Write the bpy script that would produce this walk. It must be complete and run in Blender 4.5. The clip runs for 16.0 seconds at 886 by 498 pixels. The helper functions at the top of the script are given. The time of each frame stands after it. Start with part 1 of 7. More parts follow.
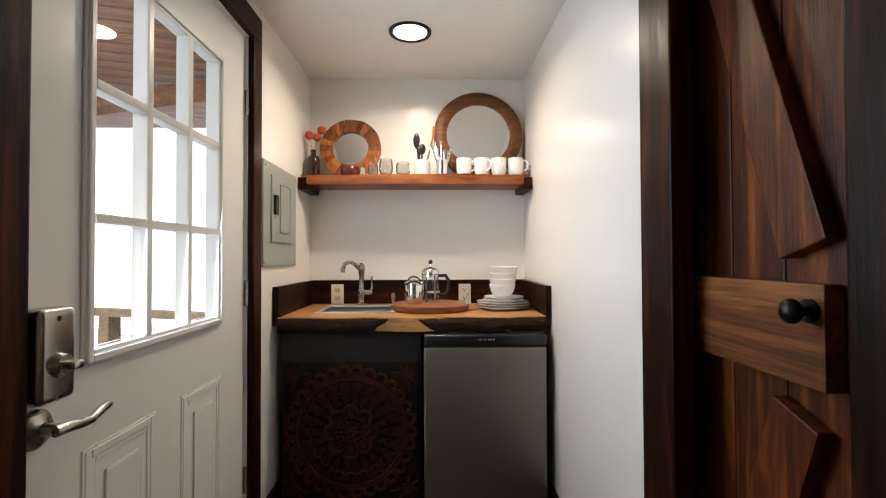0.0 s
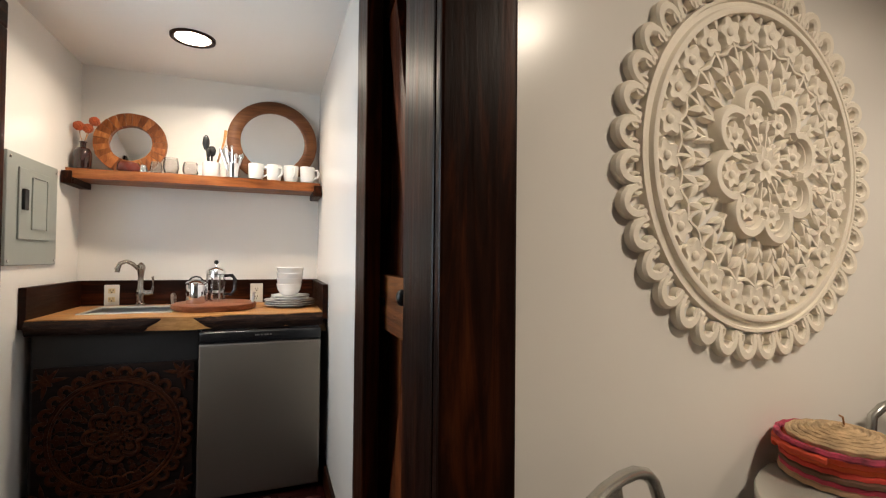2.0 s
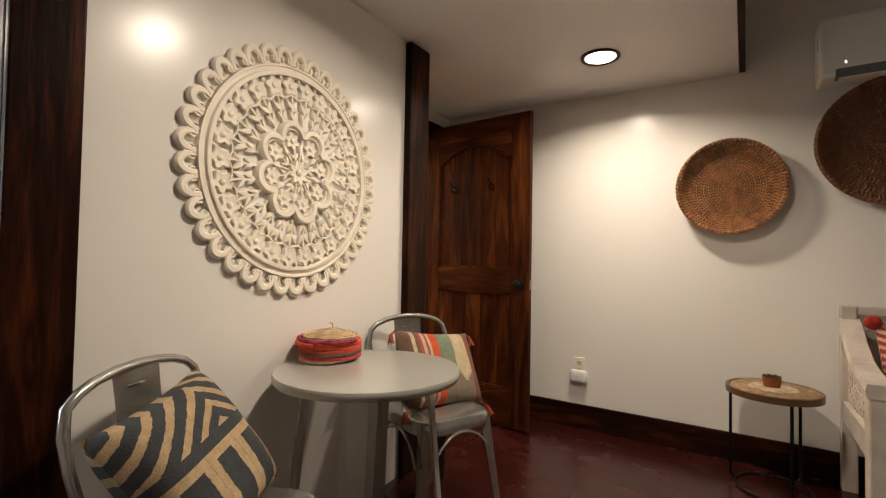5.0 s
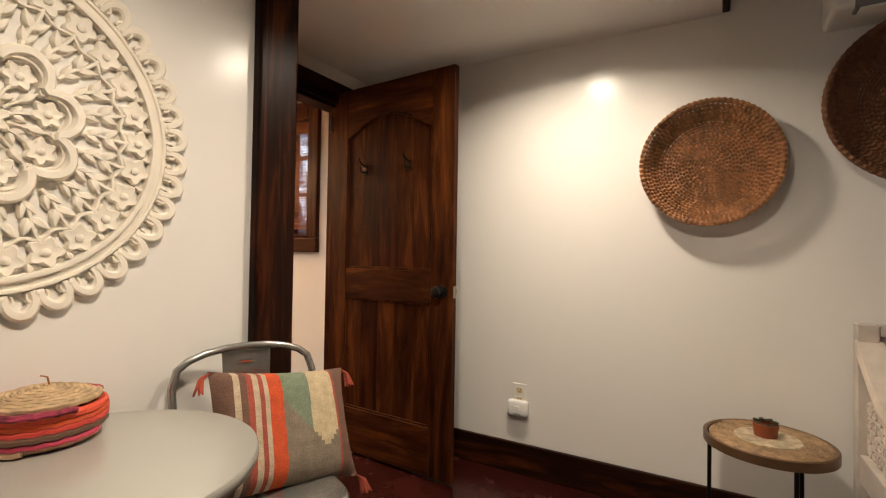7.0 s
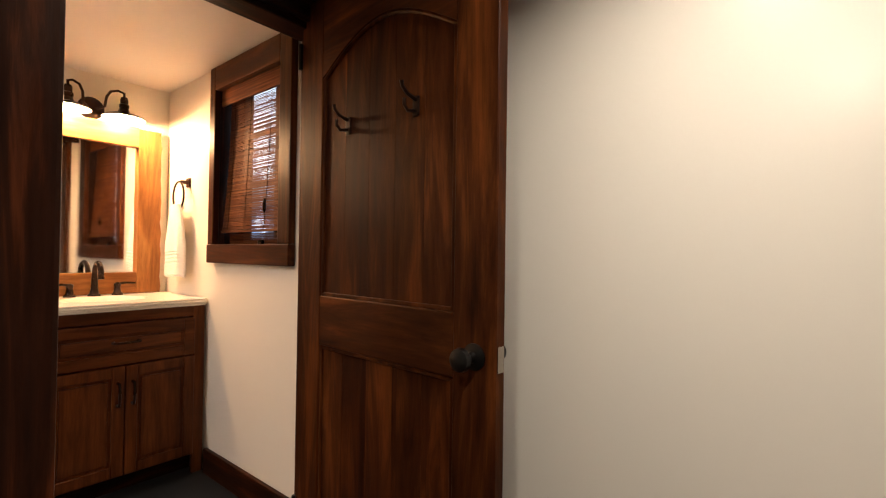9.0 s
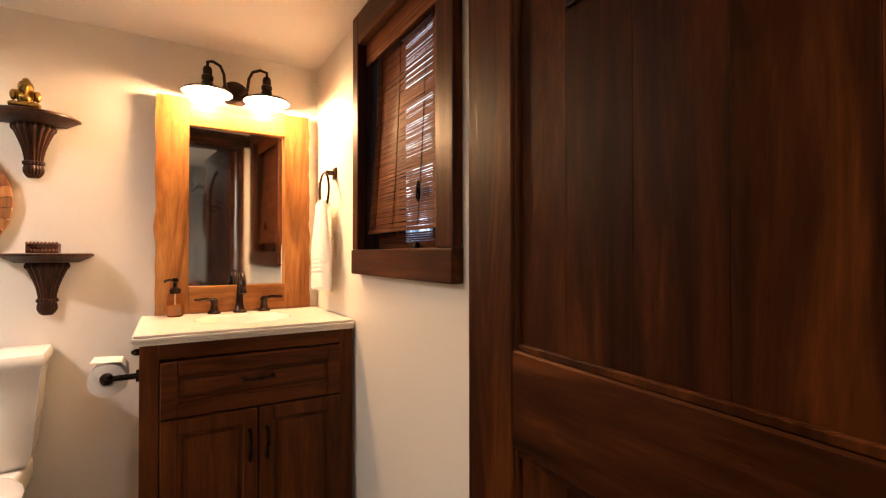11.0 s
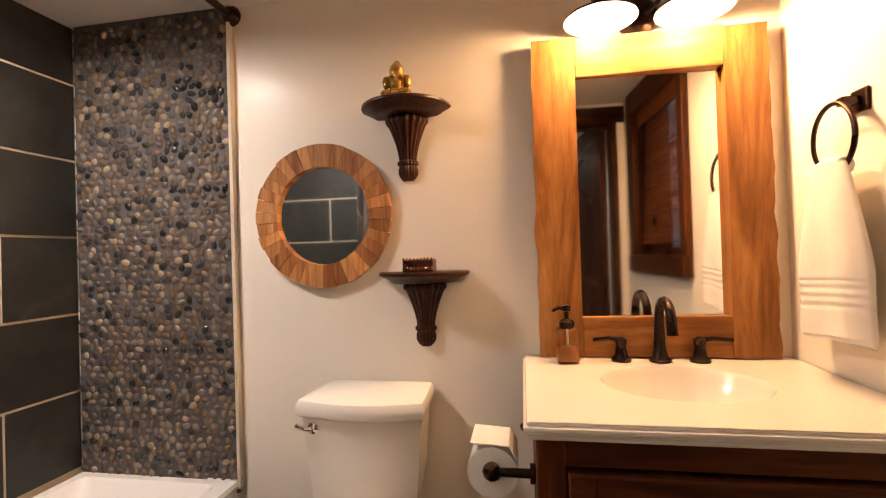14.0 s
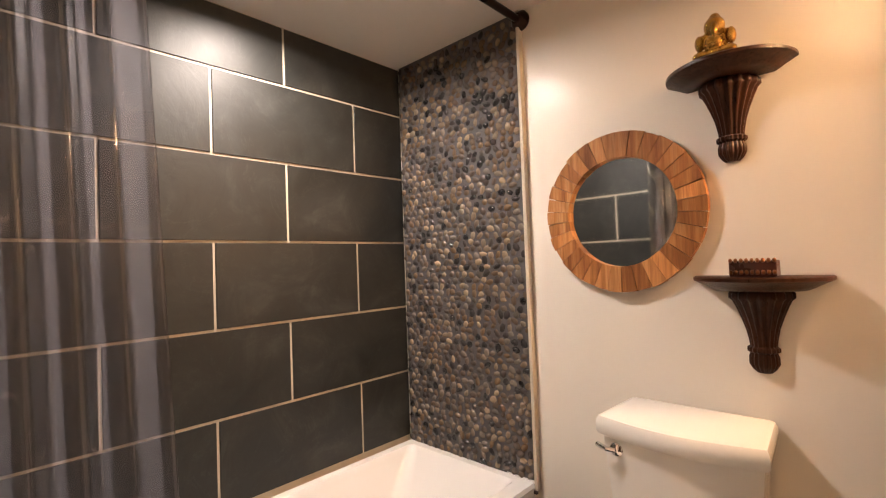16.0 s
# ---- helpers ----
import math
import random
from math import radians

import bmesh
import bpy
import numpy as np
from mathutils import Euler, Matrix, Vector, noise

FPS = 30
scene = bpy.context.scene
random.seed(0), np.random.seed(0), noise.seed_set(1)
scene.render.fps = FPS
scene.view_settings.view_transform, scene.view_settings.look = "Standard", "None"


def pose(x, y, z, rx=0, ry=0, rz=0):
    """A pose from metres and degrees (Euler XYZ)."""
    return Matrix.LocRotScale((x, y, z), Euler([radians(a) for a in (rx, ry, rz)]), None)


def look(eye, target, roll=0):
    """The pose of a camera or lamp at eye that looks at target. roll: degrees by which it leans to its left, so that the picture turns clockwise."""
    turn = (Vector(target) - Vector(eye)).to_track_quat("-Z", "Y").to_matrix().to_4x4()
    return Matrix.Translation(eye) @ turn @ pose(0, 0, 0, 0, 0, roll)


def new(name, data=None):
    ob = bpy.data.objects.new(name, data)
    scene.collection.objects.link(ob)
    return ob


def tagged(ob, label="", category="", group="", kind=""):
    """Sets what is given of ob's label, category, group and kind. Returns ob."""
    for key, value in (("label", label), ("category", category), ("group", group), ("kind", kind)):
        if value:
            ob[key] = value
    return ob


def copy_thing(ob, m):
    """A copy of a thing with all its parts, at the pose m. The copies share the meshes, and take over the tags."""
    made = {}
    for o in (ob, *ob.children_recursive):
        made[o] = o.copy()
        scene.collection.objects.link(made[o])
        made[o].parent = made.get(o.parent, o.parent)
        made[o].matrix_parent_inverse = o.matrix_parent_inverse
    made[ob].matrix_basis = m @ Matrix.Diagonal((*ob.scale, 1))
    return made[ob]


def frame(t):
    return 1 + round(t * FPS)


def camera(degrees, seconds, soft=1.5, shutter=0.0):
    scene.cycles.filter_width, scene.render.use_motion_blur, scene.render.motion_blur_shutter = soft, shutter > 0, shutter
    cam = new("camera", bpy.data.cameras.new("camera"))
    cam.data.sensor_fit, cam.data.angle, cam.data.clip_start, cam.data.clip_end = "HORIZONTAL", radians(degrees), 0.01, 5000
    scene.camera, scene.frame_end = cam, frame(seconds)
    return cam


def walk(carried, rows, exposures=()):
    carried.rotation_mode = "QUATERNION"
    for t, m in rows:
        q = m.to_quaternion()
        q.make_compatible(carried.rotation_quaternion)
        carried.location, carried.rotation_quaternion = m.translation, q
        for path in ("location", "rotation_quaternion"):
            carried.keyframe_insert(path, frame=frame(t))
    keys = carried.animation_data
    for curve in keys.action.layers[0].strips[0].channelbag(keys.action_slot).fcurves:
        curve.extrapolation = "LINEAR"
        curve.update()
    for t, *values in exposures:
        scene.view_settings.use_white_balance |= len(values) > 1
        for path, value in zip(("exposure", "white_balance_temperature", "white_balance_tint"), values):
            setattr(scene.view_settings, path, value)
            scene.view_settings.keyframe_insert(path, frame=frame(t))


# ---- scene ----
cam = camera(88.2, 16.0, soft=1.2)
METRES, EYE, TILT, LEAN, TURN = 5.1, 1.155, 0.0, 0.0, -1.1
ROWS = [
    (0.0, 0.0, 0.0, 0.0, 0.0, 1.01, 0.2),
    (0.5, 0.0131, -0.0181, 0.0039, -1.72, 1.09, 0.05),
    (1.0, 0.0279, -0.0366, 0.006, -6.06, 0.85, -0.11),
    (1.5, 0.0424, -0.0499, 0.0048, -12.74, 0.98, -0.3),
    (2.0, 0.0522, -0.0662, 0.0018, -19.53, 1.14, -0.56),
    (2.5, 0.0552, -0.089, -0.0035, -26.13, 1.28, -0.74),
    (3.0, 0.0465, -0.115, -0.0083, -31.1, 1.47, -0.91),
    (3.5, 0.0347, -0.1543, -0.0103, -37.57, 1.56, -0.95),
    (4.0, 0.0286, -0.1929, -0.0143, -45.61, 1.7, -1.08),
    (6.5, 0.1459, -0.1932, -0.0178, -58.69, 1.14, -0.9),
    (7.0, 0.1986, -0.1802, -0.0106, -58.46, 0.96, -0.91),
    (7.5, 0.2554, -0.1585, -0.003, -58.03, 0.97, -1.0),
    (8.0, 0.3091, -0.1345, 0.0041, -57.55, 0.83, -1.03),
    (10.5, 0.4723, 0.0237, 0.0014, -33.01, 0.76, -0.1),
    (11.0, 0.4804, 0.0578, 0.0067, -29.75, 0.61, 0.05),
    (11.5, 0.4862, 0.0935, 0.0101, -27.45, 0.62, 0.17),
    (12.0, 0.4909, 0.1225, 0.0158, -24.0, 0.23, 0.28),
    (12.5, 0.4869, 0.1513, 0.018, -18.18, 0.28, 0.55),
    (13.0, 0.4795, 0.1808, 0.0185, -10.81, 0.3, 0.9),
    (13.5, 0.467, 0.2061, 0.0182, -0.23, 0.29, 1.33),
    (14.0, 0.4587, 0.225, 0.0177, 10.98, 0.52, 1.72),
    (14.5, 0.4492, 0.2384, 0.0173, 23.08, 0.89, 2.0),
    (15.0, 0.4422, 0.2406, 0.0169, 32.22, 1.06, 2.13),
    (15.5, 0.4384, 0.2394, 0.0181, 39.24, 1.28, 2.29),
    (16.0, 0.4391, 0.2386, 0.0188, 44.48, 1.65, 2.11),
]
walk(cam, [(t, pose(0, 0, EYE, TILT, LEAN, TURN) @ pose(METRES * x, METRES * y, METRES * z, 90 + pitch, roll, yaw)) for t, x, y, z, yaw, pitch, roll in ROWS],
     exposures=[(0, -0.03), (2, 0.08), (3.5, 0.27), (6.5, 0.54), (8, 0.42), (10.5, 0.2), (12, 0.18), (13, -0.12), (13.5, -0.25), (14, -0.38), (14.5, -0.48), (15.5, -0.42), (16, -0.22)])

# ---- world and lights ----
world = bpy.data.worlds.new("world")
scene.world = world
world.use_nodes = True
wn = world.node_tree.nodes
sky = wn.new("ShaderNodeTexSky")
sky.sky_type = "NISHITA"
sky.sun_disc = False
sky.sun_elevation, sky.sun_rotation = radians(42), radians(200)
wn["Background"].inputs[1].default_value = 0.12
world.node_tree.links.new(sky.outputs[0], wn["Background"].inputs[0])
sun = new("sun", bpy.data.lights.new("sun", "SUN"))
sun.data.energy, sun.data.angle, sun.data.color = 1.2, radians(10), (1, 0.96, 0.9)
sun.matrix_basis = look((-6, -9, 12), (0, 0, 0))


def disk_lamp(name, place, watts, colour, size, spread=180, target=None):
    lamp = new(name, bpy.data.lights.new(name, "AREA"))
    lamp.data.shape, lamp.data.size, lamp.data.energy = "DISK", size, watts
    lamp.data.color, lamp.data.spread = colour, radians(spread)
    lamp.matrix_basis = look(place, target or (place[0], place[1], place[2] - 1))
    return lamp


WARM, TUNGSTEN, DAY = (1, 0.85, 0.68), (1, 0.56, 0.27), (0.72, 0.86, 1)
KITCHEN_LAMP, LIVING_LAMP, TABLE_LAMP, SHOWER_LAMP = (-0.11, 2.14), (2.66, -0.36), (1.37, -0.58), (1.11, 1.80)
BATH_CEIL, BATH_FLOOR = 2.09, 0.07


def ceiling_at(y):
    return 2.172 + 0.022 * y


disk_lamp("kitchen_downlight", (*KITCHEN_LAMP, ceiling_at(2.14) - 0.012), 13, WARM, 0.13, 156)
disk_lamp("living_downlight", (*LIVING_LAMP, ceiling_at(-0.36) - 0.012), 11.5, WARM, 0.13, 152)
disk_lamp("table_downlight", (*TABLE_LAMP, ceiling_at(-0.58) - 0.012), 16, WARM, 0.13, 165)
disk_lamp("shower_downlight", (*SHOWER_LAMP, BATH_CEIL - 0.012), 25, (1, 0.84, 0.74), 0.13, 166)
for lx in (2.587, 2.822):
    bulb = new("vanity_bulb", bpy.data.lights.new("vanity_bulb", "POINT"))
    bulb.data.energy, bulb.data.color, bulb.data.shadow_soft_size = 34.0, TUNGSTEN, 0.035
    bulb.location = (lx, 2.39, 1.860)
daylight = new("door_daylight", bpy.data.lights.new("door_daylight", "AREA"))
daylight.data.shape, daylight.data.size, daylight.data.size_y = "RECTANGLE", 0.6, 0.9
daylight.data.energy, daylight.data.color = 11, DAY
daylight.matrix_basis = look((-0.736, 1.315, 1.4), (0.5, 1.315, 1.3))


# ---- materials ----
def material(name):
    m = bpy.data.materials.new(name)
    m.use_nodes = True
    return m, m.node_tree.nodes, m.node_tree.links, m.node_tree.nodes["Principled BSDF"]


def coords(n, l, scale):
    tc, mp = n.new("ShaderNodeTexCoord"), n.new("ShaderNodeMapping")
    mp.inputs["Scale"].default_value = scale
    l.new(tc.outputs["Object"], mp.inputs[0])
    return mp.outputs[0]


def noise_node(n, l, vec, scale, detail=4, distortion=0.0, rough=0.55):
    t = n.new("ShaderNodeTexNoise")
    t.inputs["Scale"].default_value, t.inputs["Detail"].default_value = scale, detail
    t.inputs["Distortion"].default_value, t.inputs["Roughness"].default_value = distortion, rough
    l.new(vec, t.inputs["Vector"])
    return t.outputs["Fac"]


def ramp_node(n, l, fac, stops):
    r = n.new("ShaderNodeValToRGB")
    el = r.color_ramp.elements
    while len(el) < len(stops):
        el.new(0.5)
    for e, (p, c) in zip(el, stops):
        e.position, e.color = p, (*c, 1)
    l.new(fac, r.inputs[0])
    return r.outputs[0]


def mix_node(n, l, kind, fac, a, b):
    x = n.new("ShaderNodeMix")
    x.data_type, x.blend_type = "RGBA", kind
    for sock, v in ((x.inputs["Factor"], fac), (x.inputs["A"], a), (x.inputs["B"], b)):
        if isinstance(v, (int, float)):
            sock.default_value = v
        elif isinstance(v, tuple):
            sock.default_value = (*v, 1)
        else:
            l.new(v, sock)
    return x.outputs["Result"]


def bump_node(n, l, p, height, strength, dist=0.01):
    b = n.new("ShaderNodeBump")
    b.inputs["Strength"].default_value, b.inputs["Distance"].default_value = strength, dist
    l.new(height, b.inputs["Height"])
    l.new(b.outputs[0], p.inputs["Normal"])


def rough_range(n, l, p, fac, lo, hi):
    r = n.new("ShaderNodeMapRange")
    r.inputs["From Min"].default_value, r.inputs["From Max"].default_value = 0.3, 0.7
    r.inputs["To Min"].default_value, r.inputs["To Max"].default_value = lo, hi
    l.new(fac, r.inputs["Value"])
    l.new(r.outputs[0], p.inputs["Roughness"])


def plain(name, colour, rough=0.4, metal=0.0, vary=0.08, scale=25, bump=0.03, coat=0.0, uneven=0.04, spec=0.5):
    """Paint, metal, ceramic or cloth with slight mottling and fine relief."""
    m, n, l, p = material(name)
    v = coords(n, l, (1, 1, 1))
    big, fine = noise_node(n, l, v, scale * 0.15, 3), noise_node(n, l, v, scale * 6, 5)
    dark = tuple(c * (1 - 2 * vary) for c in colour)
    l.new(ramp_node(n, l, big, [(0.3, dark), (0.7, colour)]), p.inputs["Base Color"])
    rough_range(n, l, p, big, max(rough - uneven, 0.02), rough + uneven)
    p.inputs["Specular IOR Level"].default_value = spec
    p.inputs["Metallic"].default_value, p.inputs["Coat Weight"].default_value = metal, coat
    if bump:
        bump_node(n, l, p, fine, bump, 0.004)
    return m


def wood(name, dark, mid, light, axis="z", rough=0.4, bump=0.25, across=9.0, random_shift=False, spec=0.2, knots=0.0):
    """Stained timber whose grain runs along the axis."""
    m, n, l, p = material(name)
    s = {"x": (0.7, across, across), "y": (across, 0.7, across), "z": (across, across, 0.7)}[axis]
    v = coords(n, l, s)
    if random_shift:
        info, add = n.new("ShaderNodeObjectInfo"), n.new("ShaderNodeVectorMath")
        add.operation = "MULTIPLY_ADD"
        l.new(info.outputs["Random"], add.inputs[0])
        add.inputs[1].default_value = (37, 23, 11)
        l.new(v, add.inputs[2])
        v = add.outputs[0]
    grain = noise_node(n, l, v, 1.6, 7, 1.4, 0.62)
    fine = noise_node(n, l, v, 9, 5, 0.3, 0.7)
    blotch = noise_node(n, l, coords(n, l, (1, 1, 1)), 3.2, 3)
    base = ramp_node(n, l, grain, [(0.28, dark), (0.5, mid), (0.72, light)])
    streak = ramp_node(n, l, fine, [(0.35, (0.55, 0.5, 0.45)), (0.6, (1, 1, 1))])
    col = mix_node(n, l, "MULTIPLY", 0.7, base, streak)
    tone = ramp_node(n, l, blotch, [(0.3, (0.6, 0.55, 0.52)), (0.65, (1.0, 1.0, 1.0))])
    col = mix_node(n, l, "MULTIPLY", 0.8, col, tone)
    if random_shift:
        shade = ramp_node(n, l, info.outputs["Random"], [(0.0, (0.55, 0.48, 0.44)), (0.3, (0.85, 0.8, 0.75)), (0.7, (1.0, 1.0, 1.0)), (1.0, (1.25, 1.2, 1.1))])
        col = mix_node(n, l, "MULTIPLY", 1.0, col, shade)
    if knots:
        k = {"x": (1.1, knots, knots), "y": (knots, 1.1, knots), "z": (knots, knots, 1.1)}[axis]
        cell = n.new("ShaderNodeTexVoronoi")
        cell.inputs["Scale"].default_value, cell.inputs["Randomness"].default_value = 1.0, 1.0
        warp, lift = n.new("ShaderNodeVectorMath"), n.new("ShaderNodeTexNoise")
        lift.inputs["Scale"].default_value = 6
        kv = coords(n, l, k)
        l.new(kv, lift.inputs["Vector"])
        warp.operation = "MULTIPLY_ADD"
        l.new(lift.outputs["Color"], warp.inputs[0])
        warp.inputs[1].default_value = (0.12, 0.12, 0.12)
        l.new(kv, warp.inputs[2])
        l.new(warp.outputs[0], cell.inputs["Vector"])
        eye = ramp_node(n, l, cell.outputs["Distance"], [(0.03, (0.18, 0.15, 0.14)), (0.07, (0.9, 0.8, 0.7)), (0.10, (0.42, 0.38, 0.35)), (0.17, (1.25, 1.2, 1.1)), (0.3, (1, 1, 1))])
        col = mix_node(n, l, "MULTIPLY", 0.85, col, eye)
    l.new(col, p.inputs["Base Color"])
    rough_range(n, l, p, fine, rough - 0.06, rough + 0.12)
    p.inputs["Specular IOR Level"].default_value = spec
    bump_node(n, l, p, fine, bump, 0.004)
    return m


def glow(name, colour, strength):
    m, n, l, p = material(name)
    p.inputs["Base Color"].default_value = (*colour, 1)
    p.inputs["Emission Color"].default_value, p.inputs["Emission Strength"].default_value = (*colour, 1), strength
    return m


def glass(name, tint=(1, 1, 1), rough=0.0, ior=1.45):
    m, n, l, p = material(name)
    p.inputs["Base Color"].default_value = (*tint, 1)
    p.inputs["Transmission Weight"].default_value, p.inputs["Roughness"].default_value = 1, rough
    p.inputs["IOR"].default_value = ior
    return m


WALL = plain("white_wall_paint", (0.80, 0.77, 0.72), 0.25, vary=0.008, scale=12, bump=0.035, uneven=0.005, spec=0.4)
BATH_WALL = plain("cream_wall_paint", (0.80, 0.75, 0.67), 0.29, vary=0.008, scale=12, bump=0.035, uneven=0.005, spec=0.24)
CEIL = plain("ceiling_paint", (0.78, 0.75, 0.71), 0.5, vary=0.008, scale=12, bump=0.1, uneven=0.01)
FLOOR = plain("oxblood_floor", (0.042, 0.008, 0.006), 0.26, vary=0.25, scale=30, bump=0.05)
BATH_FLOOR_MAT = plain("slate_floor", (0.03, 0.03, 0.03), 0.35, vary=0.25, scale=30, bump=0.1)
DARK_Z = wood("dark_stained_timber", (0.006, 0.0025, 0.0015), (0.024, 0.0075, 0.0035), (0.11, 0.028, 0.008), "z", 0.34, 0.18, 9, spec=0.09, knots=5.0)
DARK_X = wood("dark_stained_timber_x", (0.006, 0.0025, 0.0015), (0.024, 0.0075, 0.0035), (0.11, 0.028, 0.008), "x", 0.34, 0.18, 9, spec=0.09, knots=5.0)
DARK_Y = wood("dark_stained_timber_y", (0.006, 0.0025, 0.0015), (0.024, 0.0075, 0.0035), (0.11, 0.028, 0.008), "y", 0.34, 0.18, 9, spec=0.09, knots=5.0)
CLOSET_Z = wood("closet_boards", (0.02, 0.006, 0.003), (0.11, 0.026, 0.007), (0.42, 0.125, 0.028), "z", 0.40, 0.5, 7, knots=7.0)
CLOSET_Y = wood("closet_rail_board", (0.04, 0.012, 0.005), (0.18, 0.06, 0.018), (0.38, 0.15, 0.05), "y", 0.45, 0.6, 11)
DOOR_Z = wood("walnut_door", (0.013, 0.0035, 0.0013), (0.062, 0.017, 0.0042), (0.175, 0.053, 0.012), "z", 0.46, 0.25, 6, False, 0.07, knots=4.0)
DOOR_Y = wood("walnut_door_rail", (0.013, 0.0035, 0.0013), (0.062, 0.017, 0.0042), (0.175, 0.053, 0.012), "y", 0.46, 0.25, 6, False, 0.07, knots=4.0)
DOOR_PANEL = wood("walnut_panel_boards", (0.013, 0.0035, 0.0013), (0.060, 0.0165, 0.0042), (0.175, 0.053, 0.012), "z", 0.46, 0.25, 6, True, 0.07, knots=4.0)
WINDOW_Z = wood("window_casing_wood", (0.018, 0.005, 0.002), (0.06, 0.017, 0.005), (0.13, 0.042, 0.013), "z", 0.38, 0.2, spec=0.09)
WINDOW_Y = wood("window_casing_wood_y", (0.018, 0.005, 0.002), (0.06, 0.017, 0.005), (0.13, 0.042, 0.013), "y", 0.38, 0.2, spec=0.09)
VAN_Z = wood("vanity_wood", (0.04, 0.0115, 0.004), (0.115, 0.034, 0.0095), (0.19, 0.06, 0.017), "z", 0.4, 0.12, 8, spec=0.14)
VAN_X = wood("vanity_wood_x", (0.04, 0.0115, 0.004), (0.115, 0.034, 0.0095), (0.19, 0.06, 0.017), "x", 0.4, 0.12, 8, spec=0.14)
MIRROR_WOOD_Z = wood("honey_slab_wood", (0.18, 0.066, 0.018), (0.38, 0.165, 0.05), (0.52, 0.26, 0.092), "z", 0.35, 0.2, 6, knots=3.0)
MIRROR_WOOD_X = wood("honey_slab_wood_x", (0.18, 0.066, 0.018), (0.38, 0.165, 0.05), (0.52, 0.26, 0.092), "x", 0.35, 0.2, 6, knots=3.0)
SLAB = wood("live_edge_slab", (0.34, 0.13, 0.04), (0.55, 0.27, 0.09), (0.68, 0.4, 0.17), "x", 0.35, 0.15, 7)
SHELF = wood("shelf_slab", (0.12, 0.03, 0.01), (0.34, 0.11, 0.035), (0.5, 0.2, 0.07), "x", 0.33, 0.2, 8)
BARK = wood("bark_edge", (0.006, 0.003, 0.002), (0.022, 0.009, 0.005), (0.075, 0.030, 0.014), "x", 0.75, 0.9, 40)
PATCH = wood("patchwork_wood", (0.30, 0.12, 0.045), (0.58, 0.27, 0.10), (0.76, 0.44, 0.20), "z", 0.5, 0.3, 14, True)
PATCH_RED = wood("reddish_patchwork_wood", (0.14, 0.04, 0.014), (0.32, 0.11, 0.035), (0.52, 0.22, 0.08), "z", 0.45, 0.3, 14, True)
RING_WOOD = wood("mirror_ring_wood", (0.10, 0.035, 0.014), (0.2, 0.08, 0.032), (0.32, 0.14, 0.06), "x", 0.4, 0.25, 8)
BRONZE = plain("oil_rubbed_bronze", (0.045, 0.028, 0.022), 0.28, 0.9, 0.2, 60, 0.02)
BLACK_IRON = plain("black_iron", (0.012, 0.011, 0.011), 0.35, 0.6, 0.2, 60, 0.05)
NICKEL = plain("satin_nickel", (0.42, 0.38, 0.33), 0.26, 1.0, 0.08, 60, 0.01)
CHROME = plain("chrome", (0.8, 0.8, 0.8), 0.08, 1.0, 0.02, 60, 0)
STEEL = plain("brushed_steel", (0.52, 0.51, 0.49), 0.3, 1.0, 0.04, 40, 0.02)
FRIDGE_STEEL = plain("fridge_steel", (0.26, 0.228, 0.19), 0.38, 0.8, 0.05, 10, 0.02)
GUNMETAL = plain("galvanised_metal", (0.44, 0.43, 0.40), 0.23, 0.8, 0.08, 40, 0.03)
TABLE_PAINT = plain("silver_table_paint", (0.46, 0.45, 0.41), 0.26, 0.35, 0.02, 20, 0.015, 0.0, 0.01)
BLACK = plain("black_plastic", (0.012, 0.012, 0.013), 0.25, 0, 0.1, 30, 0.01)
DOOR_WHITE = plain("white_door_paint", (0.74, 0.73, 0.69), 0.32, vary=0.02, scale=10, bump=0.02)
PORCELAIN = plain("porcelain", (0.82, 0.80, 0.76), 0.08, 0, 0.01, 10, 0, 0.4)
TUB_WHITE = plain("tub_acrylic", (0.84, 0.83, 0.82), 0.14, 0, 0.01, 10, 0, 0.3)
MARBLE = plain("cultured_marble", (0.80, 0.76, 0.68), 0.2, 0, 0.03, 14, 0)
MUG = plain("white_stoneware", (0.82, 0.81, 0.78), 0.14, 0, 0.01, 40, 0)
PANEL_GREY = plain("panel_grey_green", (0.30, 0.32, 0.29), 0.38, 0, 0.03, 30, 0.02)
OUTLET = plain("outlet_plastic", (0.78, 0.76, 0.70), 0.3, 0, 0.02, 30, 0)
OUTLET_IVORY = plain("ivory_plastic", (0.70, 0.58, 0.36), 0.3, 0, 0.02, 30, 0)
MIRROR = plain("mirror_silver", (0.92, 0.93, 0.92), 0.015, 1.0, 0.0, 10, 0)
CLEAR = glass("clear_glass")
SINK_STEEL = plain("sink_steel", (0.66, 0.64, 0.6), 0.4, 0.75, 0.04, 40, 0.02)
PANE = glass("window_pane", ior=1.02)
WHITE_CARVED = plain("whitewashed_carving", (0.86, 0.79, 0.67), 0.6, 0, 0.05, 60, 0.25)
GROUT = plain("grout", (0.62, 0.55, 0.44), 0.7, 0, 0.1, 60, 0.2)
LENS = glow("lamp_lens", (1, 0.9, 0.75), 9)
BULB = glow("bulb_glow", (1, 0.78, 0.45), 30)
OUTSIDE = glow("bright_overcast", (0.93, 0.97, 1), 2.2)


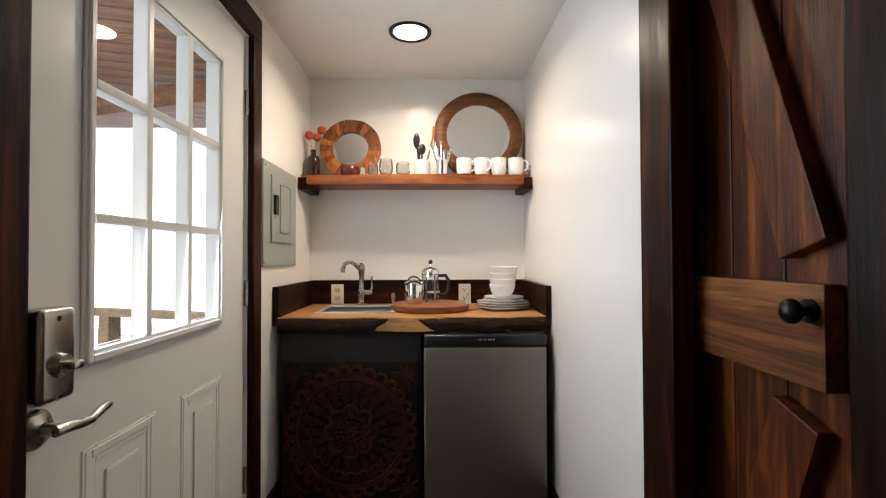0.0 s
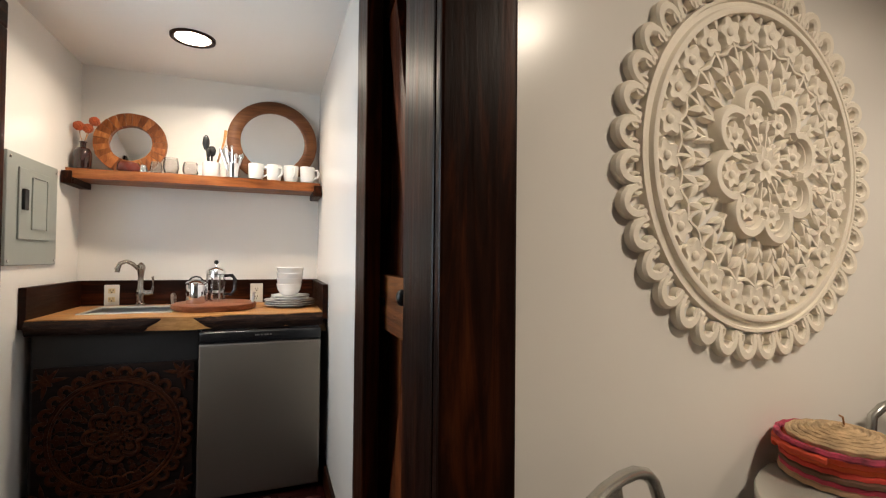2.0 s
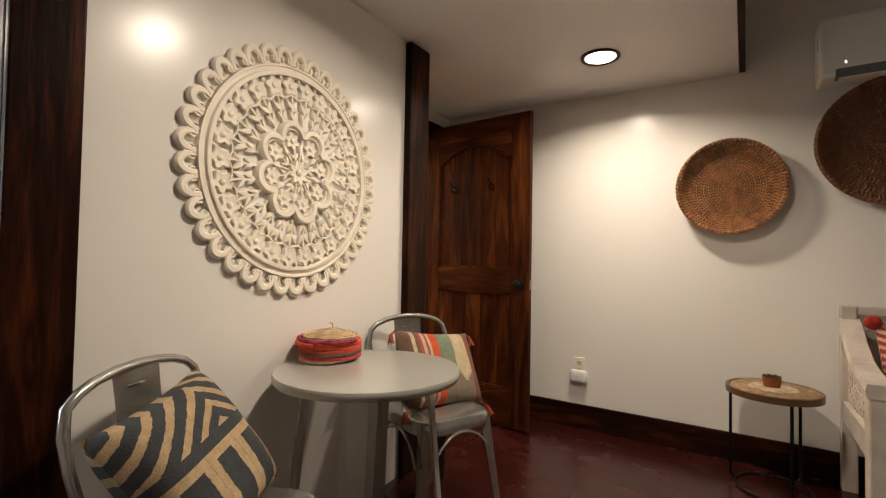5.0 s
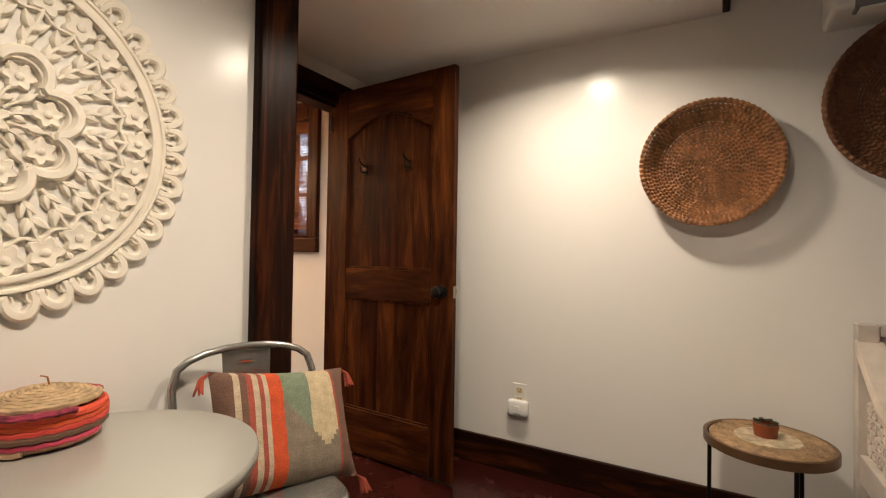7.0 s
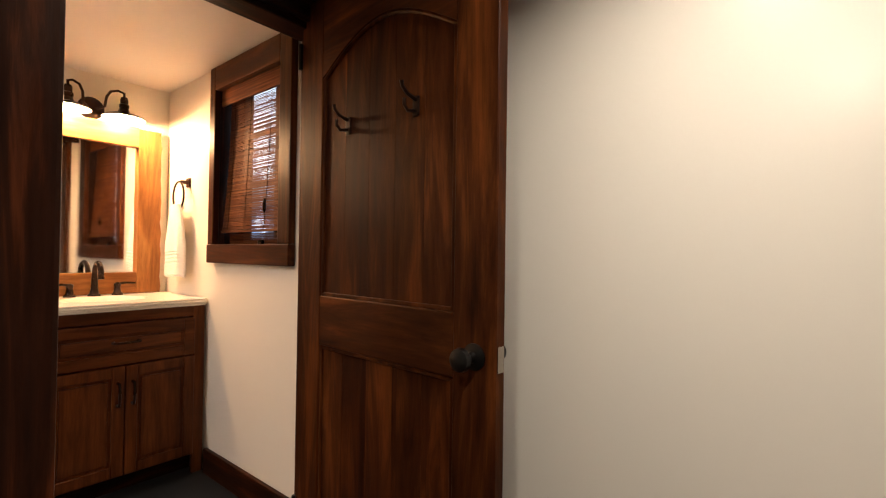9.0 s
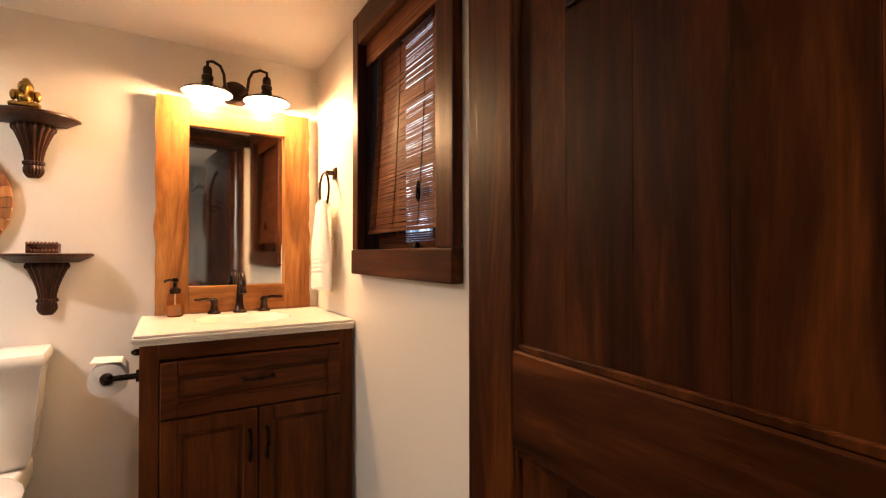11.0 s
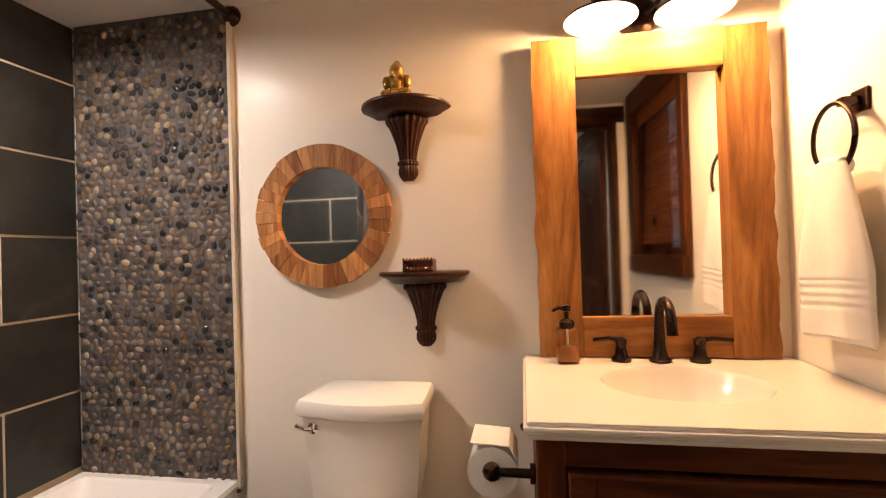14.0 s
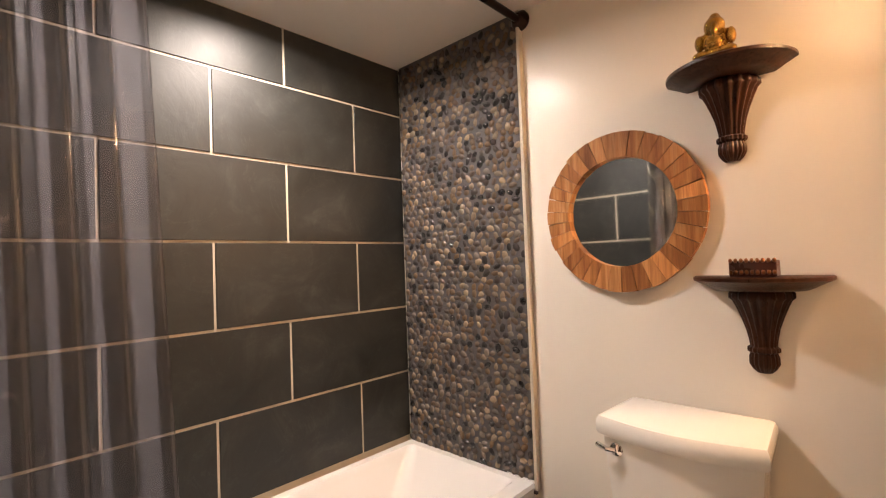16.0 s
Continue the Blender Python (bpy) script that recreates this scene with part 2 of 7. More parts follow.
def slate():
    m, n, l, p = material("black_slate")
    v = coords(n, l, (1, 1, 1))
    info, add = n.new("ShaderNodeObjectInfo"), n.new("ShaderNodeVectorMath")
    add.operation = "MULTIPLY_ADD"
    l.new(info.outputs["Random"], add.inputs[0])
    add.inputs[1].default_value = (17, 31, 23)
    l.new(v, add.inputs[2])
    v = add.outputs[0]
    cloud = noise_node(n, l, v, 5, 8, 1.2, 0.65)
    vein = noise_node(n, l, v, 3.3, 6, 2.5, 0.6)
    base = ramp_node(n, l, cloud, [(0.3, (0.008, 0.009, 0.008)), (0.55, (0.018, 0.019, 0.017)), (0.75, (0.038, 0.038, 0.034))])
    line = ramp_node(n, l, vein, [(0.495, (0, 0, 0)), (0.5, (0.10, 0.10, 0.09)), (0.507, (0, 0, 0))])
    l.new(mix_node(n, l, "ADD", 0.10, base, line), p.inputs["Base Color"])
    rough_range(n, l, p, cloud, 0.44, 0.58)
    p.inputs["Specular IOR Level"].default_value = 0.5
    bump_node(n, l, p, cloud, 0.35, 0.006)
    return m


SLATE = slate()


def clear_sheet(name, tint, veil, veil_colour, rough, ior=1.55):
    """A thin see-through sheet with a faint veil and a gloss."""
    m, n, l, p = material(name)
    n.remove(p)
    see, gloss, haze = n.new("ShaderNodeBsdfTransparent"), n.new("ShaderNodeBsdfGlossy"), n.new("ShaderNodeBsdfTranslucent")
    a, b, fr = n.new("ShaderNodeMixShader"), n.new("ShaderNodeMixShader"), n.new("ShaderNodeFresnel")
    see.inputs[0].default_value, haze.inputs[0].default_value = (*tint, 1), (*veil_colour, 1)
    gloss.inputs["Roughness"].default_value = rough
    fr.inputs["IOR"].default_value = ior
    a.inputs[0].default_value = veil
    l.new(see.outputs[0], a.inputs[1]), l.new(haze.outputs[0], a.inputs[2])
    l.new(fr.outputs[0], b.inputs[0]), l.new(a.outputs[0], b.inputs[1]), l.new(gloss.outputs[0], b.inputs[2])
    l.new(b.outputs[0], n["Material Output"].inputs[0])
    return m


GLASSWARE = clear_sheet("drinking_glass", (0.98, 0.985, 0.98), 0.20, (0.98, 0.98, 0.96), 0.06, 1.2)
VINYL = clear_sheet("clear_vinyl", (0.78, 0.78, 0.84), 0.20, (0.50, 0.48, 0.53), 0.09, 2.0)


# ---- building blocks ----
def base_of(ob):
    m = Matrix()
    while ob:
        m = (ob.matrix_parent_inverse if ob.parent else Matrix()) @ ob.matrix_basis @ m
        ob = ob.parent
    return m


def part(name, bm, mat, parent=None, label="", at=None, smooth=False, kind=""):
    me = bpy.data.meshes.new(name)
    bmesh.ops.recalc_face_normals(bm, faces=bm.faces)
    if smooth:
        for f in bm.faces:
            f.smooth = True
        for e in bm.edges:
            if len(e.link_faces) == 2 and e.calc_face_angle(0) > 0.7:
                e.smooth = False
    bm.to_mesh(me)
    bm.free()
    me.materials.append(mat)
    ob = new(name, me)
    if at is not None:
        ob.matrix_basis = at
    if parent:
        ob.parent = parent
        ob.matrix_parent_inverse = base_of(parent).inverted()
    if label or kind:
        tagged(ob, label, kind=kind)
    return ob


def thing(name, place, label, category, group="", kind=""):
    ob = new(name)
    ob.empty_display_size = 0.05
    ob.matrix_basis = Matrix.Translation(place)
    return tagged(ob, label, category, group, kind)


def setting(name, bm, mat, label, category, smooth=False):
    return tagged(part(name, bm, mat, smooth=smooth), label, category, kind="structure")


def bm_new():
    return bmesh.new()


def box(bm, x0, x1, y0, y1, z0, z1, bevel=0.0, seg=2, m=None):
    r = bmesh.ops.create_cube(bm, size=1)
    vs = r["verts"]
    for v in vs:
        v.co = Vector(((x0 + x1) / 2 + v.co.x * (x1 - x0), (y0 + y1) / 2 + v.co.y * (y1 - y0), (z0 + z1) / 2 + v.co.z * (z1 - z0)))
    if bevel:
        es = list({e for v in vs for e in v.link_edges})
        out = bmesh.ops.bevel(bm, geom=es, offset=bevel, segments=seg, profile=0.6, affect="EDGES")
        vs = list({v for f in out["faces"] for v in f.verts} | {v for v in vs if v.is_valid})
    if m is not None:
        for v in vs:
            v.co = m @ v.co
    return bm


def boxed(*a, **k):
    return box(bmesh.new(), *a, **k)


def lathe(bm, profile, centre=(0, 0, 0), seg=32, m=None, lobes=0, depth=0.0, arc=2 * math.pi, cap=True):
    """Turn (radius, height) pairs about the vertical through centre."""
    full = abs(arc - 2 * math.pi) < 1e-6
    count = seg if full else seg + 1
    rings = []
    for r, z in profile:
        ring = []
        for i in range(count):
            a = arc * i / seg
            rr = r * (1 + depth * math.cos(lobes * a)) if lobes else r
            co = Vector((centre[0] + rr * math.cos(a), centre[1] + rr * math.sin(a), centre[2] + z))
            ring.append(bm.verts.new(m @ co if m is not None else co))
        rings.append(ring)
    for a, b in zip(rings, rings[1:]):
        for i in range(seg):
            j = (i + 1) % count
            bm.faces.new((a[i], a[j], b[j], b[i]))
    if full and cap:
        if profile[0][0] > 1e-5:
            bm.faces.new(rings[0][::-1])
        if profile[-1][0] > 1e-5:
            bm.faces.new(rings[-1])
    bmesh.ops.remove_doubles(bm, verts=[v for ring in (rings[0], rings[-1]) for v in ring], dist=1e-6)
    return bm


def tube(bm, path, r, seg=8, closed=False, m=None):
    """A round bar along a path; r may be a number or one radius for each point."""
    pts = [Vector(p) for p in path]
    n = len(pts)
    rings, side = [], None
    for i, p in enumerate(pts):
        a = pts[(i - 1) % n] if closed or i else pts[0]
        b = pts[(i + 1) % n] if closed or i < n - 1 else pts[-1]
        t = (b - a).normalized()
        if side is None:
            side = t.orthogonal().normalized()
        side = (side - t * side.dot(t)).normalized()
        up = t.cross(side)
        rr = r[i] if isinstance(r, (list, tuple)) else r
        ring = []
        for k in range(seg):
            w = 2 * math.pi * k / seg
            co = p + side * rr * math.cos(w) + up * rr * math.sin(w)
            ring.append(bm.verts.new(m @ co if m is not None else co))
        rings.append(ring)
    pairs = list(zip(rings, rings[1:])) + ([(rings[-1], rings[0])] if closed else [])
    for a, b in pairs:
        for k in range(seg):
            j = (k + 1) % seg
            bm.faces.new((a[k], a[j], b[j], b[k]))
    if not closed:
        bm.faces.new(rings[0][::-1])
        bm.faces.new(rings[-1])
    return bm


def prism(bm, outline, lift, m):
    """Push a flat outline (x, y) up by lift, then place it with m."""
    lo = [bm.verts.new(m @ Vector((x, y, 0))) for x, y in outline]
    hi = [bm.verts.new(m @ Vector((x, y, lift))) for x, y in outline]
    bm.faces.new(lo[::-1])
    bm.faces.new(hi)
    for i in range(len(lo)):
        j = (i + 1) % len(lo)
        bm.faces.new((lo[i], lo[j], hi[j], hi[i]))
    return bm


def blob(bm, centre, radii, seg=12, rings=7, m=None):
    prof = [(math.sin(math.pi * i / rings), -math.cos(math.pi * i / rings)) for i in range(rings + 1)]
    mm = Matrix.Translation(centre) @ Matrix.Diagonal((*radii, 1))
    prof[0], prof[-1] = (0.0, -1.0), (0.0, 1.0)
    return lathe(bm, prof, seg=seg, m=(m @ mm) if m is not None else mm)


def ring_on_wall(cx, y, cz):
    """Pose that lays a thing's x, y in the plane of a wall that faces -y, its z out of the wall."""
    return Matrix.Translation((cx, y, cz)) @ Euler((radians(90), 0, 0)).to_matrix().to_4x4()


# ---- structure ----
WX, KX, KY = -0.745, 0.545, 2.75
BX, BY, TX = 3.075, 2.49, 0.793
EX = 3.25
setting("floor", boxed(-0.85, 3.35, -3.6, 2.85, -0.12, 0.0), FLOOR, "dark oxblood polished floor", "floor")
setting("floor_bath", boxed(0.7, 3.17, 0.966, 2.58, 0.004, BATH_FLOOR), BATH_FLOOR_MAT, "dark slate bathroom floor, one low step up", "floor")
bm = bm_new()
box(bm, WX - 0.1, WX, -3.5, 0.83, 0, 3.3)
box(bm, WX - 0.1, WX, 1.835, KY, 0, 3.3)
box(bm, WX - 0.1, WX, 0.83, 1.835, 2.045, 3.3)
setting("wall_west", bm, WALL, "white semi-gloss plaster wall around the entry door", "wall")
setting("wall_kitchen_back", boxed(WX - 0.1, 0.645, KY, KY + 0.1, 0, 2.4), WALL, "white semi-gloss plaster wall behind the kitchenette", "wall")
bm = bm_new()
box(bm, KX, 0.645, 1.075, KY, 0, 2.4)
box(bm, KX, 0.645, 0.365, 0.545, 0, 2.4)
box(bm, KX, 0.645, 0.545, 1.075, 2.08, 2.4)
setting("wall_closet", bm, WALL, "white semi-gloss plaster wall beside the kitchenette", "wall")
bm = bm_new()
skew = math.atan2(0.08, 1.41)
wm = Matrix.Translation((0.645, 0.362, 0)) @ Matrix.Rotation(skew, 4, "Z")
box(bm, 0, 1.43, 0, 0.1, 0, 2.4, m=wm)
setting("wall_table", bm, WALL, "white semi-gloss plaster wall behind the cafe table", "wall")
setting("wall_closet_side", boxed(2.07, 2.16, 0.56, 0.964, 0, 2.4), WALL, "white plaster wall between closet and bathroom doorway", "wall")
bm = bm_new()
box(bm, 0.645, 2.16, 0.965, 1.05, 0, 2.4)
box(bm, 3.035, EX, 0.965, 1.05, 0, 2.4)
box(bm, 2.16, 3.035, 0.965, 1.05, 2.0, 2.4)
setting("wall_bath_front", bm, BATH_WALL, "cream plaster wall with the bathroom doorway", "wall")
setting("wall_baskets", boxed(EX, EX + 0.1, -3.5, 1.1, 0, 3.3), WALL, "white semi-gloss plaster wall hung with baskets", "wall")
bm = bm_new()
WY0, WY1, WZ0, WZ1 = 1.262, 1.862, 1.185, 2.0
box(bm, BX, BX + 0.16, 1.051, WY0, 0, 2.2)
box(bm, BX, BX + 0.16, WY1, BY, 0, 2.2)
box(bm, BX, BX + 0.16, WY0, WY1, 0, WZ0)
box(bm, BX, BX + 0.16, WY0, WY1, WZ1, 2.2)
setting("wall_bath_window", bm, BATH_WALL, "cream plaster wall with the bathroom window", "wall")
setting("wall_bath_back", boxed(0.69, BX + 0.1, BY, BY + 0.1, 0, 2.2), BATH_WALL, "cream plaster wall behind vanity and toilet", "wall")
wall_tile = setting("wall_tile", boxed(0.69, TX, 1.051, BY, 0, 2.2), GROUT, "grouted wall of large black slate tiles", "wall")
setting("ceiling_bath", boxed(0.69, BX + 0.1, 1.051, BY + 0.1, BATH_CEIL, BATH_CEIL + 0.06), CEIL, "cream painted bathroom ceiling", "ceiling")
bm = bm_new()
box(bm, -0.85, 3.35, -0.97, 2.85, 0, 0.08)
for v in bm.verts:
    v.co.z += ceiling_at(v.co.y)
setting("ceiling", bm, CEIL, "white painted low ceiling with recessed lamps", "ceiling")
setting("ceiling_high", boxed(-0.85, 3.35, -3.6, -0.9, 3.3, 3.4), CEIL, "white painted high ceiling of the living room", "ceiling")
setting("wall_loft", boxed(-0.85, 3.35, -0.96, -0.90, 2.24, 3.3), WALL, "white plaster loft front above the low ceiling", "wall")
setting("wall_south", boxed(-0.85, 3.35, -3.6, -3.5, 0, 3.3), WALL, "white plaster wall of the living room", "wall")
setting("trim_loft", boxed(-0.745, EX, -1.0, -0.972, 2.155, 2.36, 0.004), DARK_X, "dark stained fascia board at the loft edge", "trim")


def trim(name, dims, mat, label, bevel=0.006):
    return setting(name, boxed(*dims, bevel=bevel), mat, label, "trim")


# corner post and closet casing
trim("trim_closet_far", (0.512, 0.56, 0.975, 1.125, 0, 2.19), DARK_Z, "dark stained closet door casing board")
trim("trim_closet_near", (0.512, 0.56, 0.3765, 0.56, 0, 2.175), DARK_Z, "dark stained closet door casing at the wall corner")
trim("trim_corner_post", (0.5135, 0.656, 0.348, 0.3760, 0, 2.174), DARK_Z, "dark stained corner post board")
trim("trim_closet_head", (0.512, 0.56, 0.5605, 0.9745, 2.07, 2.185), DARK_Y, "dark stained closet door head casing")
trim("trim_closet_jamb_far", (0.561, 0.645, 1.066, 1.0755, 0, 2.08), DARK_Z, "dark stained closet jamb")
trim("trim_closet_jamb_near", (0.561, 0.645, 0.5445, 0.585, 0, 2.08), DARK_Z, "dark stained closet jamb")
trim("trim_door_post", (2.02, 2.185, 0.405, 0.555, 0, 2.178), DARK_Z, "dark stained timber post at the wall end", 0.008)
# bathroom door frame
trim("trim_bath_jamb_right", (3.0, 3.034, 0.952, 1.056, 0.0, 2.0), DOOR_Z, "walnut stained bathroom door jamb")
trim("trim_bath_jamb_left", (2.13, 2.17, 0.952, 1.056, 0.0, 2.0), DOOR_Z, "walnut stained bathroom door jamb")
trim("trim_bath_head", (2.1705, 2.9995, 0.952, 1.056, 1.955, 2.0), DARK_X, "dark stained bathroom door head jamb")
trim("trim_bath_casing_head", (2.08, 3.1, 0.93, 0.951, 1.975, 2.10), DARK_X, "dark stained bathroom door head casing")
trim("trim_bath_casing_right", (3.015, 3.1, 0.93, 0.951, 0, 1.974), DARK_Z, "dark stained bathroom door side casing")
trim("trim_bath_inner_head", (2.08, 3.074, 1.0575, 1.072, 1.9745, 2.07), DARK_X, "walnut stained head casing inside the bathroom")
trim("trim_bath_inner_left", (2.08, 2.155, 1.0575, 1.072, BATH_FLOOR, 1.974), DOOR_Z, "walnut stained casing inside the bathroom")
# baseboards
trim("baseboard_baskets", (3.228, EX, -3.5, 0.925, 0, 0.15), DARK_Y, "dark stained baseboard", 0.004)
trim("baseboard_kitchen", (0.527, KX, 1.13, 2.2, 0, 0.1), DARK_Y, "dark stained baseboard", 0.004)
trim("baseboard_west", (WX, WX + 0.018, 1.95, 2.2, 0, 0.1), DARK_Y, "dark stained baseboard", 0.004)
trim("baseboard_bath_window", (3.055, BX, 1.06, 1.93, BATH_FLOOR, 0.19), DARK_Y, "dark stained baseboard", 0.004)
trim("baseboard_bath_back", (1.45, 2.36, BY - 0.018, BY, BATH_FLOOR, 0.19), DARK_X, "dark stained baseboard", 0.004)


# ---- fixtures shared by the rooms ----
def downlight(x, y, z, label):
    t = thing("recessed_ceiling_light", (x, y, z), label, "ceiling light", "recessed ceiling lights")
    bm = lathe(bm_new(), [(0.078, 0.004), (0.080, -0.006), (0.088, -0.010), (0.099, -0.007), (0.101, 0.003), (0.078, 0.0041)], (x, y, z), 40)
    part("trim_ring", bm, BRONZE, t, smooth=True)
    part("lens", lathe(bm_new(), [(0.0, 0.002), (0.077, 0.002), (0.077, -0.003), (0.0, -0.005)], (x, y, z), 32), LENS, t, smooth=True)


downlight(*KITCHEN_LAMP, ceiling_at(2.14) - 0.002, "lit recessed ceiling light with bronze trim ring")
downlight(*LIVING_LAMP, ceiling_at(-0.36) - 0.002, "lit recessed ceiling light with bronze trim ring")
downlight(*TABLE_LAMP, ceiling_at(-0.58) - 0.002, "lit recessed ceiling light with bronze trim ring")
downlight(*SHOWER_LAMP, BATH_CEIL - 0.002, "lit recessed shower light with bronze trim ring")


def share(ob, name, m, parent):
    """Another piece on the same mesh."""
    o = new(name, ob.data)
    o.matrix_basis = m
    o.parent = parent
    o.matrix_parent_inverse = base_of(parent).inverted()
    return o


# ---- entry door ----
DY0, DY1, DXI = 0.838, 1.828, -0.757
trim("trim_entry_far", (WX, -0.720, 1.836, 1.925, 0, 2.045), DARK_Z, "dark stained entry door casing")
trim("trim_entry_near", (WX, -0.720, 0.72, 0.829, 0, 2.045), DARK_Z, "dark stained entry door casing")
trim("trim_entry_head", (WX, -0.720, 0.72, 1.925, 2.0455, 2.15), DARK_Y, "dark stained entry door head casing")
door = thing("entry_door", (DXI, DY1, 0.01), "closed white painted entry door with nine-pane glass", "door", kind="structure")
GY0, GY1, GZ0, GZ1 = 1.015, 1.612, 0.944, 1.845
bm = bm_new()
box(bm, DXI - 0.043, DXI, DY0, GY0, 0.01, 2.035)
box(bm, DXI - 0.043, DXI, GY1, DY1, 0.01, 2.035)
box(bm, DXI - 0.043, DXI, GY0, GY1, 0.01, GZ0)
box(bm, DXI - 0.043, DXI, GY0, GY1, GZ1, 2.035)
part("door_slab", bm, DOOR_WHITE, door)


def moulding(bm, y0, y1, z0, z1, x, w, h, mask="lrtb"):
    """A stepped frame that stands off a wall face at x, towards +x."""
    for k, (off, ww, hh) in enumerate(((0, w, h * 0.55), (w * 0.18, w * 0.5, h))):
        a, b, c, d = y0 + off, y1 - off, z0 + off, z1 - off
        box(bm, x, x + hh, a, a + ww, c, d, 0.002, 1)
        box(bm, x, x + hh, b - ww, b, c, d, 0.002, 1)
        box(bm, x, x + hh, a + ww, b - ww, c, c + ww, 0.002, 1)
        box(bm, x, x + hh, a + ww, b - ww, d - ww, d, 0.002, 1)
    return bm


part("glass_moulding", moulding(bm_new(), GY0 - 0.022, GY1 + 0.022, GZ0 - 0.022, GZ1 + 0.022, DXI, 0.032, 0.016), DOOR_WHITE, door)
for py0, py1 in ((1.0, 1.262), (1.385, 1.645)):
    bm = moulding(bm_new(), py0, py1, 0.2, 0.742, DXI, 0.04, 0.0055)
    box(bm, DXI, DXI + 0.006, py0 + 0.07, py1 - 0.07, 0.27, 0.672, 0.005, 2)
    part("raised_panel", bm, DOOR_WHITE, door)
for i in (1, 2):
    y, z = GY0 + (GY1 - GY0) * i / 3, GZ0 + (GZ1 - GZ0) * i / 3
    part("muntin", boxed(DXI - 0.03, DXI + 0.012, y - 0.012, y + 0.012, GZ0 + 0.01, GZ1 - 0.01, 0.004), DOOR_WHITE, door)
    part("muntin", boxed(DXI - 0.028, DXI + 0.010, GY0 + 0.01, GY1 - 0.01, z - 0.012, z + 0.012, 0.004), DOOR_WHITE, door)
for i in range(3):
    for j in range(3):
        dy, dz = (GY1 - GY0) / 3, (GZ1 - GZ0) / 3
        pane = part("pane", boxed(DXI - 0.022, DXI - 0.018, GY0 + i * dy + 0.011, GY0 + (i + 1) * dy - 0.011, GZ0 + j * dz + 0.011, GZ0 + (j + 1) * dz - 0.011), PANE, door)
        pane.visible_shadow = False
for z in (0.28, 1.015, 1.775):
    bm = boxed(DXI, DXI + 0.005, DY1 - 0.004, DY1 + 0.006, z - 0.05, z + 0.05)
    tube(bm, [(DXI + 0.012, DY1 + 0.004, z - 0.052), (DXI + 0.012, DY1 + 0.004, z + 0.052)], 0.0075, 10)
    part("hinge", bm, NICKEL, door)
# keypad deadbolt and lever
lock = thing("deadbolt", (DXI, 0.875, 0.97), "satin nickel deadbolt with thumb turn on the white door", "lock")
bm = boxed(DXI, DXI + 0.05, 0.832, 0.928, 0.885, 1.062, 0.014, 3)
for v in bm.verts:
    if v.co.z > 1.02 or v.co.z < 0.92:
        v.co.y = 0.877 + (v.co.y - 0.877) * 0.86
part("housing", bm, NICKEL, lock, smooth=True)
bm = tube(bm_new(), [(DXI + 0.045, 0.878, 0.955), (DXI + 0.064, 0.878, 0.955)], [0.026, 0.019], 18)
box(bm, DXI + 0.058, DXI + 0.09, 0.866, 0.892, 0.947, 0.963, 0.006)
part("thumb_turn", bm, NICKEL, lock, smooth=True)
part("screw", tube(bm_new(), [(DXI + 0.046, 0.878, 1.042), (DXI + 0.0505, 0.878, 1.042)], 0.005, 10), BLACK_IRON, lock)
lever = thing("lever_handle", (DXI, 0.882, 0.83), "satin nickel wave lever handle on the white door", "door handle")
mrose = Matrix.Translation((DXI, 0.882, 0.832)) @ Euler((0, radians(90), 0)).to_matrix().to_4x4()
part("rose", lathe(bm_new(), [(0.038, 0.0), (0.038, 0.006), (0.032, 0.012), (0.02, 0.016), (0.013, 0.02), (0.012, 0.045), (0.0, 0.046)], seg=32, m=mrose), NICKEL, lever, smooth=True)
pts = [(DXI + 0.048, 0.872, 0.832), (DXI + 0.055, 0.90, 0.832), (DXI + 0.054, 0.93, 0.826), (DXI + 0.052, 0.96, 0.824), (DXI + 0.05, 0.985, 0.833), (DXI + 0.048, 1.01, 0.838), (DXI + 0.047, 1.022, 0.836)]
part("lever", tube(bm_new(), pts, [0.012, 0.011, 0.010, 0.009, 0.009, 0.009, 0.006], 12), NICKEL, lever, smooth=True)

# ---- porch outside ----
setting("ground", boxed(-40, -0.85, -40, 40, -0.4, -0.15), plain("pale_ground", (0.6, 0.6, 0.6), 0.8), "pale bright ground outside the entry", "ground")
beam_m = Matrix.Translation((-1.46, 2.92, 0)) @ Matrix.Rotation(math.atan2(0.33, -0.99), 4, "Z")
PORCH = wood("porch_cedar", (0.2, 0.09, 0.05), (0.34, 0.17, 0.1), (0.45, 0.25, 0.15), "x", 0.5, 0.2)
setting("porch_beam", box(bm_new(), -0.7, 2.2, -0.05, 0.05, 2.13, 2.27, m=beam_m), PORCH, "cedar porch beam outside the entry", "beam")
porch = setting("porch_ceiling", boxed(-3.2, -0.85, 0.4, 4.2, 2.34, 2.38), PORCH, "cedar plank porch ceiling outside the entry", "porch ceiling")
plank_m = Matrix.Translation((-2.0, 2.2, 0)) @ Matrix.Rotation(radians(14), 4, "Z")
first = None
for i in range(26):
    m = plank_m @ Matrix.Translation((0, -1.75 + i * 0.135, 2.33))
    if first is None:
        first = part("plank", boxed(-1.13, 1.10, -0.0635, 0.0635, -0.012, 0.012, 0.005, 1), PORCH, porch, at=m)
    else:
        share(first, "plank", m, porch)
porch_lamp = thing("porch_ceiling_light", (-1.72, 2.35, 2.315), "lit round porch ceiling light", "ceiling light")
part("lens", lathe(bm_new(), [(0.0, -0.004), (0.075, -0.002), (0.08, 0.003), (0.0, 0.003)], (-1.72, 2.35, 2.314), 28), LENS, porch_lamp)
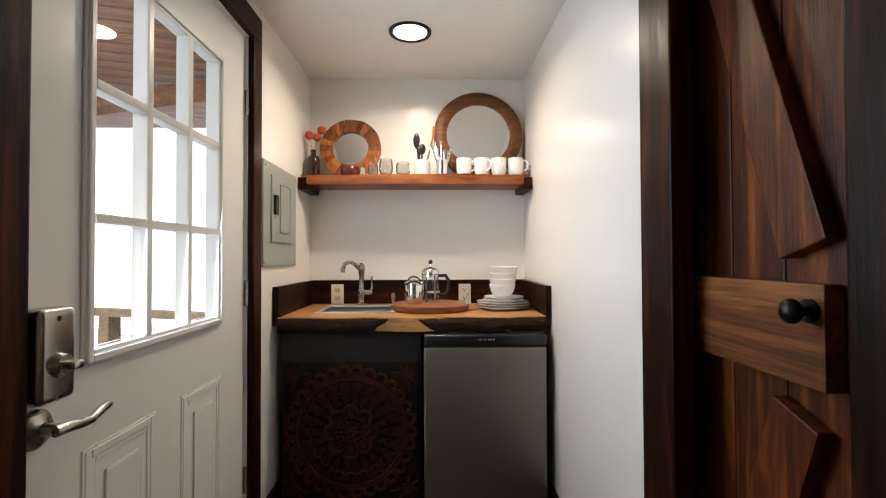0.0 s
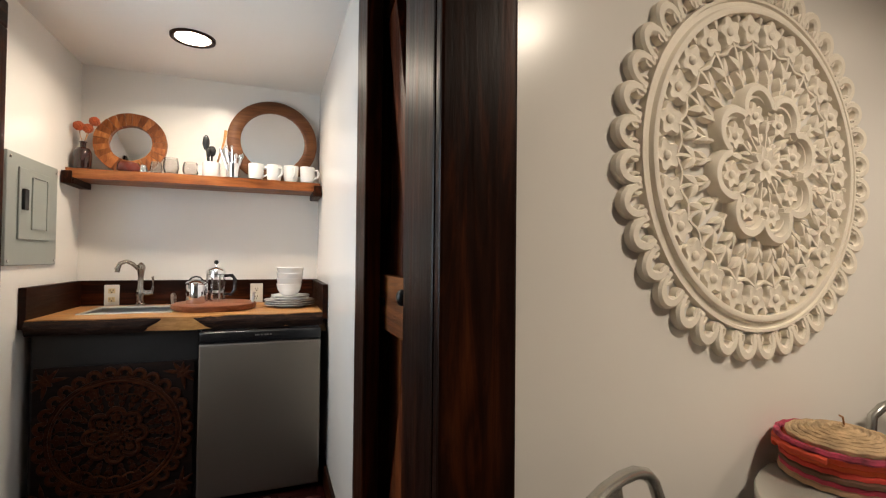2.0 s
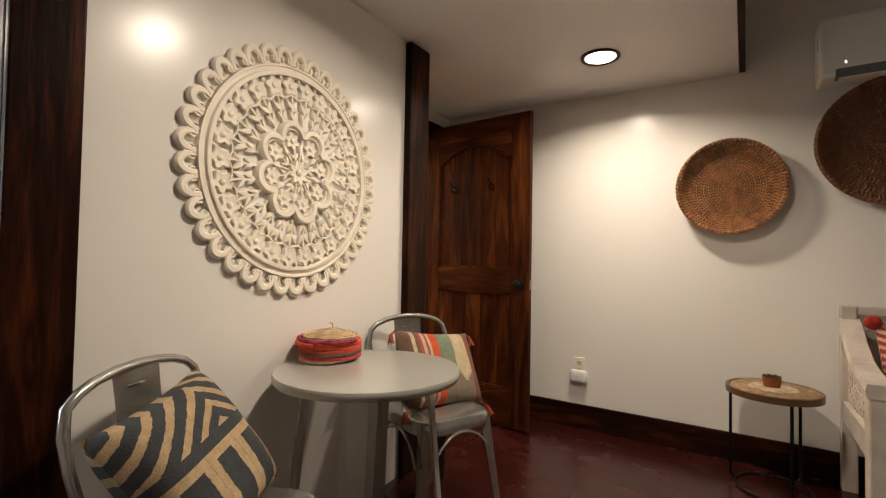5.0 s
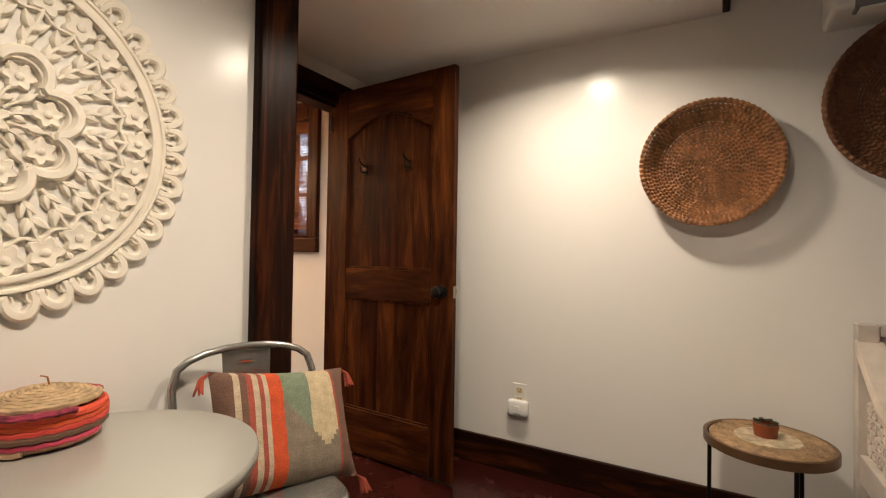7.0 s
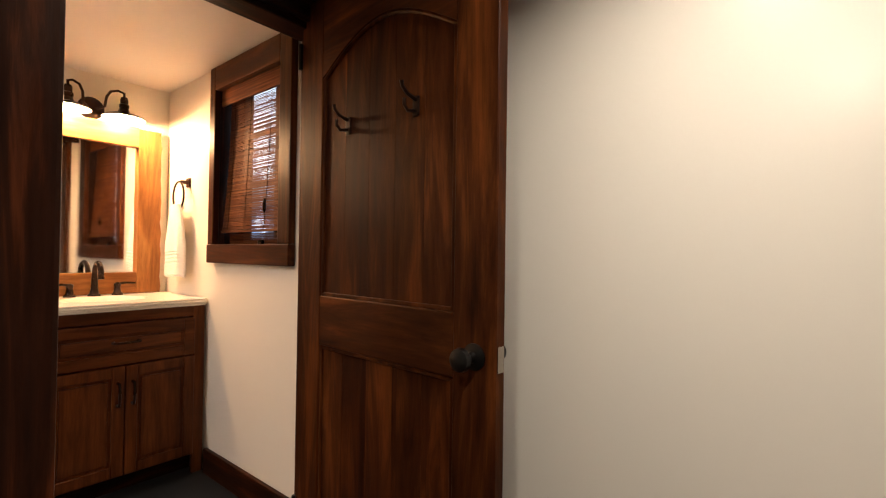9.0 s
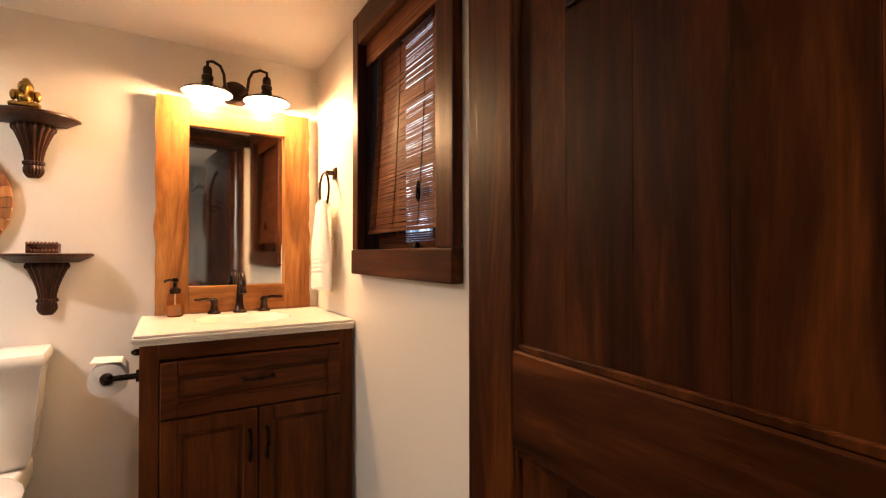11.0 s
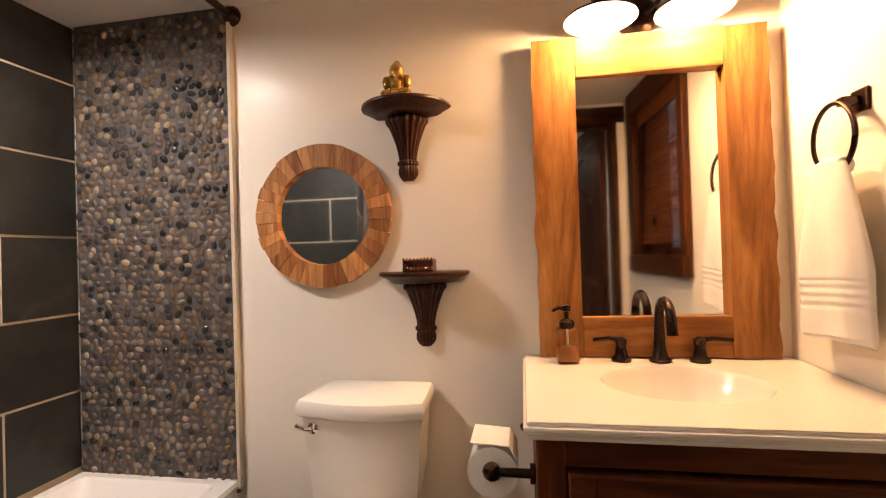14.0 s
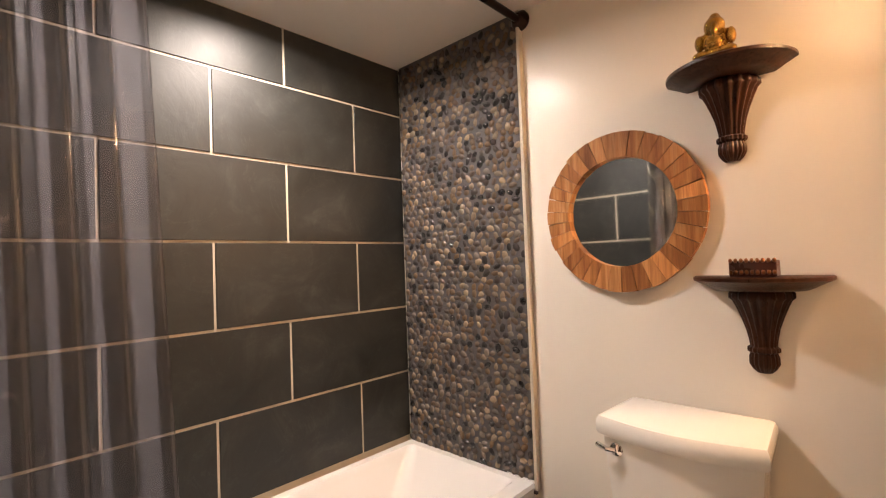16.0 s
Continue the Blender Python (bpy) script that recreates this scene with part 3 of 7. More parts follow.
rail = thing("porch_railing", (-1.9, 3.07, 0.75), "weathered wooden porch railing with wire mesh", "railing")
RAILWOOD = wood("rail_wood", (0.25, 0.17, 0.1), (0.4, 0.28, 0.17), (0.5, 0.36, 0.22), "x", 0.6, 0.2)
part("top_rail", box(bm_new(), -2.2, 2.6, -0.02, 0.06, 0.765, 0.815, 0.005, m=beam_m), RAILWOOD, rail)
part("bottom_rail", box(bm_new(), -0.7, 2.2, -0.02, 0.02, 0.0, 0.06, 0.005, m=beam_m), RAILWOOD, rail)
for px in (-0.66, 0.75, 2.1):
    part("post", box(bm_new(), px, px + 0.09, -0.045, 0.045, -0.15, 0.765, 0.005, m=beam_m), RAILWOOD, rail)
bm = bm_new()
for i in range(28):
    box(bm, -0.6 + i * 0.1, -0.596 + i * 0.1, -0.002, 0.002, 0.06, 0.70, m=beam_m)
for i in range(6):
    box(bm, -0.66, 2.1, -0.002, 0.002, 0.13 + i * 0.1, 0.134 + i * 0.1, m=beam_m)
part("wire_mesh", bm, GUNMETAL, rail)
bm = bm_new()
pts = [(-9 * math.cos(radians(a)) - 0.9, 1.3 + 9 * math.sin(radians(a))) for a in range(-88, 89, 8)]
for (ax, ay), (bx, by) in zip(pts, pts[1:]):
    f = [bm.verts.new(c) for c in ((ax, ay, -1), (bx, by, -1), (bx, by, 7), (ax, ay, 7))]
    bm.faces.new(f)
setting("backdrop", bm, OUTSIDE, "blown-out white daylight distance", "backdrop")

# ---- electrical panel ----
panel = thing("electrical_panel", (WX, 2.2, 1.12), "grey electrical breaker panel on the white wall", "electrical panel")
part("cover", boxed(WX, WX + 0.012, 1.975, 2.44, 1.115, 1.585, 0.004), PANEL_GREY, panel)
part("door", boxed(WX + 0.012, WX + 0.02, 2.06, 2.34, 1.225, 1.53, 0.004), PANEL_GREY, panel)
part("recess", boxed(WX + 0.02, WX + 0.024, 2.16, 2.30, 1.27, 1.50, 0.006), PANEL_GREY, panel)
part("latch", boxed(WX + 0.02, WX + 0.032, 2.075, 2.115, 1.35, 1.44, 0.004), BLACK, panel)
for py, pz in ((1.995, 1.135), (1.995, 1.56), (2.42, 1.135), (2.42, 1.56)):
    part("screw", tube(bm_new(), [(WX + 0.01, py, pz), (WX + 0.015, py, pz)], 0.006, 10), STEEL, panel)

# ---- closet door ----
closet = thing("closet_door", (0.6, 0.8, 0.01), "closed rustic plank closet door with diagonal braces", "door", kind="structure")
for a, b in ((0.60, 0.785), (0.787, 0.925), (0.927, 1.063)):
    part("plank", boxed(0.612, 0.64, a, b, 0.012, 2.065, 0.004), CLOSET_Z, closet)
for a, b in ((0.95, 1.112), (0.05, 0.19), (1.92, 2.05)):
    part("rail", boxed(0.578, 0.6115, 0.668, 1.06, a, b, 0.005), CLOSET_Y, closet)


def brace(y_a, z_a, y_b, z_b):
    d = Vector((0, y_b - y_a, z_b - z_a))
    m = Matrix.Translation((0.582, y_a, z_a)) @ Matrix.Rotation(math.atan2(d.z, d.y), 4, "X")
    return part("brace", box(bm_new(), 0, 0.0295, 0.0, d.length, -0.05, 0.05, 0.004, m=m), CLOSET_Z, closet)


brace(0.715, 1.165, 0.96, 1.895)
brace(0.735, 0.90, 0.96, 0.23)
bm = tube(bm_new(), [(0.578, 0.694, 1.07), (0.558, 0.694, 1.07)], 0.008, 12)
blob(bm, (0.548, 0.694, 1.07), (0.014, 0.02, 0.02), 16, 8)
tube(bm, [(0.5785, 0.694, 1.07), (0.574, 0.694, 1.07)], 0.019, 18)
part("knob", bm, BLACK_IRON, closet, "black iron knob", smooth=True)
bm = boxed(0.5735, 0.578, 0.985, 1.058, 1.02, 1.045, 0.003)
tube(bm, [(0.571, 1.058, 0.995), (0.571, 1.058, 1.07)], 0.007, 10)
part("hinge", bm, BLACK_IRON, closet)

# ---- kitchenette ----
CT, CF = 0.88, 2.10
top = thing("countertop", (-0.1, 2.4, CT - 0.06), "live-edge honey wood countertop slab with bark edge", "countertop")
SX0, SX1, SY0, SY1 = -0.575, -0.215, 2.285, 2.60
front = [(-0.715 + 1.23 * i / 60, CF + 0.012 * math.sin(i * 0.35) + 0.010 * noise.noise((i * 0.23, 3.1, 0))
          - 0.022 * math.exp(-((i - 28) / 6) ** 2)) for i in range(61)]
bm = bm_new()
prism(bm, [(0.515, SY0), (-0.715, SY0)] + front, 0.062, Matrix.Translation((0, 0, CT - 0.062)))
box(bm, -0.715, SX0, SY0, SY1, CT - 0.062, CT)
box(bm, SX1, 0.515, SY0, SY1, CT - 0.062, CT)
box(bm, -0.715, 0.515, SY1, 2.72, CT - 0.062, CT)
part("slab", bm, SLAB, top)
for a, b in ((0, 25), (31, 60)):
    bm, rows = bm_new(), []
    for i in range(a, b + 1):
        x, y = front[i]
        fade = min(1, (i - a + 0.3) / 4, (b - i + 0.3) / 4) if (a and i < a + 4) or (b < 60 and i > b - 4) else 1
        ring = []
        for k in range(7):
            w = math.pi * k / 6
            n1 = 0.010 * noise.noise((x * 22, k * 1.3, 7)) + 0.008 * noise.noise((x * 60, k * 2.1, 2))
            ring.append(bm.verts.new((x, y - (0.004 + 0.015 * math.sin(w) + n1) * fade + 0.003, CT - 0.004 - 0.064 * k / 6 * fade)))
        rows.append(ring)
    for p, q in zip(rows, rows[1:]):
        for k in range(6):
            bm.faces.new((p[k], q[k], q[k + 1], p[k + 1]))
    part("bark_edge", bm, BARK, top, "dark bark edge", smooth=True)
for nm, dims, mt in (("back", (-0.744, 0.544, 2.721, 2.749, CT, 1.02), DARK_X), ("left", (-0.744, -0.716, 2.115, 2.72, 0.84, 1.02), DARK_Y), ("right", (0.516, 0.544, 2.115, 2.72, 0.84, 1.02), DARK_Y)):
    tagged(part("backsplash_board", boxed(*dims, bevel=0.003), mt), "dark stained wooden backsplash board", "backsplash", "backsplash boards")

sink = thing("bar_sink", (-0.395, 2.44, CT), "square stainless steel bar sink set in the counter", "sink")
bm = bm_new()
box(bm, SX0 - 0.018, SX1 + 0.018, SY0 - 0.018, SY0 + 0.006, CT, CT + 0.005, 0.002)
box(bm, SX0 - 0.018, SX1 + 0.018, SY1 - 0.055, SY1 + 0.018, CT, CT + 0.005, 0.002)
box(bm, SX0 - 0.018, SX0 + 0.006, SY0 + 0.006, SY1 - 0.055, CT, CT + 0.005, 0.002)
box(bm, SX1 - 0.006, SX1 + 0.018, SY0 + 0.006, SY1 - 0.055, CT, CT + 0.005, 0.002)
part("rim", bm, SINK_STEEL, sink)
bm = boxed(SX0 + 0.004, SX1 - 0.004, SY0 + 0.004, SY1 - 0.053, CT - 0.15, CT + 0.003, 0.02, 3)
top_faces = [f for f in bm.faces if f.normal.z > 0.9 and f.calc_center_median().z > CT - 0.01]
bmesh.ops.delete(bm, geom=top_faces, context="FACES")
part("basin", bm, SINK_STEEL, sink, smooth=True)
part("drain", lathe(bm_new(), [(0.0, 0.004), (0.02, 0.004), (0.038, 0.001), (0.038, 0)], (-0.395, 2.42, CT - 0.149), 24), CHROME, sink)

tap = thing("kitchen_faucet", (-0.42, 2.652, CT), "satin nickel single-lever kitchen faucet", "faucet")
fx, fy = -0.42, 2.652
part("body", lathe(bm_new(), [(0.03, 0.005), (0.03, 0.012), (0.02, 0.02), (0.018, 0.05), (0.022, 0.06), (0.022, 0.085), (0.016, 0.095), (0.014, 0.16), (0.017, 0.185), (0.021, 0.205), (0.021, 0.222), (0.014, 0.235), (0.006, 0.243), (0.0, 0.245)], (fx, fy, CT), 24), NICKEL, tap, smooth=True)
part("spout", tube(bm_new(), [(fx - 0.01, fy - 0.004, CT + 0.205), (fx - 0.035, fy - 0.02, CT + 0.235), (fx - 0.06, fy - 0.038, CT + 0.25), (fx - 0.085, fy - 0.055, CT + 0.238), (fx - 0.095, fy - 0.062, CT + 0.21), (fx - 0.095, fy - 0.062, CT + 0.19)], [0.011, 0.011, 0.011, 0.011, 0.013, 0.012], 12), NICKEL, tap, smooth=True)
bm = tube(bm_new(), [(fx + 0.016, fy, CT + 0.072), (fx + 0.045, fy, CT + 0.072), (fx + 0.062, fy, CT + 0.075)], [0.014, 0.014, 0.012], 12)
tube(bm, [(fx + 0.055, fy, CT + 0.075), (fx + 0.06, fy, CT + 0.12), (fx + 0.058, fy, CT + 0.165)], [0.008, 0.005, 0.006], 10)
part("lever", bm, NICKEL, tap, smooth=True)


def outlet(name, m, label, face=OUTLET, insert=OUTLET_IVORY):
    t = thing(name, m.translation, label, "outlet", "wall outlets")
    part("cover_plate", box(bm_new(), -0.036, 0.036, -0.058, 0.058, 0, 0.006, 0.003, m=m), face, t)
    for s in (-0.024, 0.024):
        part("socket", box(bm_new(), -0.017, 0.017, s - 0.014, s + 0.014, 0.006, 0.009, 0.004, 2, m=m), insert, t)
        bm = bm_new()
        for dx in (-0.007, 0.007):
            box(bm, dx - 0.0015, dx + 0.0015, s - 0.002, s + 0.008, 0.009, 0.0095, m=m)
        box(bm, -0.003, 0.003, s - 0.011, s - 0.005, 0.009, 0.0095, m=m)
        part("slots", bm, BLACK, t)
    return t


outlet("wall_outlet", ring_on_wall(-0.572, 2.72, 0.938), "ivory duplex outlet with white plate above the sink")
outlet("wall_outlet", ring_on_wall(0.18, 2.72, 0.938), "white duplex outlet behind the tray", OUTLET, OUTLET)

# cabinet under the sink
cab = thing("sink_cabinet", (-0.39, 2.4, 0), "black stained sink cabinet with a carved mandala panel", "cabinet")
part("body", boxed(-0.716, -0.062, 2.165, 2.72, 0, 0.815, 0.003), plain("black_stain", (0.012, 0.009, 0.008), 0.5, 0, 0.3, 40, 0.1), cab)
CARVE = wood("carved_dark_panel", (0.018, 0.006, 0.003), (0.062, 0.018, 0.007), (0.13, 0.04, 0.012), "x", 0.5, 0.3, 12, spec=0.1)
# solid ground coloured near black: painted shade for the holes of the fretwork
CARVE_HOLE_SHADE = wood("carved_panel_hole_shade", (0.006, 0.003, 0.002), (0.014, 0.006, 0.004), (0.03, 0.012, 0.006), "x", 0.6, 0.3, 12)
part("carved_panel", boxed(-0.70, -0.075, 2.145, 2.1645, 0.02, 0.665, 0.006), CARVE_HOLE_SHADE, cab, "carved panel, ground darkened for the shade in its holes")


def ribbon(bm, path, widths, h, closed=False, m=None, z0=0.0):
    """A flat-topped carved band with chamfered edges along a path in the plane."""
    n, rows = len(path), []
    for i, (x, y) in enumerate(path):
        a = path[(i - 1) % n] if closed or i else path[0]
        b = path[(i + 1) % n] if closed or i < n - 1 else path[-1]
        t = Vector((b[0] - a[0], b[1] - a[1], 0)).normalized()
        s = Vector((-t.y, t.x, 0))
        w = widths[i] if isinstance(widths, (list, tuple)) else widths
        hh = h[i] if isinstance(h, (list, tuple)) else h
        ring = [Vector((x, y, z0)) + s * w * k + Vector((0, 0, q * (hh - z0))) for k, q in ((-1, 0), (-1, 0.72), (-0.55, 1), (0.55, 1), (1, 0.72), (1, 0))]
        rows.append([bm.verts.new(m @ c if m is not None else c) for c in ring])
    pairs = list(zip(rows, rows[1:])) + ([(rows[-1], rows[0])] if closed else [])
    for p, q in pairs:
        for k in range(6):
            j = (k + 1) % 6
            bm.faces.new((p[k], p[j], q[j], q[k]))
    if not closed:
        bm.faces.new(rows[0][::-1])
        bm.faces.new(rows[-1])
    return bm


def leaf_shape(bm, x, y, turn, length, half, h):
    """A pointed carved leaf that springs from x, y."""
    c, s = math.cos(turn), math.sin(turn)
    path = [(x + c * length * k / 6, y + s * length * k / 6) for k in range(7)]
    return ribbon(bm, path, [half * v for v in (0.25, 0.75, 1.0, 0.95, 0.75, 0.42, 0.06)], [h * v for v in (0.75, 0.9, 1, 1, 0.92, 0.85, 0.75)])


def flower_shape(r, h, petals):
    bm = bm_new()
    n = petals * 6
    rows = []
    for k, z in ((1.0, 0.0), (1.0, h * 0.62), (0.86, h * 0.86), (0.45, h * 0.70)):
        rows.append([bm.verts.new((k * r * (0.83 + 0.17 * math.cos(petals * 2 * math.pi * i / n)) * math.cos(2 * math.pi * i / n), k * r * (0.83 + 0.17 * math.cos(petals * 2 * math.pi * i / n)) * math.sin(2 * math.pi * i / n), z)) for i in range(n)])
    for p, q in zip(rows, rows[1:]):
        for i in range(n):
            j = (i + 1) % n
            bm.faces.new((p[i], p[j], q[j], q[i]))
    bm.faces.new(rows[0][::-1])
    bm.faces.new(rows[-1])
    blob(bm, (0, 0, h * 0.78), (r * 0.27, r * 0.27, h * 0.34), 9, 5)
    return bm


def rosette(parent, m, R, mat, depth, flowers=26, scrolls=36, turn=0.0):
    """A round pierced fretwork carving, laid flat in m's plane: looped border, grooved ring, flowers, branches, lobed ring, heart."""
    m = m @ Matrix.Rotation(turn, 4, "Z")

    def spread(first, name, count, phase=0.0):
        for k in range(1, count):
            share(first, name, m @ Matrix.Rotation(2 * math.pi * k / count + phase, 4, "Z"), parent)

    def ringed(name, bm, count, phase=0.0):
        spread(part(name, bm, mat, parent, at=m @ Matrix.Rotation(phase, 4, "Z"), smooth=True), name, count, phase)

    def moved(bm, x):
        for v in bm.verts:
            v.co.x += x
        return bm

    band = [(0.783, 0.0), (0.783, 1.2), (0.798, 1.3), (0.812, 1.2), (0.822, 0.72), (0.848, 0.66), (0.853, 0.95), (0.868, 0.95), (0.872, 0.0)]
    part("ring_band", lathe(bm_new(), [(R * a, depth * b) for a, b in band] + [(R * 0.7831, 0.0)], seg=128, m=m, cap=False), mat, parent, smooth=True)
    lobe = [(0.275 + 0.125 * abs(math.sin(8 * math.pi * (i + 0.5) / 128)) ** 0.62, 2 * math.pi * (i + 0.5) / 128) for i in range(128)]
    for nm, k, w, h in (("lobed_ring", 1.0, 0.029, 1.5), ("inner_ring", 0.895, 0.010, 1.0)):
        path = [(R * r * k * math.cos(a - math.pi / 8), R * r * k * math.sin(a - math.pi / 8)) for r, a in lobe]
        part(nm, ribbon(bm_new(), path, R * w, depth * h, True, m), mat, parent, smooth=True)
    ringed("flower", moved(flower_shape(R * 0.090, depth, 5), R * 0.705), flowers)
    ringed("stem", ribbon(bm_new(), [(R * (0.40 + 0.25 * k / 6), R * 0.008 * math.sin(k)) for k in range(7)], R * 0.011, depth * 0.8), flowers)
    for x, t, ln, hf in ((0.43, 0.42, 0.085, 0.019), (0.515, 0.62, 0.10, 0.025)):
        for sgn in (-1, 1):
            ringed("leaf", leaf_shape(bm_new(), R * x, 0, sgn * t, R * ln, R * hf, depth * (0.95 if sgn > 0 else 0.85)), flowers)
    wave = [(R * (0.622 + 0.012 * math.cos(flowers * 2 * math.pi * k / 312)), 2 * math.pi * k / 312) for k in range(312)]
    part("vine_ring", ribbon(bm_new(), [(r * math.cos(a), r * math.sin(a)) for r, a in wave], R * 0.010, depth * 0.75, True, m), mat, parent, smooth=True)
    bm = leaf_shape(bm_new(), R * 0.79, 0, math.pi, R * 0.055, R * 0.017, depth * 0.8)
    ringed("bead", bm, flowers, math.pi / flowers)
    ringed("small_flower", moved(flower_shape(R * 0.079, depth * 1.0, 6), R * 0.262), 8)
    part("centre_flower", flower_shape(R * 0.115, depth * 1.3, 8), mat, parent, at=m, smooth=True)
    bm = ribbon(bm_new(), [(R * 0.08, 0), (R * 0.14, R * 0.006), (R * 0.205, 0)], [R * 0.010, R * 0.008, R * 0.008], depth * 0.85)
    for sgn in (-1, 1):
        leaf_shape(bm, R * 0.115, 0, sgn * 0.7, R * 0.065, R * 0.018, depth * 0.8)
    ringed("ray", bm, 8)
    bm = ribbon(bm_new(), [(R * 0.09, 0), (R * 0.18, 0), (R * 0.27, 0)], R * 0.0075, depth * 0.8)
    leaf_shape(bm, R * 0.17, 0, 0, R * 0.09, R * 0.024, depth * 0.9)
    ringed("spoke", bm, 8, math.pi / 8)
    w = 2 * math.pi * 0.92 / scrolls / 2
    bm = bm_new()
    loop = [(R * (0.912 + 0.082 * math.sin(a)), -R * w * 0.80 * math.cos(a)) for a in [math.pi * (i / 14 * 1.3 - 0.15) for i in range(15)]]
    ribbon(bm, loop, [R * (0.016 + 0.014 * math.sin(math.pi * i / 14)) for i in range(15)], [depth * (0.8 + 0.25 * math.sin(math.pi * i / 14)) for i in range(15)])
    for sgn in (-1, 1):
        curl = [(R * (0.905 + 0.028 * math.sin(a)), sgn * R * (w * 0.52 - 0.022 * math.cos(a) + 0.010)) for a in [math.pi * (j / 7 * 1.35 - 0.2) for j in range(8)]]
        ribbon(bm, curl, [R * 0.008 + R * 0.0007 * j for j in range(8)], depth * 0.85)
    blob(bm, (R * 0.893, R * w, depth * 0.45), (R * 0.024, R * 0.020, depth * 0.5), 8, 5)
    ringed("border_loop", bm, scrolls)


rosette(cab, ring_on_wall(-0.388, 2.1455, 0.345), 0.305, CARVE, 0.011, 22, 30)
corner = None
for sx in (-1, 1):
    for sz in (-1, 1):
        cm = ring_on_wall(-0.388 + sx * 0.262, 2.1455, 0.345 + sz * 0.262) @ Matrix.Rotation(math.atan2(sz, sx), 4, "Z")
        if corner is None:
            bm = flower_shape(0.03, 0.011, 6)
            for k in range(7):
                leaf_shape(bm, 0.0, 0.0, -2.2 + 0.73 * k, 0.07 - 0.022 * math.cos(-2.2 + 0.73 * k), 0.009, 0.009)
            corner = part("corner_flower", bm, CARVE, cab, at=cm, smooth=True)
        else:
            share(corner, "corner_flower", cm, cab)

# refrigerator
fr = thing("refrigerator", (0.225, 2.4, 0), "compact stainless refrigerator under the wooden counter", "refrigerator")
part("body", boxed(-0.045, 0.5, 2.1, 2.68, 0.012, 0.812, 0.006), BLACK, fr)
part("door", boxed(-0.048, 0.503, 2.045, 2.097, 0.03, 0.752, 0.012, 3), FRIDGE_STEEL, fr, "brushed stainless door", smooth=True)
bm = boxed(-0.048, 0.503, 2.04, 2.097, 0.756, 0.808, 0.012, 3)
part("handle_strip", bm, BLACK, fr, "glossy black handle strip", smooth=True)
bm = bm_new()
for i, w in enumerate((0.006, 0.006, 0.002, 0.007, 0.002, 0.006, 0.006, 0.002, 0.006)):
    box(bm, 0.195 + i * 0.0085, 0.195 + i * 0.0085 + w, 2.0385, 2.0405, 0.783, 0.790)
part("badge", bm, STEEL, fr)
for x in (0.0, 0.455):
    part("foot", tube(bm_new(), [(x, 2.13, 0.0), (x, 2.13, 0.013)], 0.016, 12), BLACK, fr)

# tray with coffee things
tray = thing("round_tray", (-0.02, 2.40, CT), "round reddish wooden tray with metal handles on the counter", "tray")
TRAYW = wood("tray_wood", (0.16, 0.05, 0.02), (0.3, 0.11, 0.05), (0.42, 0.18, 0.09), "x", 0.4, 0.2, 10)
part("disc", lathe(bm_new(), [(0.195, 0.0), (0.205, 0.012), (0.205, 0.03), (0.198, 0.034), (0.0, 0.034)], (-0.02, 2.40, CT + 0.001), 56), TRAYW, tray, smooth=True)
for s in (-1, 1):
    x = -0.02 + s * 0.19
    part("handle", tube(bm_new(), [(x, 2.36, CT + 0.03), (x + s * 0.004, 2.36, CT + 0.07), (x + s * 0.006, 2.375, CT + 0.08), (x + s * 0.006, 2.425, CT + 0.08), (x + s * 0.004, 2.44, CT + 0.07), (x, 2.44, CT + 0.03)], 0.007, 8), STEEL, tray, smooth=True)
TT = CT + 0.0355
can = thing("sugar_canister", (-0.105, 2.36, TT), "small chrome canister with domed lid on the tray", "canister")
part("body", lathe(bm_new(), [(0.045, 0.0), (0.047, 0.004), (0.047, 0.095), (0.044, 0.1), (0.0, 0.1)], (-0.105, 2.36, TT), 32), CHROME, can, smooth=True)
part("lid", lathe(bm_new(), [(0.05, 0.1005), (0.05, 0.106), (0.036, 0.118), (0.014, 0.124), (0.0, 0.125)], (-0.105, 2.36, TT), 32), CHROME, can, smooth=True)
part("lid_handle", tube(bm_new(), [(-0.14, 2.36, TT + 0.116), (-0.125, 2.36, TT + 0.134), (-0.105, 2.36, TT + 0.14), (-0.085, 2.36, TT + 0.134), (-0.07, 2.36, TT + 0.116)], 0.004, 8), BLACK_IRON, can)
press = thing("french_press", (-0.02, 2.45, TT), "chrome and glass french press with black handle", "coffee press")
pc = (-0.02, 2.45, TT)
part("beaker", lathe(bm_new(), [(0.0, 0.006), (0.044, 0.006), (0.045, 0.15), (0.043, 0.15), (0.042, 0.009), (0.0, 0.009)], pc, 32), CLEAR, press, smooth=True)
bm = bm_new()
for z in (0.0, 0.05, 0.135):
    lathe(bm, [(0.046, z), (0.048, z), (0.048, z + 0.012), (0.046, z + 0.012), (0.046, z + 0.0001)], pc, 32, cap=False)
for a in (0.6, 2.1, 3.7, 5.2):
    x, y = pc[0] + 0.048 * math.cos(a), pc[1] + 0.048 * math.sin(a)
    box(bm, x - 0.004, x + 0.004, y - 0.004, y + 0.004, TT, TT + 0.146)
part("cage", bm, CHROME, press)
part("lid", lathe(bm_new(), [(0.0, 0.15), (0.05, 0.15), (0.05, 0.162), (0.042, 0.175), (0.02, 0.187), (0.006, 0.19), (0.004, 0.205), (0.0, 0.206)], pc, 32), CHROME, press, smooth=True)
part("plunger_knob", blob(bm_new(), (pc[0], pc[1], TT + 0.214), (0.012, 0.012, 0.012), 14, 8), BLACK, press, smooth=True)
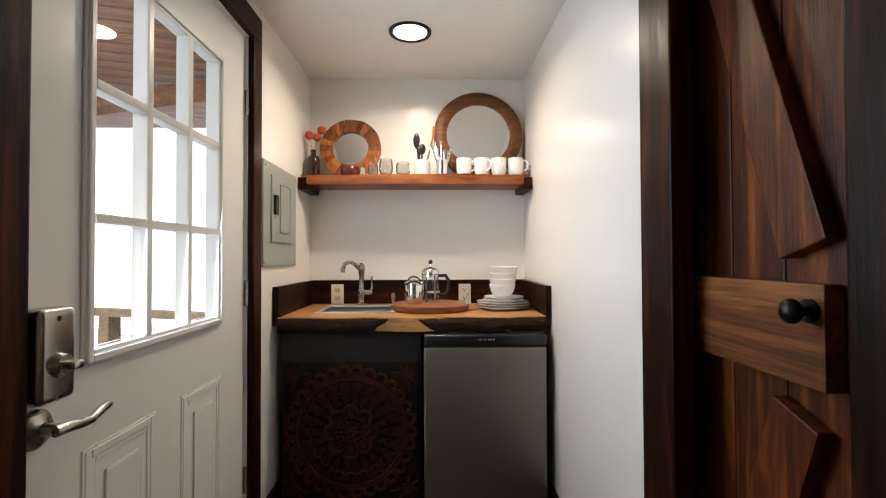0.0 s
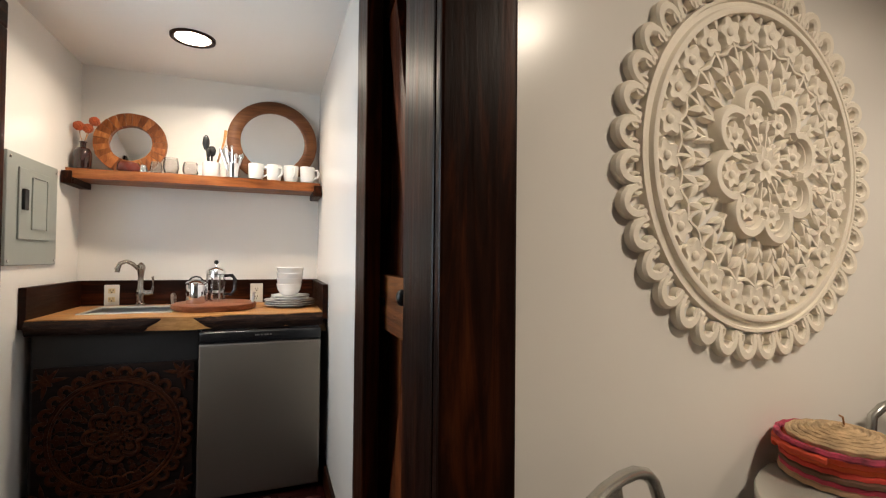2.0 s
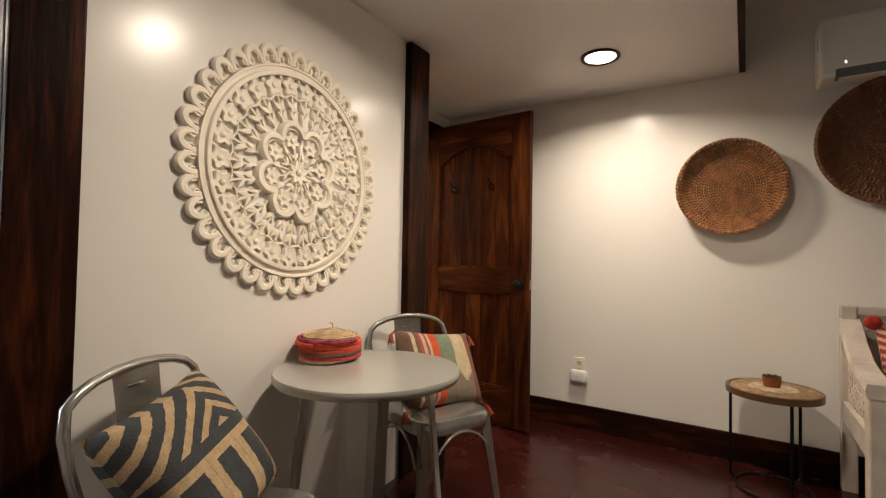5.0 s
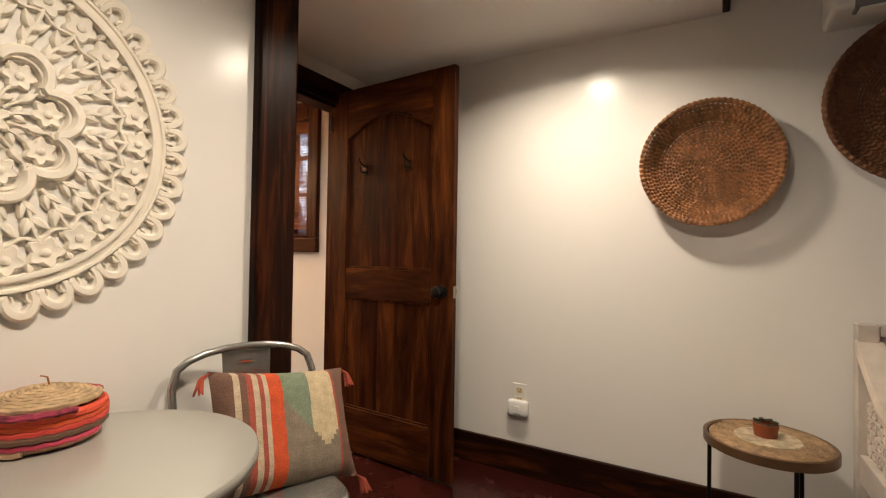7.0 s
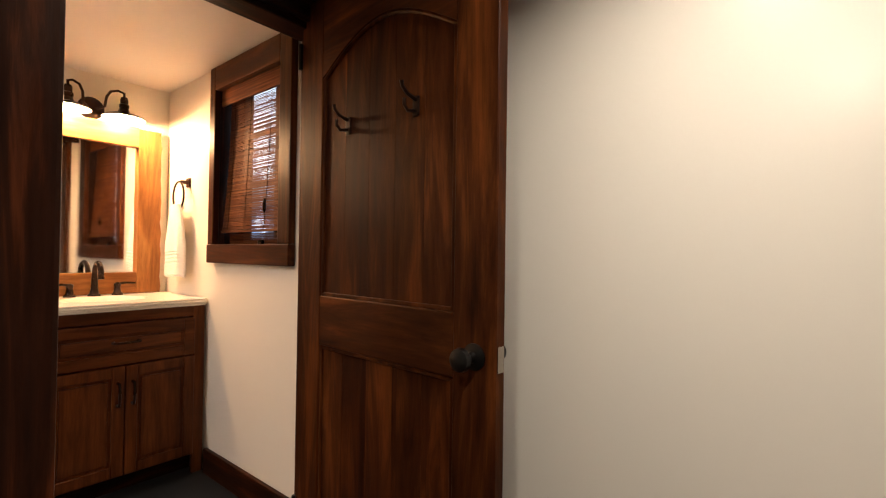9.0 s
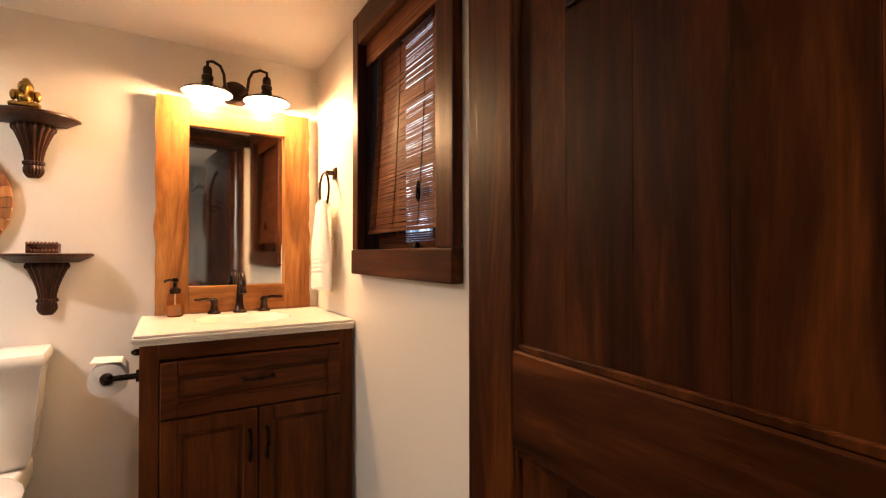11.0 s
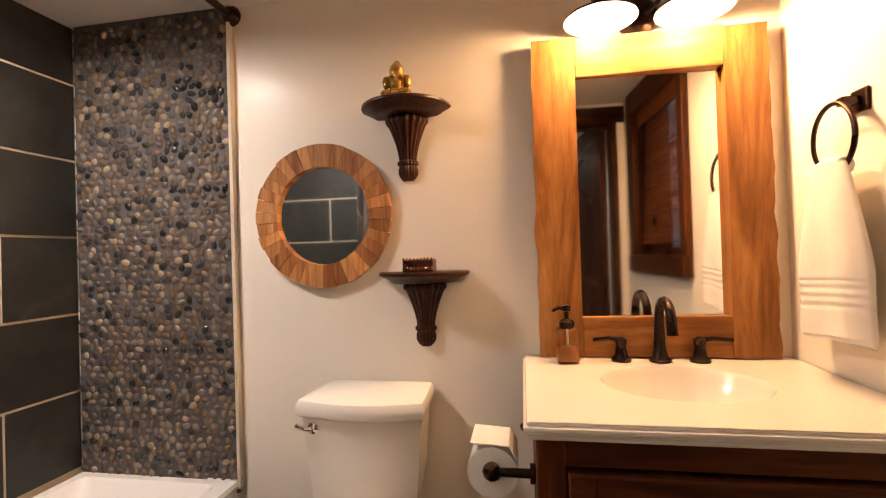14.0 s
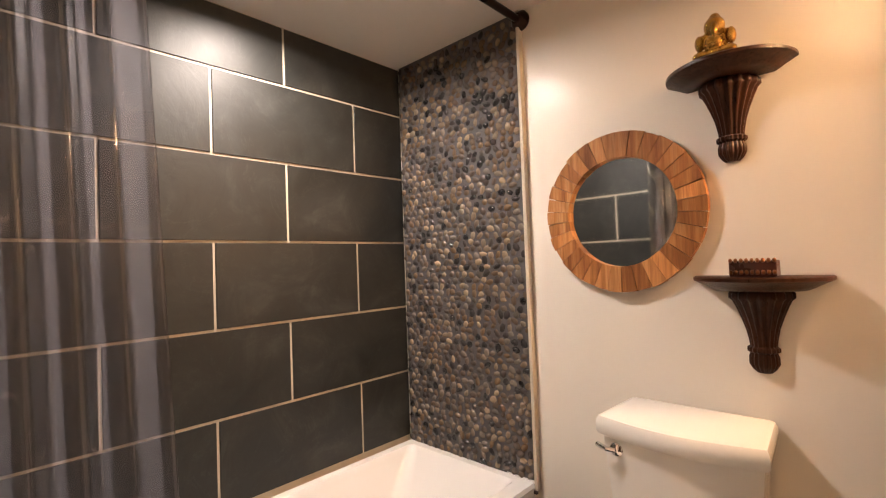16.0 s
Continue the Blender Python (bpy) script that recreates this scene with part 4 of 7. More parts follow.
part("handle", tube(bm_new(), [(pc[0] + 0.045, pc[1], TT + 0.14), (pc[0] + 0.08, pc[1], TT + 0.142), (pc[0] + 0.095, pc[1], TT + 0.12), (pc[0] + 0.093, pc[1], TT + 0.06), (pc[0] + 0.075, pc[1], TT + 0.035), (pc[0] + 0.045, pc[1], TT + 0.04)], [0.008, 0.009, 0.01, 0.01, 0.009, 0.007], 10), BLACK, press, smooth=True)

# plates and bowls
px, py = 0.365, 2.42
z = CT + 0.001
for r, count, nm in ((0.138, 3, "dinner_plate"), (0.105, 2, "side_plate")):
    for k in range(count):
        t = lathe(bm_new(), [(0.0, 0.0), (r * 0.62, 0.0), (r * 0.68, 0.004), (r, 0.014), (r, 0.017), (r * 0.66, 0.008), (0.0, 0.005)], (px + 0.003 * math.sin(k * 2), py, z), 44)
        tagged(part(nm, t, MUG, smooth=True), "white stoneware plate stacked on the counter", "plate", "stacked plates")
        z += 0.0125
z += 0.003
for k, r in enumerate((0.070, 0.072, 0.074, 0.076)):
    t = lathe(bm_new(), [(0.0, 0.0), (r * 0.55, 0.0), (r * 0.66, 0.004), (r * 0.88, 0.030), (r * 0.97, 0.058), (r, 0.061), (r * 0.97, 0.064), (r * 0.93, 0.062), (r * 0.84, 0.034), (0.0, 0.010)], (px - 0.005 + 0.002 * k, py, z), 40)
    tagged(part("cereal_bowl", t, MUG, smooth=True), "white stoneware bowl nested in a stack", "bowl", "stacked bowls")
    z += 0.031 if k < 3 else 0

# ---- wall shelf ----
ST = 1.612
shelf = thing("wall_shelf", (-0.1, 2.62, ST - 0.06), "live-edge reddish wooden wall shelf on dark brackets", "shelf")
edge = [(-0.735 + 1.27 * i / 40, 2.52 + 0.010 * noise.noise((i * 0.3, 9, 0)) + 0.010 * math.cos(i * 0.15)) for i in range(41)]
bm = prism(bm_new(), [(0.535, 2.748), (-0.735, 2.748)] + edge, 0.052, Matrix.Translation((0, 0, ST - 0.052)))
part("board", bm, SHELF, shelf)
for x0 in (-0.743, 0.49):
    part("bracket", boxed(x0, x0 + 0.053, 2.50, 2.749, ST - 0.085, ST - 0.0525, 0.003), DARK_Y, shelf)
    part("bracket_tip", boxed(x0 + 0.004, x0 + 0.049, 2.488, 2.5, ST - 0.085, ST - 0.02, 0.003), DARK_Y, shelf)


def segment_mirror(name, label, m, R, r, count, mat):
    t = thing(name, m.translation, label, "mirror")
    lathe_b = lathe(bm_new(), [(0.0, 0.004), (r + 0.006, 0.004), (r + 0.006, 0.008), (0.0, 0.008)], seg=64, m=m)
    part("glass", lathe_b, MIRROR, t, "round mirror glass")
    part("backing", lathe(bm_new(), [(0.0, 0.0), (R * 0.95, 0.0), (R * 0.95, 0.0035), (0.0, 0.0035)], seg=48, m=m), DARK_X, t)
    if count == 1:
        part("frame", lathe(bm_new(), [(r, 0.0036), (r, 0.016), (r + 0.01, 0.024), (R - 0.012, 0.024), (R, 0.014), (R, 0.0036), (r + 0.0001, 0.0036)], seg=72, m=m), mat, t, smooth=True)
        return t
    for k in range(count):
        a, w = 2 * math.pi * k / count, 2 * math.pi / count * 0.955
        ro = R * (1 + 0.02 * noise.noise((k * 1.7, 4, R)))
        h = 0.02 + 0.005 * noise.noise((k * 2.3, 8, R))
        out = []
        for i in range(4):
            b = a - w / 2 + w * i / 3
            out.append((ro * math.cos(b), ro * math.sin(b)))
        for i in range(3, -1, -1):
            b = a - w / 2 + w * i / 3
            out.append((r * math.cos(b), r * math.sin(b)))
        part("wood_segment", prism(bm_new(), out, h, m @ Matrix.Translation((0, 0, 0.0036))), mat, t)
    return t


def lean(cx, y_foot, z_foot, R, back):
    """A disc that stands on z_foot and leans back against the wall."""
    t = math.asin(back / (2 * R))
    return Matrix.Translation((cx, y_foot, z_foot)) @ Euler((-t, 0, 0)).to_matrix().to_4x4() @ Matrix.Translation((0, 0, R)) @ Euler((radians(90), 0, 0)).to_matrix().to_4x4()


segment_mirror("large_round_mirror", "round mirror in a broad brown wooden ring leaning on the shelf", lean(0.262, 2.665, ST + 0.002, 0.262, 0.06), 0.262, 0.187, 1, RING_WOOD)
segment_mirror("round_mirror", "round mirror framed in reclaimed wood wedges leaning on the shelf", lean(-0.487, 2.66, ST + 0.002, 0.178, 0.06), 0.178, 0.104, 26, PATCH_RED)

mugs = None
for i, x in enumerate((0.17, 0.27, 0.365, 0.46)):
    if mugs is None:
        mugs = thing("mug", (0, 0, 0), "white stoneware mug with handle on the shelf", "mug", "mugs on the shelf")
        part("cup", lathe(bm_new(), [(0.0, 0.0), (0.034, 0.0), (0.038, 0.006), (0.042, 0.03), (0.044, 0.095), (0.0415, 0.095), (0.039, 0.03), (0.0, 0.008)], seg=36), MUG, mugs, smooth=True)
        part("handle", tube(bm_new(), [(0.040, 0, 0.078), (0.062, 0, 0.078), (0.07, 0, 0.06), (0.066, 0, 0.035), (0.038, 0, 0.022)], 0.006, 10), MUG, mugs, smooth=True)
        mugs.matrix_basis = pose(x, 2.57, ST + 0.001, 0, 0, -15)
    else:
        copy_thing(mugs, pose(x, 2.57 - 0.004 * i, ST + 0.001, 0, 0, (-15, -50, -75, -20)[i]))

UTEN = (-0.068, 2.575)
holder = thing("utensil_mug", (UTEN[0], UTEN[1], ST + 0.001), "white mug holding black kitchen utensils", "mug")
part("cup", lathe(bm_new(), [(0.0, 0.0), (0.042, 0.0), (0.046, 0.006), (0.046, 0.085), (0.043, 0.085), (0.043, 0.008), (0.0, 0.008)], (*UTEN, ST + 0.001), 36), MUG, holder, smooth=True)
part("handle", tube(bm_new(), [(UTEN[0] - 0.044, UTEN[1], ST + 0.07), (UTEN[0] - 0.066, UTEN[1], ST + 0.066), (UTEN[0] - 0.07, UTEN[1], ST + 0.045), (UTEN[0] - 0.06, UTEN[1], ST + 0.025), (UTEN[0] - 0.043, UTEN[1], ST + 0.02)], 0.006, 8), MUG, holder, smooth=True)
for dx, dy, tip, head, nm in ((-0.03, 0.0, 0.235, (0.019, 0.007, 0.045), "cooking_spoon"), (0.0, 0.01, 0.19, (0.022, 0.006, 0.032), "spatula"), (-0.015, -0.012, 0.175, (0.012, 0.01, 0.03), "ladle")):
    t = thing(nm, (UTEN[0] + dx * 0.4, UTEN[1] + dy, ST + 0.01), "black nylon kitchen utensil standing in a mug", "utensil", "utensils in the mug")
    part("handle", tube(bm_new(), [(UTEN[0] + dx * 0.3, UTEN[1] + dy, ST + 0.012), (UTEN[0] + dx, UTEN[1] + dy, ST + tip - 0.05)], 0.005, 8), BLACK, t)
    part("head", blob(bm_new(), (UTEN[0] + dx, UTEN[1] + dy, ST + tip - 0.035), head, 12, 8), BLACK, t, smooth=True)
t = thing("wooden_spoon", (UTEN[0] + 0.03, UTEN[1], ST + 0.01), "pale wooden spoon leaning in the mug", "utensil")
part("handle", tube(bm_new(), [(UTEN[0] + 0.01, UTEN[1], ST + 0.012), (UTEN[0] + 0.062, UTEN[1] + 0.02, ST + 0.22), (UTEN[0] + 0.07, UTEN[1] + 0.02, ST + 0.285)], [0.005, 0.006, 0.009], 8), SLAB, t)
CUT = (0.045, 2.575)
jar = thing("cutlery_tumbler", (*CUT, ST + 0.001), "steel tumbler packed with cutlery on the shelf", "tumbler")
part("cup", lathe(bm_new(), [(0.0, 0.0), (0.032, 0.0), (0.036, 0.09), (0.034, 0.09), (0.03, 0.004), (0.0, 0.004)], (*CUT, ST + 0.001), 28), CHROME, jar, smooth=True)
for k in range(11):
    a = k * 2.4
    x0, y0 = CUT[0] + 0.016 * math.cos(a), CUT[1] + 0.016 * math.sin(a)
    x1, y1 = CUT[0] + (0.045 + 0.01 * (k % 3)) * math.cos(a) - 0.012, CUT[1] + 0.03 * math.sin(a)
    zt = ST + 0.13 + 0.045 * ((k * 7) % 5) / 4
    t = thing("fork" if k % 2 else "spoon", (x0, y0, ST + 0.006), "stainless steel cutlery standing in a tumbler", "cutlery", "cutlery in the tumbler")
    bm = tube(bm_new(), [(x0, y0, ST + 0.008), (x1, y1, zt)], [0.002, 0.004], 6)
    blob(bm, (x1, y1, zt), (0.007, 0.004, 0.016), 8, 6)
    part("blade", bm, CHROME, t, smooth=True)
coaster = part("slate_board", boxed(-0.03, 0.165, 2.535, 2.62, ST + 0.0005, ST + 0.005, 0.002), BLACK)
tagged(coaster, "thin black slate board on the shelf", "board")
coaster.matrix_basis = Matrix.Translation((0.035, -0.012, 0))
for i, (x, h, r) in enumerate(((-0.27, 0.095, 0.040), (-0.175, 0.078, 0.042), (-0.345, 0.07, 0.03))):
    t = lathe(bm_new(), [(0.0, 0.0), (r * 0.6, 0.0), (r * 0.8, h * 0.08), (r, h * 0.4), (r * 0.96, h * 0.7), (r * 0.8, h), (r * 0.76, h), (r * 0.92, h * 0.7), (r * 0.95, h * 0.4), (r * 0.72, 0.012), (0.0, 0.012)], (x, 2.575 + 0.01 * i, ST + 0.001), 32)
    tagged(part("stemless_glass", t, GLASSWARE, smooth=True), "clear stemless drinking glass on the shelf", "glass", "glasses on the shelf")
t = tagged(part("red_bowl", lathe(bm_new(), [(0.0, 0.0), (0.05, 0.0), (0.056, 0.012), (0.053, 0.042), (0.048, 0.05), (0.045, 0.042), (0.0, 0.02)], (-0.47, 2.57, ST + 0.001), 36), plain("red_glaze", (0.13, 0.02, 0.012), 0.15, 0, 0.2, 40, 0), smooth=True), "small dark red glazed bowl on the shelf", "bowl")
t = tagged(part("salt_shaker", lathe(bm_new(), [(0.0, 0.0), (0.02, 0.0), (0.022, 0.01), (0.018, 0.03), (0.012, 0.042), (0.0, 0.046)], (-0.40, 2.56, ST + 0.001), 20), CHROME, smooth=True), "small round chrome shaker on the shelf", "shaker")
BOT = (-0.685, 2.60)
vase = thing("bottle_vase", (*BOT, ST + 0.001), "dark brown glass bottle with orange dried flowers", "vase")
part("bottle", lathe(bm_new(), [(0.0, 0.0), (0.038, 0.0), (0.04, 0.005), (0.04, 0.095), (0.03, 0.115), (0.014, 0.122), (0.014, 0.145), (0.017, 0.147), (0.017, 0.152), (0.0, 0.152)], (*BOT, ST + 0.001), 28), plain("brown_bottle", (0.03, 0.009, 0.006), 0.1, 0, 0.1, 30, 0, 0.5), vase, smooth=True)
ORANGE = plain("dried_orange_petals", (0.62, 0.13, 0.035), 0.7, 0, 0.3, 200, 0.6)
for k, (dx, dz) in enumerate(((-0.02, 0.235), (0.022, 0.225), (0.05, 0.265))):
    part("stem", tube(bm_new(), [(BOT[0], BOT[1], ST + 0.14), (BOT[0] + dx * 0.6, BOT[1] - 0.004, ST + dz - 0.05), (BOT[0] + dx, BOT[1] - 0.006, ST + dz - 0.01)], 0.0018, 6), SLAB, vase)
    bm = bm_new()
    for j in range(40):
        u, w = math.acos(1 - 2 * (j + 0.5) / 40), j * 2.39996
        d = Vector((math.sin(u) * math.cos(w), math.sin(u) * math.sin(w), math.cos(u)))
        blob(bm, Vector((BOT[0] + dx, BOT[1] - 0.006, ST + dz)) + d * 0.019, (0.0075, 0.0075, 0.0075), 6, 4)
    part("flower_head", bm, ORANGE, vase)


# ---- living side: wall carving ----
mw = wm @ Matrix.Translation((0.682, -0.001, 1.386)) @ Euler((radians(90), 0, 0)).to_matrix().to_4x4()
med = thing("wall_medallion", mw.translation, "round whitewashed pierced wood carving hung on the wall", "wall decor")
rosette(med, mw, 0.443, WHITE_CARVED, 0.019, 26, 38, 0.26)


# ---- metal chairs ----
def metal_chair():
    t = thing("metal_chair", (0, 0, 0), "galvanised metal cafe chair with hoop back", "chair", "cafe chairs")
    SH = 0.452
    bm = bm_new()
    lathe(bm, [(0.0, SH), (0.175, SH), (0.19, SH - 0.006), (0.197, SH - 0.02), (0.197, SH - 0.055)], seg=4 * 10)
    for v in bm.verts:
        r = math.hypot(v.co.x, v.co.y)
        if r > 1e-4:
            a = math.atan2(v.co.y, v.co.x)
            k = 1 / (abs(math.cos(a)) ** 5 + abs(math.sin(a)) ** 5) ** 0.2
            v.co.x, v.co.y = v.co.x * k * 0.93, v.co.y * k * 0.93
    part("seat", bm, GUNMETAL, t, smooth=True)
    for sx in (-1, 1):
        for sy in (-1, 1):
            a, b = Vector((sx * 0.165, sy * 0.165, SH - 0.03)), Vector((sx * 0.215, sy * (0.2 if sy < 0 else 0.235), 0.0))
            bm = bm_new()
            rows = []
            for k, wdt in ((0, 0.05), (1, 0.022)):
                p = a.lerp(b, k)
                rows.append([bm.verts.new(p + Vector(o)) for o in ((0, 0, 0), (-sx * wdt, 0, 0), (-sx * wdt, -sy * 0.006, 0), (-sx * 0.006, -sy * 0.006, 0), (-sx * 0.006, -sy * wdt, 0), (0, -sy * wdt, 0))])
            for i in range(6):
                j = (i + 1) % 6
                bm.faces.new((rows[0][i], rows[0][j], rows[1][j], rows[1][i]))
            bm.faces.new(rows[0][::-1]), bm.faces.new(rows[1])
            part("leg", bm, GUNMETAL, t)
    for ang in range(4):
        m = Matrix.Rotation(ang * math.pi / 2, 4, "Z")
        arch = [(-0.15 + 0.3 * i / 12, -0.186 - 0.01 * (1 - math.sin(math.pi * i / 12)), 0.28 + 0.115 * math.sin(math.pi * i / 12) ** 0.6) for i in range(13)]
        part("apron_arch", tube(bm_new(), arch, 0.006, 6, m=m), GUNMETAL, t, smooth=True)
    hoop = [(-0.178, 0.15, SH - 0.02), (-0.196, 0.178, 0.55), (-0.208, 0.20, 0.64), (-0.21, 0.215, 0.71)]
    hoop += [(-0.206 * math.cos(math.pi * i / 10), 0.222 + 0.012 * math.sin(math.pi * i / 10), 0.72 + 0.09 * math.sin(math.pi * i / 10) ** 0.75) for i in range(1, 10)]
    hoop += [(-x, y, z) for x, y, z in reversed(hoop[:4])]
    part("back_hoop", tube(bm_new(), hoop, 0.0115, 10), GUNMETAL, t, smooth=True)
    bm, rows = bm_new(), []
    for i in range(9):
        z = SH - 0.01 + (0.812 - SH) * i / 8
        y = 0.176 + 0.062 * (i / 8) ** 0.8
        w = 0.062 + 0.012 * (i / 8)
        rows.append([bm.verts.new((x, y + 0.012 * (1 - (x / w) ** 2), z)) for x in (-w, -w * 0.5, 0, w * 0.5, w)])
    for p, q in zip(rows, rows[1:]):
        for k in range(4):
            bm.faces.new((p[k], p[k + 1], q[k + 1], q[k]))
    bmesh.ops.solidify(bm, geom=bm.faces[:], thickness=0.003)
    part("splat", bm, GUNMETAL, t, smooth=True)
    part("splat_slot", box(bm_new(), -0.026, 0.026, 0.236, 0.239, 0.755, 0.762, 0.001, 1), CHROME, t)
    return t


chair = metal_chair()
CH1 = pose(1.86, 0.115, 0, 0, 0, -20)
CH2 = pose(0.852, 0.024, 0, 0, 0, 27)
chair.matrix_basis = CH1
chair["label"] = "galvanised metal chair holding a striped woven cushion"
second = copy_thing(chair, CH2)
second["label"] = "galvanised metal chair holding a black and cream cushion"


def value_node(n, l, op, a, b=None):
    x = n.new("ShaderNodeMath")
    x.operation = op
    for s, v in zip(x.inputs, (a, b)):
        if v is None:
            continue
        if isinstance(v, (int, float)):
            s.default_value = v
        else:
            l.new(v, s)
    return x.outputs[0]


def weave(n, l, p, col):
    v = coords(n, l, (1, 1, 1))
    f = noise_node(n, l, v, 260, 3)
    wear = noise_node(n, l, v, 38, 5)
    c = mix_node(n, l, "MULTIPLY", 0.6, col, ramp_node(n, l, f, [(0.35, (0.55, 0.55, 0.55)), (0.65, (1, 1, 1))]))
    c = mix_node(n, l, "MULTIPLY", 0.5, c, ramp_node(n, l, wear, [(0.35, (0.65, 0.62, 0.6)), (0.6, (1, 1, 1))]))
    l.new(c, p.inputs["Base Color"])
    p.inputs["Roughness"].default_value = 0.9
    bump_node(n, l, p, f, 0.6, 0.004)


def chevron_cloth(name, dark, light, count, tall=1.0, slope=0.85):
    m, n, l, p = material(name)
    tc, sep = n.new("ShaderNodeTexCoord"), n.new("ShaderNodeSeparateXYZ")
    l.new(tc.outputs["Object"], sep.inputs[0])
    ax = value_node(n, l, "ABSOLUTE", value_node(n, l, "SUBTRACT", value_node(n, l, "PINGPONG", value_node(n, l, "ADD", sep.outputs[0], 0.3), 0.14), 0.0))
    s = value_node(n, l, "MULTIPLY", value_node(n, l, "ADD", value_node(n, l, "MULTIPLY", sep.outputs[2], tall), value_node(n, l, "MULTIPLY", ax, slope)), count)
    wob = value_node(n, l, "ADD", s, value_node(n, l, "MULTIPLY", noise_node(n, l, coords(n, l, (1, 1, 1)), 60, 2), 0.25))
    fr = value_node(n, l, "GREATER_THAN", value_node(n, l, "FRACT", wob), 0.45)
    weave(n, l, p, mix_node(n, l, "MIX", fr, light, dark))
    return m


def meander_cloth(name, dark, light):
    """Cream lines on dark: nested arches below, chevrons above."""
    m, n, l, p = material(name)
    tc, sep = n.new("ShaderNodeTexCoord"), n.new("ShaderNodeSeparateXYZ")
    l.new(tc.outputs["Object"], sep.inputs[0])
    x, z = sep.outputs[0], sep.outputs[2]
    rough_x = value_node(n, l, "ADD", x, value_node(n, l, "MULTIPLY", noise_node(n, l, coords(n, l, (1, 1, 1)), 70, 2), 0.012))
    bar = value_node(n, l, "PINGPONG", value_node(n, l, "ADD", rough_x, 0.318), 0.053)
    arch_s = value_node(n, l, "MAXIMUM", bar, value_node(n, l, "ADD", z, 0.045))
    peak = value_node(n, l, "ADD", z, value_node(n, l, "MULTIPLY", value_node(n, l, "ABSOLUTE", value_node(n, l, "SUBTRACT", rough_x, 0.06)), 0.75))
    pick = value_node(n, l, "GREATER_THAN", z, 0.035)
    mixed = value_node(n, l, "ADD", value_node(n, l, "MULTIPLY", pick, peak), value_node(n, l, "MULTIPLY", value_node(n, l, "SUBTRACT", 1.0, pick), arch_s))
    line = value_node(n, l, "GREATER_THAN", value_node(n, l, "FRACT", value_node(n, l, "MULTIPLY", mixed, 19.0)), 0.58)
    weave(n, l, p, mix_node(n, l, "MIX", line, dark, light))
    return m


def stripe_cloth():
    m, n, l, p = material("striped_kilim")
    tc, sep = n.new("ShaderNodeTexCoord"), n.new("ShaderNodeSeparateXYZ")
    l.new(tc.outputs["Object"], sep.inputs[0])
    u = value_node(n, l, "ADD", value_node(n, l, "MULTIPLY", sep.outputs[0], 1 / 0.42), 0.5)

    def bands(stops):
        r = n.new("ShaderNodeValToRGB")
        r.color_ramp.interpolation = "CONSTANT"
        el = r.color_ramp.elements
        while len(el) < len(stops):
            el.new(0.5)
        for e, (q, c) in zip(el, stops):
            e.position, e.color = q, (*c, 1)
        l.new(u, r.inputs[0])
        return r.outputs[0]

    brown, cream, red, orange, green, tan, taupe = (0.17, 0.09, 0.06), (0.55, 0.43, 0.30), (0.38, 0.08, 0.05), (0.62, 0.085, 0.02), (0.20, 0.25, 0.17), (0.56, 0.45, 0.28), (0.24, 0.19, 0.14)
    top_c = bands([(0, brown), (0.12, cream), (0.16, brown), (0.20, red), (0.24, cream), (0.28, red), (0.31, cream), (0.34, orange), (0.44, green), (0.64, tan), (0.84, red), (0.86, brown)])
    low_c = bands([(0, brown), (0.12, cream), (0.16, brown), (0.20, red), (0.24, cream), (0.28, red), (0.31, cream), (0.34, orange), (0.44, taupe), (0.84, red), (0.86, brown)])
    step = value_node(n, l, "MULTIPLY", value_node(n, l, "SNAP", value_node(n, l, "ABSOLUTE", value_node(n, l, "SUBTRACT", u, 0.74)), 0.025), 0.5)
    fac = value_node(n, l, "GREATER_THAN", value_node(n, l, "ADD", sep.outputs[2], 0.075), step)
    weave(n, l, p, mix_node(n, l, "MIX", fac, low_c, top_c))
    return m


def pillow_mesh(w, h, d):
    """A stuffed square in its own x and z, thick in y."""
    bm, N = bm_new(), 18
    sides = []
    for s in (-1, 1):
        g = []
        for i in range(N + 1):
            row = []
            for j in range(N + 1):
                u, v = -1 + 2 * i / N, -1 + 2 * j / N
                t = max(0.0, (1 - u ** 4) * (1 - v ** 4)) ** 0.55
                pin = 1 - 0.07 * (1 - abs(u) ** 2) * abs(v) ** 3
                pin2 = 1 - 0.07 * (1 - abs(v) ** 2) * abs(u) ** 3
                wr = 0.006 * noise.noise((u * 2.3, v * 2.3, s * 5)) * t
                row.append(bm.verts.new((u * w / 2 * pin2, s * (d / 2 * t) + wr, v * h / 2 * pin)))
            g.append(row)
        sides.append(g)
        for i in range(N):
            for j in range(N):
                bm.faces.new((g[i][j], g[i + 1][j], g[i + 1][j + 1], g[i][j + 1]))
    bmesh.ops.remove_doubles(bm, verts=bm.verts[:], dist=0.0006)
    return bm


KILIM = stripe_cloth()
CHEV = meander_cloth("black_cream_meander", (0.045, 0.05, 0.055), (0.52, 0.37, 0.21))
REDCHEV = chevron_cloth("red_white_chevron", (0.42, 0.035, 0.02), (0.62, 0.52, 0.42), 30, 1.0)


